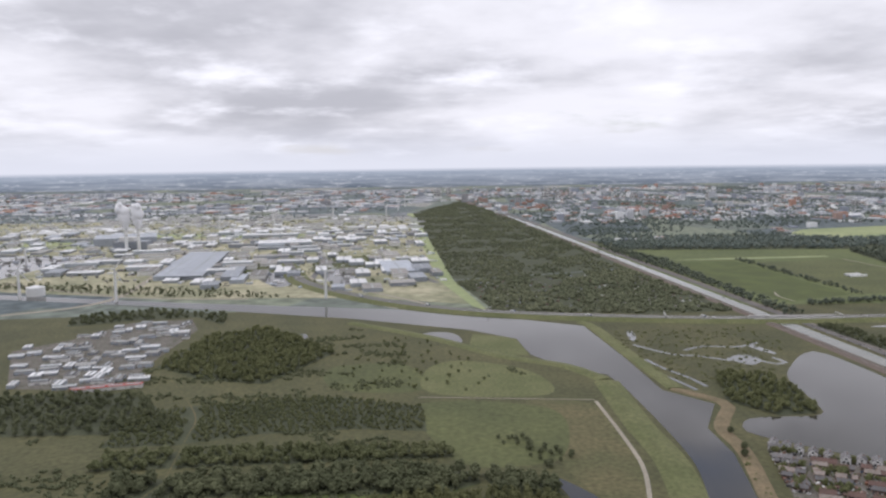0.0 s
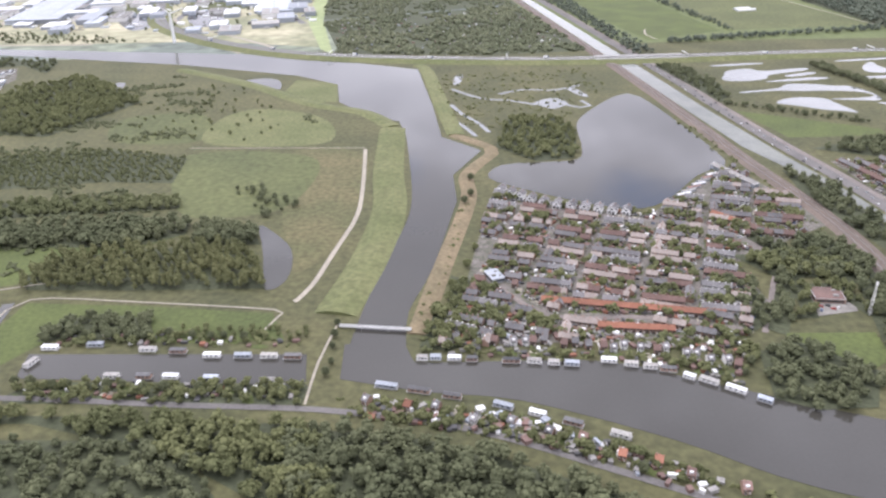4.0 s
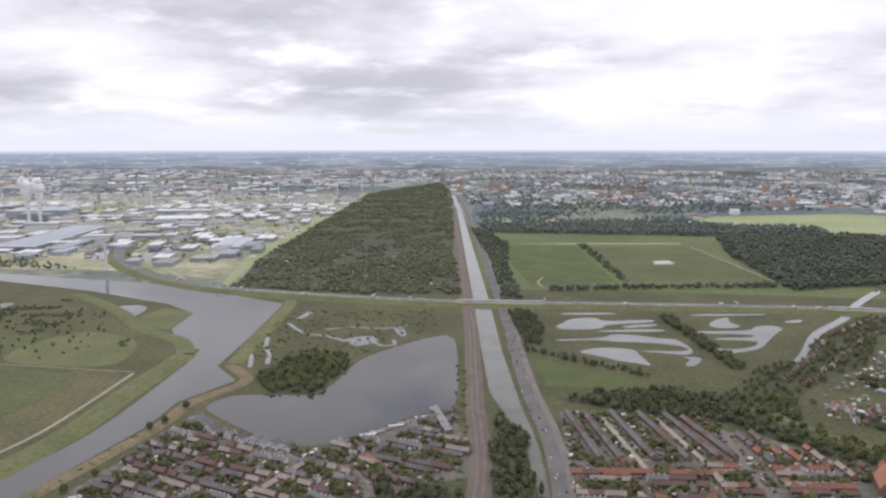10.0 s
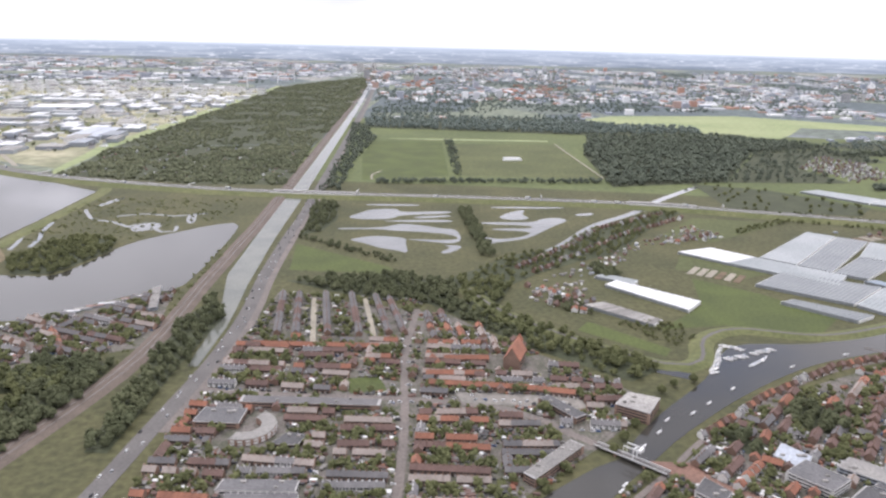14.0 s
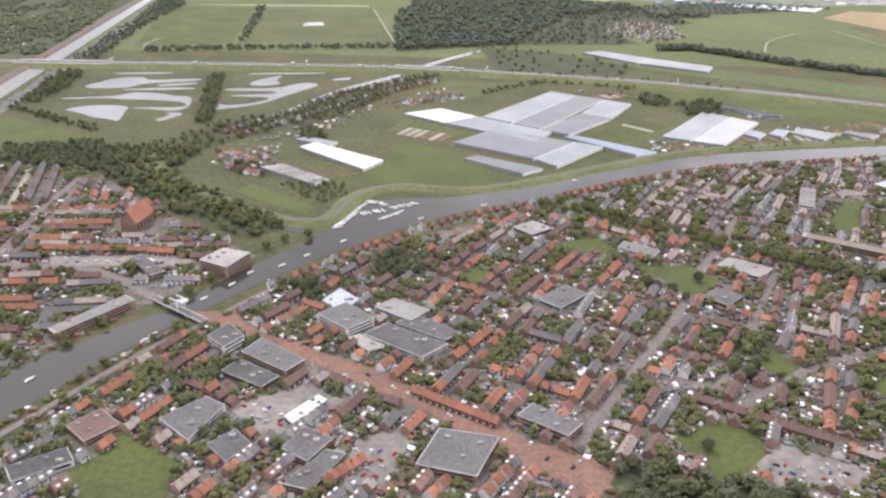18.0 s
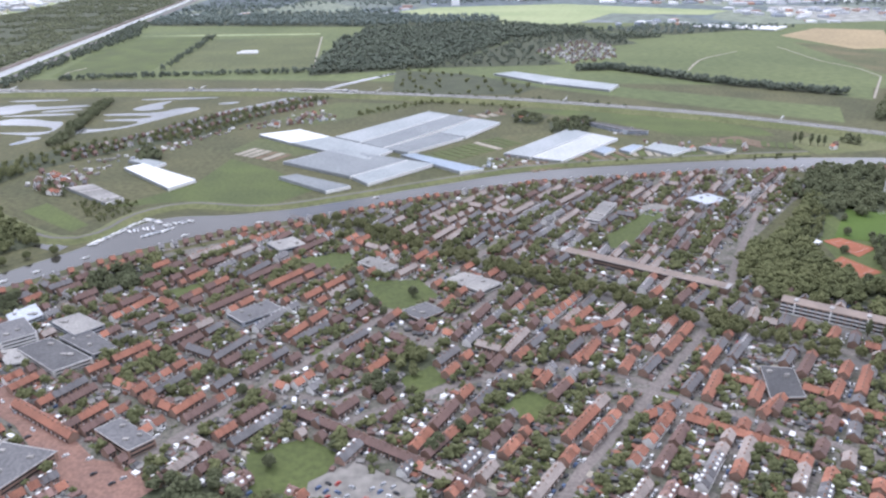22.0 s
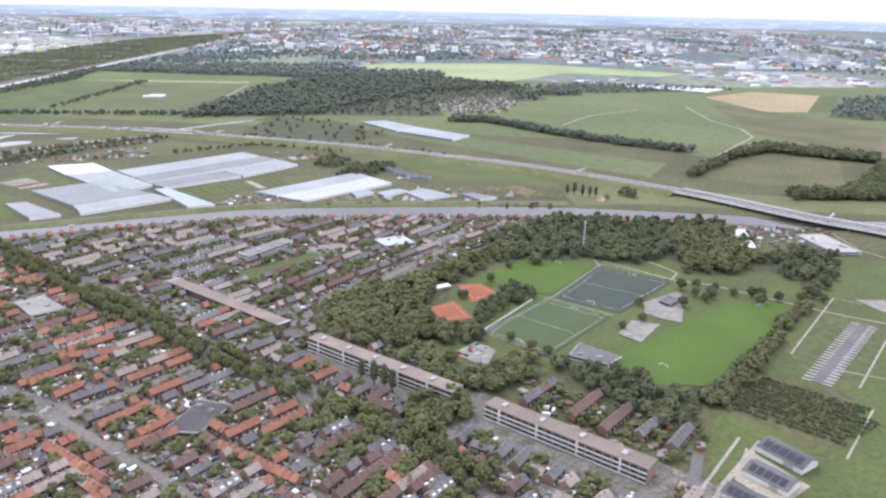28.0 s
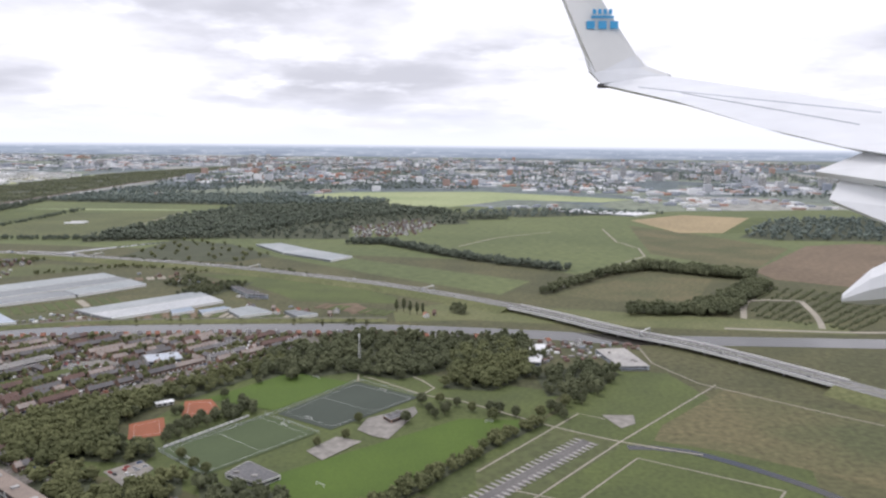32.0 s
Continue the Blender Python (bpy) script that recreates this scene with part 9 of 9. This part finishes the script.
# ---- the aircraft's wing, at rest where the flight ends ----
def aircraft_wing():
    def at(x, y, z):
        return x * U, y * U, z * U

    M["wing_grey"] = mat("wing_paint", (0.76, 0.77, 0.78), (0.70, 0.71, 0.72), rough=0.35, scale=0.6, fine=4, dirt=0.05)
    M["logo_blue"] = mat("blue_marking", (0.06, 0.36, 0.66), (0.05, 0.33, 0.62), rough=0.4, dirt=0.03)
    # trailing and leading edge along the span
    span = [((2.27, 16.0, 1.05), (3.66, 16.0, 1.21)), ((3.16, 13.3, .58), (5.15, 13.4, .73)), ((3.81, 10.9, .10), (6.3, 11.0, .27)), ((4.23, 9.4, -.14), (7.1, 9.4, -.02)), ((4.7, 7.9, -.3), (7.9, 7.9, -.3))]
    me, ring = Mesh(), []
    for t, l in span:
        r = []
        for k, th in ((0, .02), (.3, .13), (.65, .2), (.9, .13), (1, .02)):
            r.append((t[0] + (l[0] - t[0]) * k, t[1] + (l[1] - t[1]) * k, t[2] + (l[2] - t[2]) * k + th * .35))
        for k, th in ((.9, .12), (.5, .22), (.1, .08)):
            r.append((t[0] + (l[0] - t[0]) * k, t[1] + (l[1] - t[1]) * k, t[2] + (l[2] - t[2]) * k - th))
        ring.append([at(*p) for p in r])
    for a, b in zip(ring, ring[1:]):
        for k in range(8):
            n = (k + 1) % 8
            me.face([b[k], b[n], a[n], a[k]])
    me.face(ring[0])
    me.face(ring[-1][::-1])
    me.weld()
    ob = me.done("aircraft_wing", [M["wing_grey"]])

    def panel(name, q, thick, key, label="", parent=ob):
        m = Mesh()
        n = (Vector(q[1]) - Vector(q[0])).cross(Vector(q[-1]) - Vector(q[0])).normalized() * thick
        m.hexa([at(*p) for p in q], [at(*(Vector(p) + n)) for p in q])
        return part(name, m, key, parent, label)

    wl = panel("winglet", [(2.27, 16.0, 1.05), (3.66, 16.0, 1.21), (3.2, 16.22, 1.40), (2.98, 16.4, 1.69), (2.21, 16.7, 2.94), (1.54, 16.9, 4.02), (1.02, 16.9, 4.02), (1.44, 16.7, 2.94), (1.95, 16.4, 1.69), (2.05, 16.2, 1.3)], .07, "white", "white upturned winglet with blue markings")
    panel("winglet_base", [(2.26, 15.95, 1.05), (3.60, 15.95, 1.21), (3.15, 16.17, 1.40), (2.94, 16.33, 1.68), (2.0, 16.33, 1.68), (2.07, 16.12, 1.3)], .03, "wing_grey", "", wl)
    for i in range(3):
        x = 1.98 + i * .24
        panel("marking", [(x, 16.36, 2.2), (x + .17, 16.36, 2.2), (x + .17, 16.4, 2.36), (x, 16.4, 2.36)], .02, "logo_blue", "", wl)
    for i in range(4):
        x = 2.1 + i * .11
        panel("marking", [(x, 16.4, 2.5), (x + .07, 16.4, 2.5), (x + .07, 16.42, 2.6), (x, 16.42, 2.6)], .02, "logo_blue", "", wl)
    panel("marking", [(2.08, 16.4, 2.42), (2.54, 16.4, 2.42), (2.54, 16.41, 2.47), (2.08, 16.41, 2.47)], .02, "logo_blue", "", wl)
    f1 = panel("flap", [(4.01, 9.6, -.49), (4.5, 9.4, -.24), (5.0, 7.9, -.26), (4.75, 7.8, -.62)], -.08, "wing_grey", "lowered grey fore flap")
    panel("flap", [(4.08, 9.3, -.79), (4.26, 9.4, -.51), (4.85, 7.9, -.84), (4.75, 7.7, -1.2)], -.08, "wing_grey", "lowered grey aft flap")
    for y, x, z in ((9.1, 4.42, -.6), (8.3, 4.62, -.72)):
        b = Mesh()
        b.box((x - .06) * U, (y - .04) * U, (z - .06) * U, (x + .06) * U, (y + .04) * U, (z + .06) * U)
        part("hinge", b, "felt", f1)
    cone = Mesh()
    rings = []
    for x, y, z, r in ((4.02, 8.72, -1.82, .05), (4.25, 8.6, -1.66, .2), (4.6, 8.45, -1.5, .3), (5.2, 8.3, -1.2, .34)):
        rings.append([at(x + .5 * r * math.cos(a), y + r * math.cos(a), z + r * math.sin(a)) for a in [i * math.pi / 5 for i in range(10)]])
    for a, b in zip(rings, rings[1:]):
        cone.hexa(b, a)
    part("flap_track_fairing", cone, "wing_grey", ob, "pointed grey flap track fairing")
    for (a, b) in (((2.75, 14.6, .88), (5.0, 10.2, .28)), ((3.3, 13.6, .72), (4.6, 9.9, .12))):
        m = Mesh()
        d = Vector((.004, .0, .006))
        up = Vector((0, 0, .022))
        m.hexa([at(*(Vector(a) + up)), at(*(Vector(b) + up)), at(*(Vector(b) + up + d)), at(*(Vector(a) + up + d))], [at(*(Vector(a) + up * 1.3)), at(*(Vector(b) + up * 1.3)), at(*(Vector(b) + up * 1.3 + d)), at(*(Vector(a) + up * 1.3 + d))])
        part("panel_seam", m, "clad", ob)
    li = Mesh()
    li.box(2.2 * U, 15.9 * U, .98 * U, 2.42 * U, 16.05 * U, 1.06 * U)
    part("tip_light", li, "felt", ob)
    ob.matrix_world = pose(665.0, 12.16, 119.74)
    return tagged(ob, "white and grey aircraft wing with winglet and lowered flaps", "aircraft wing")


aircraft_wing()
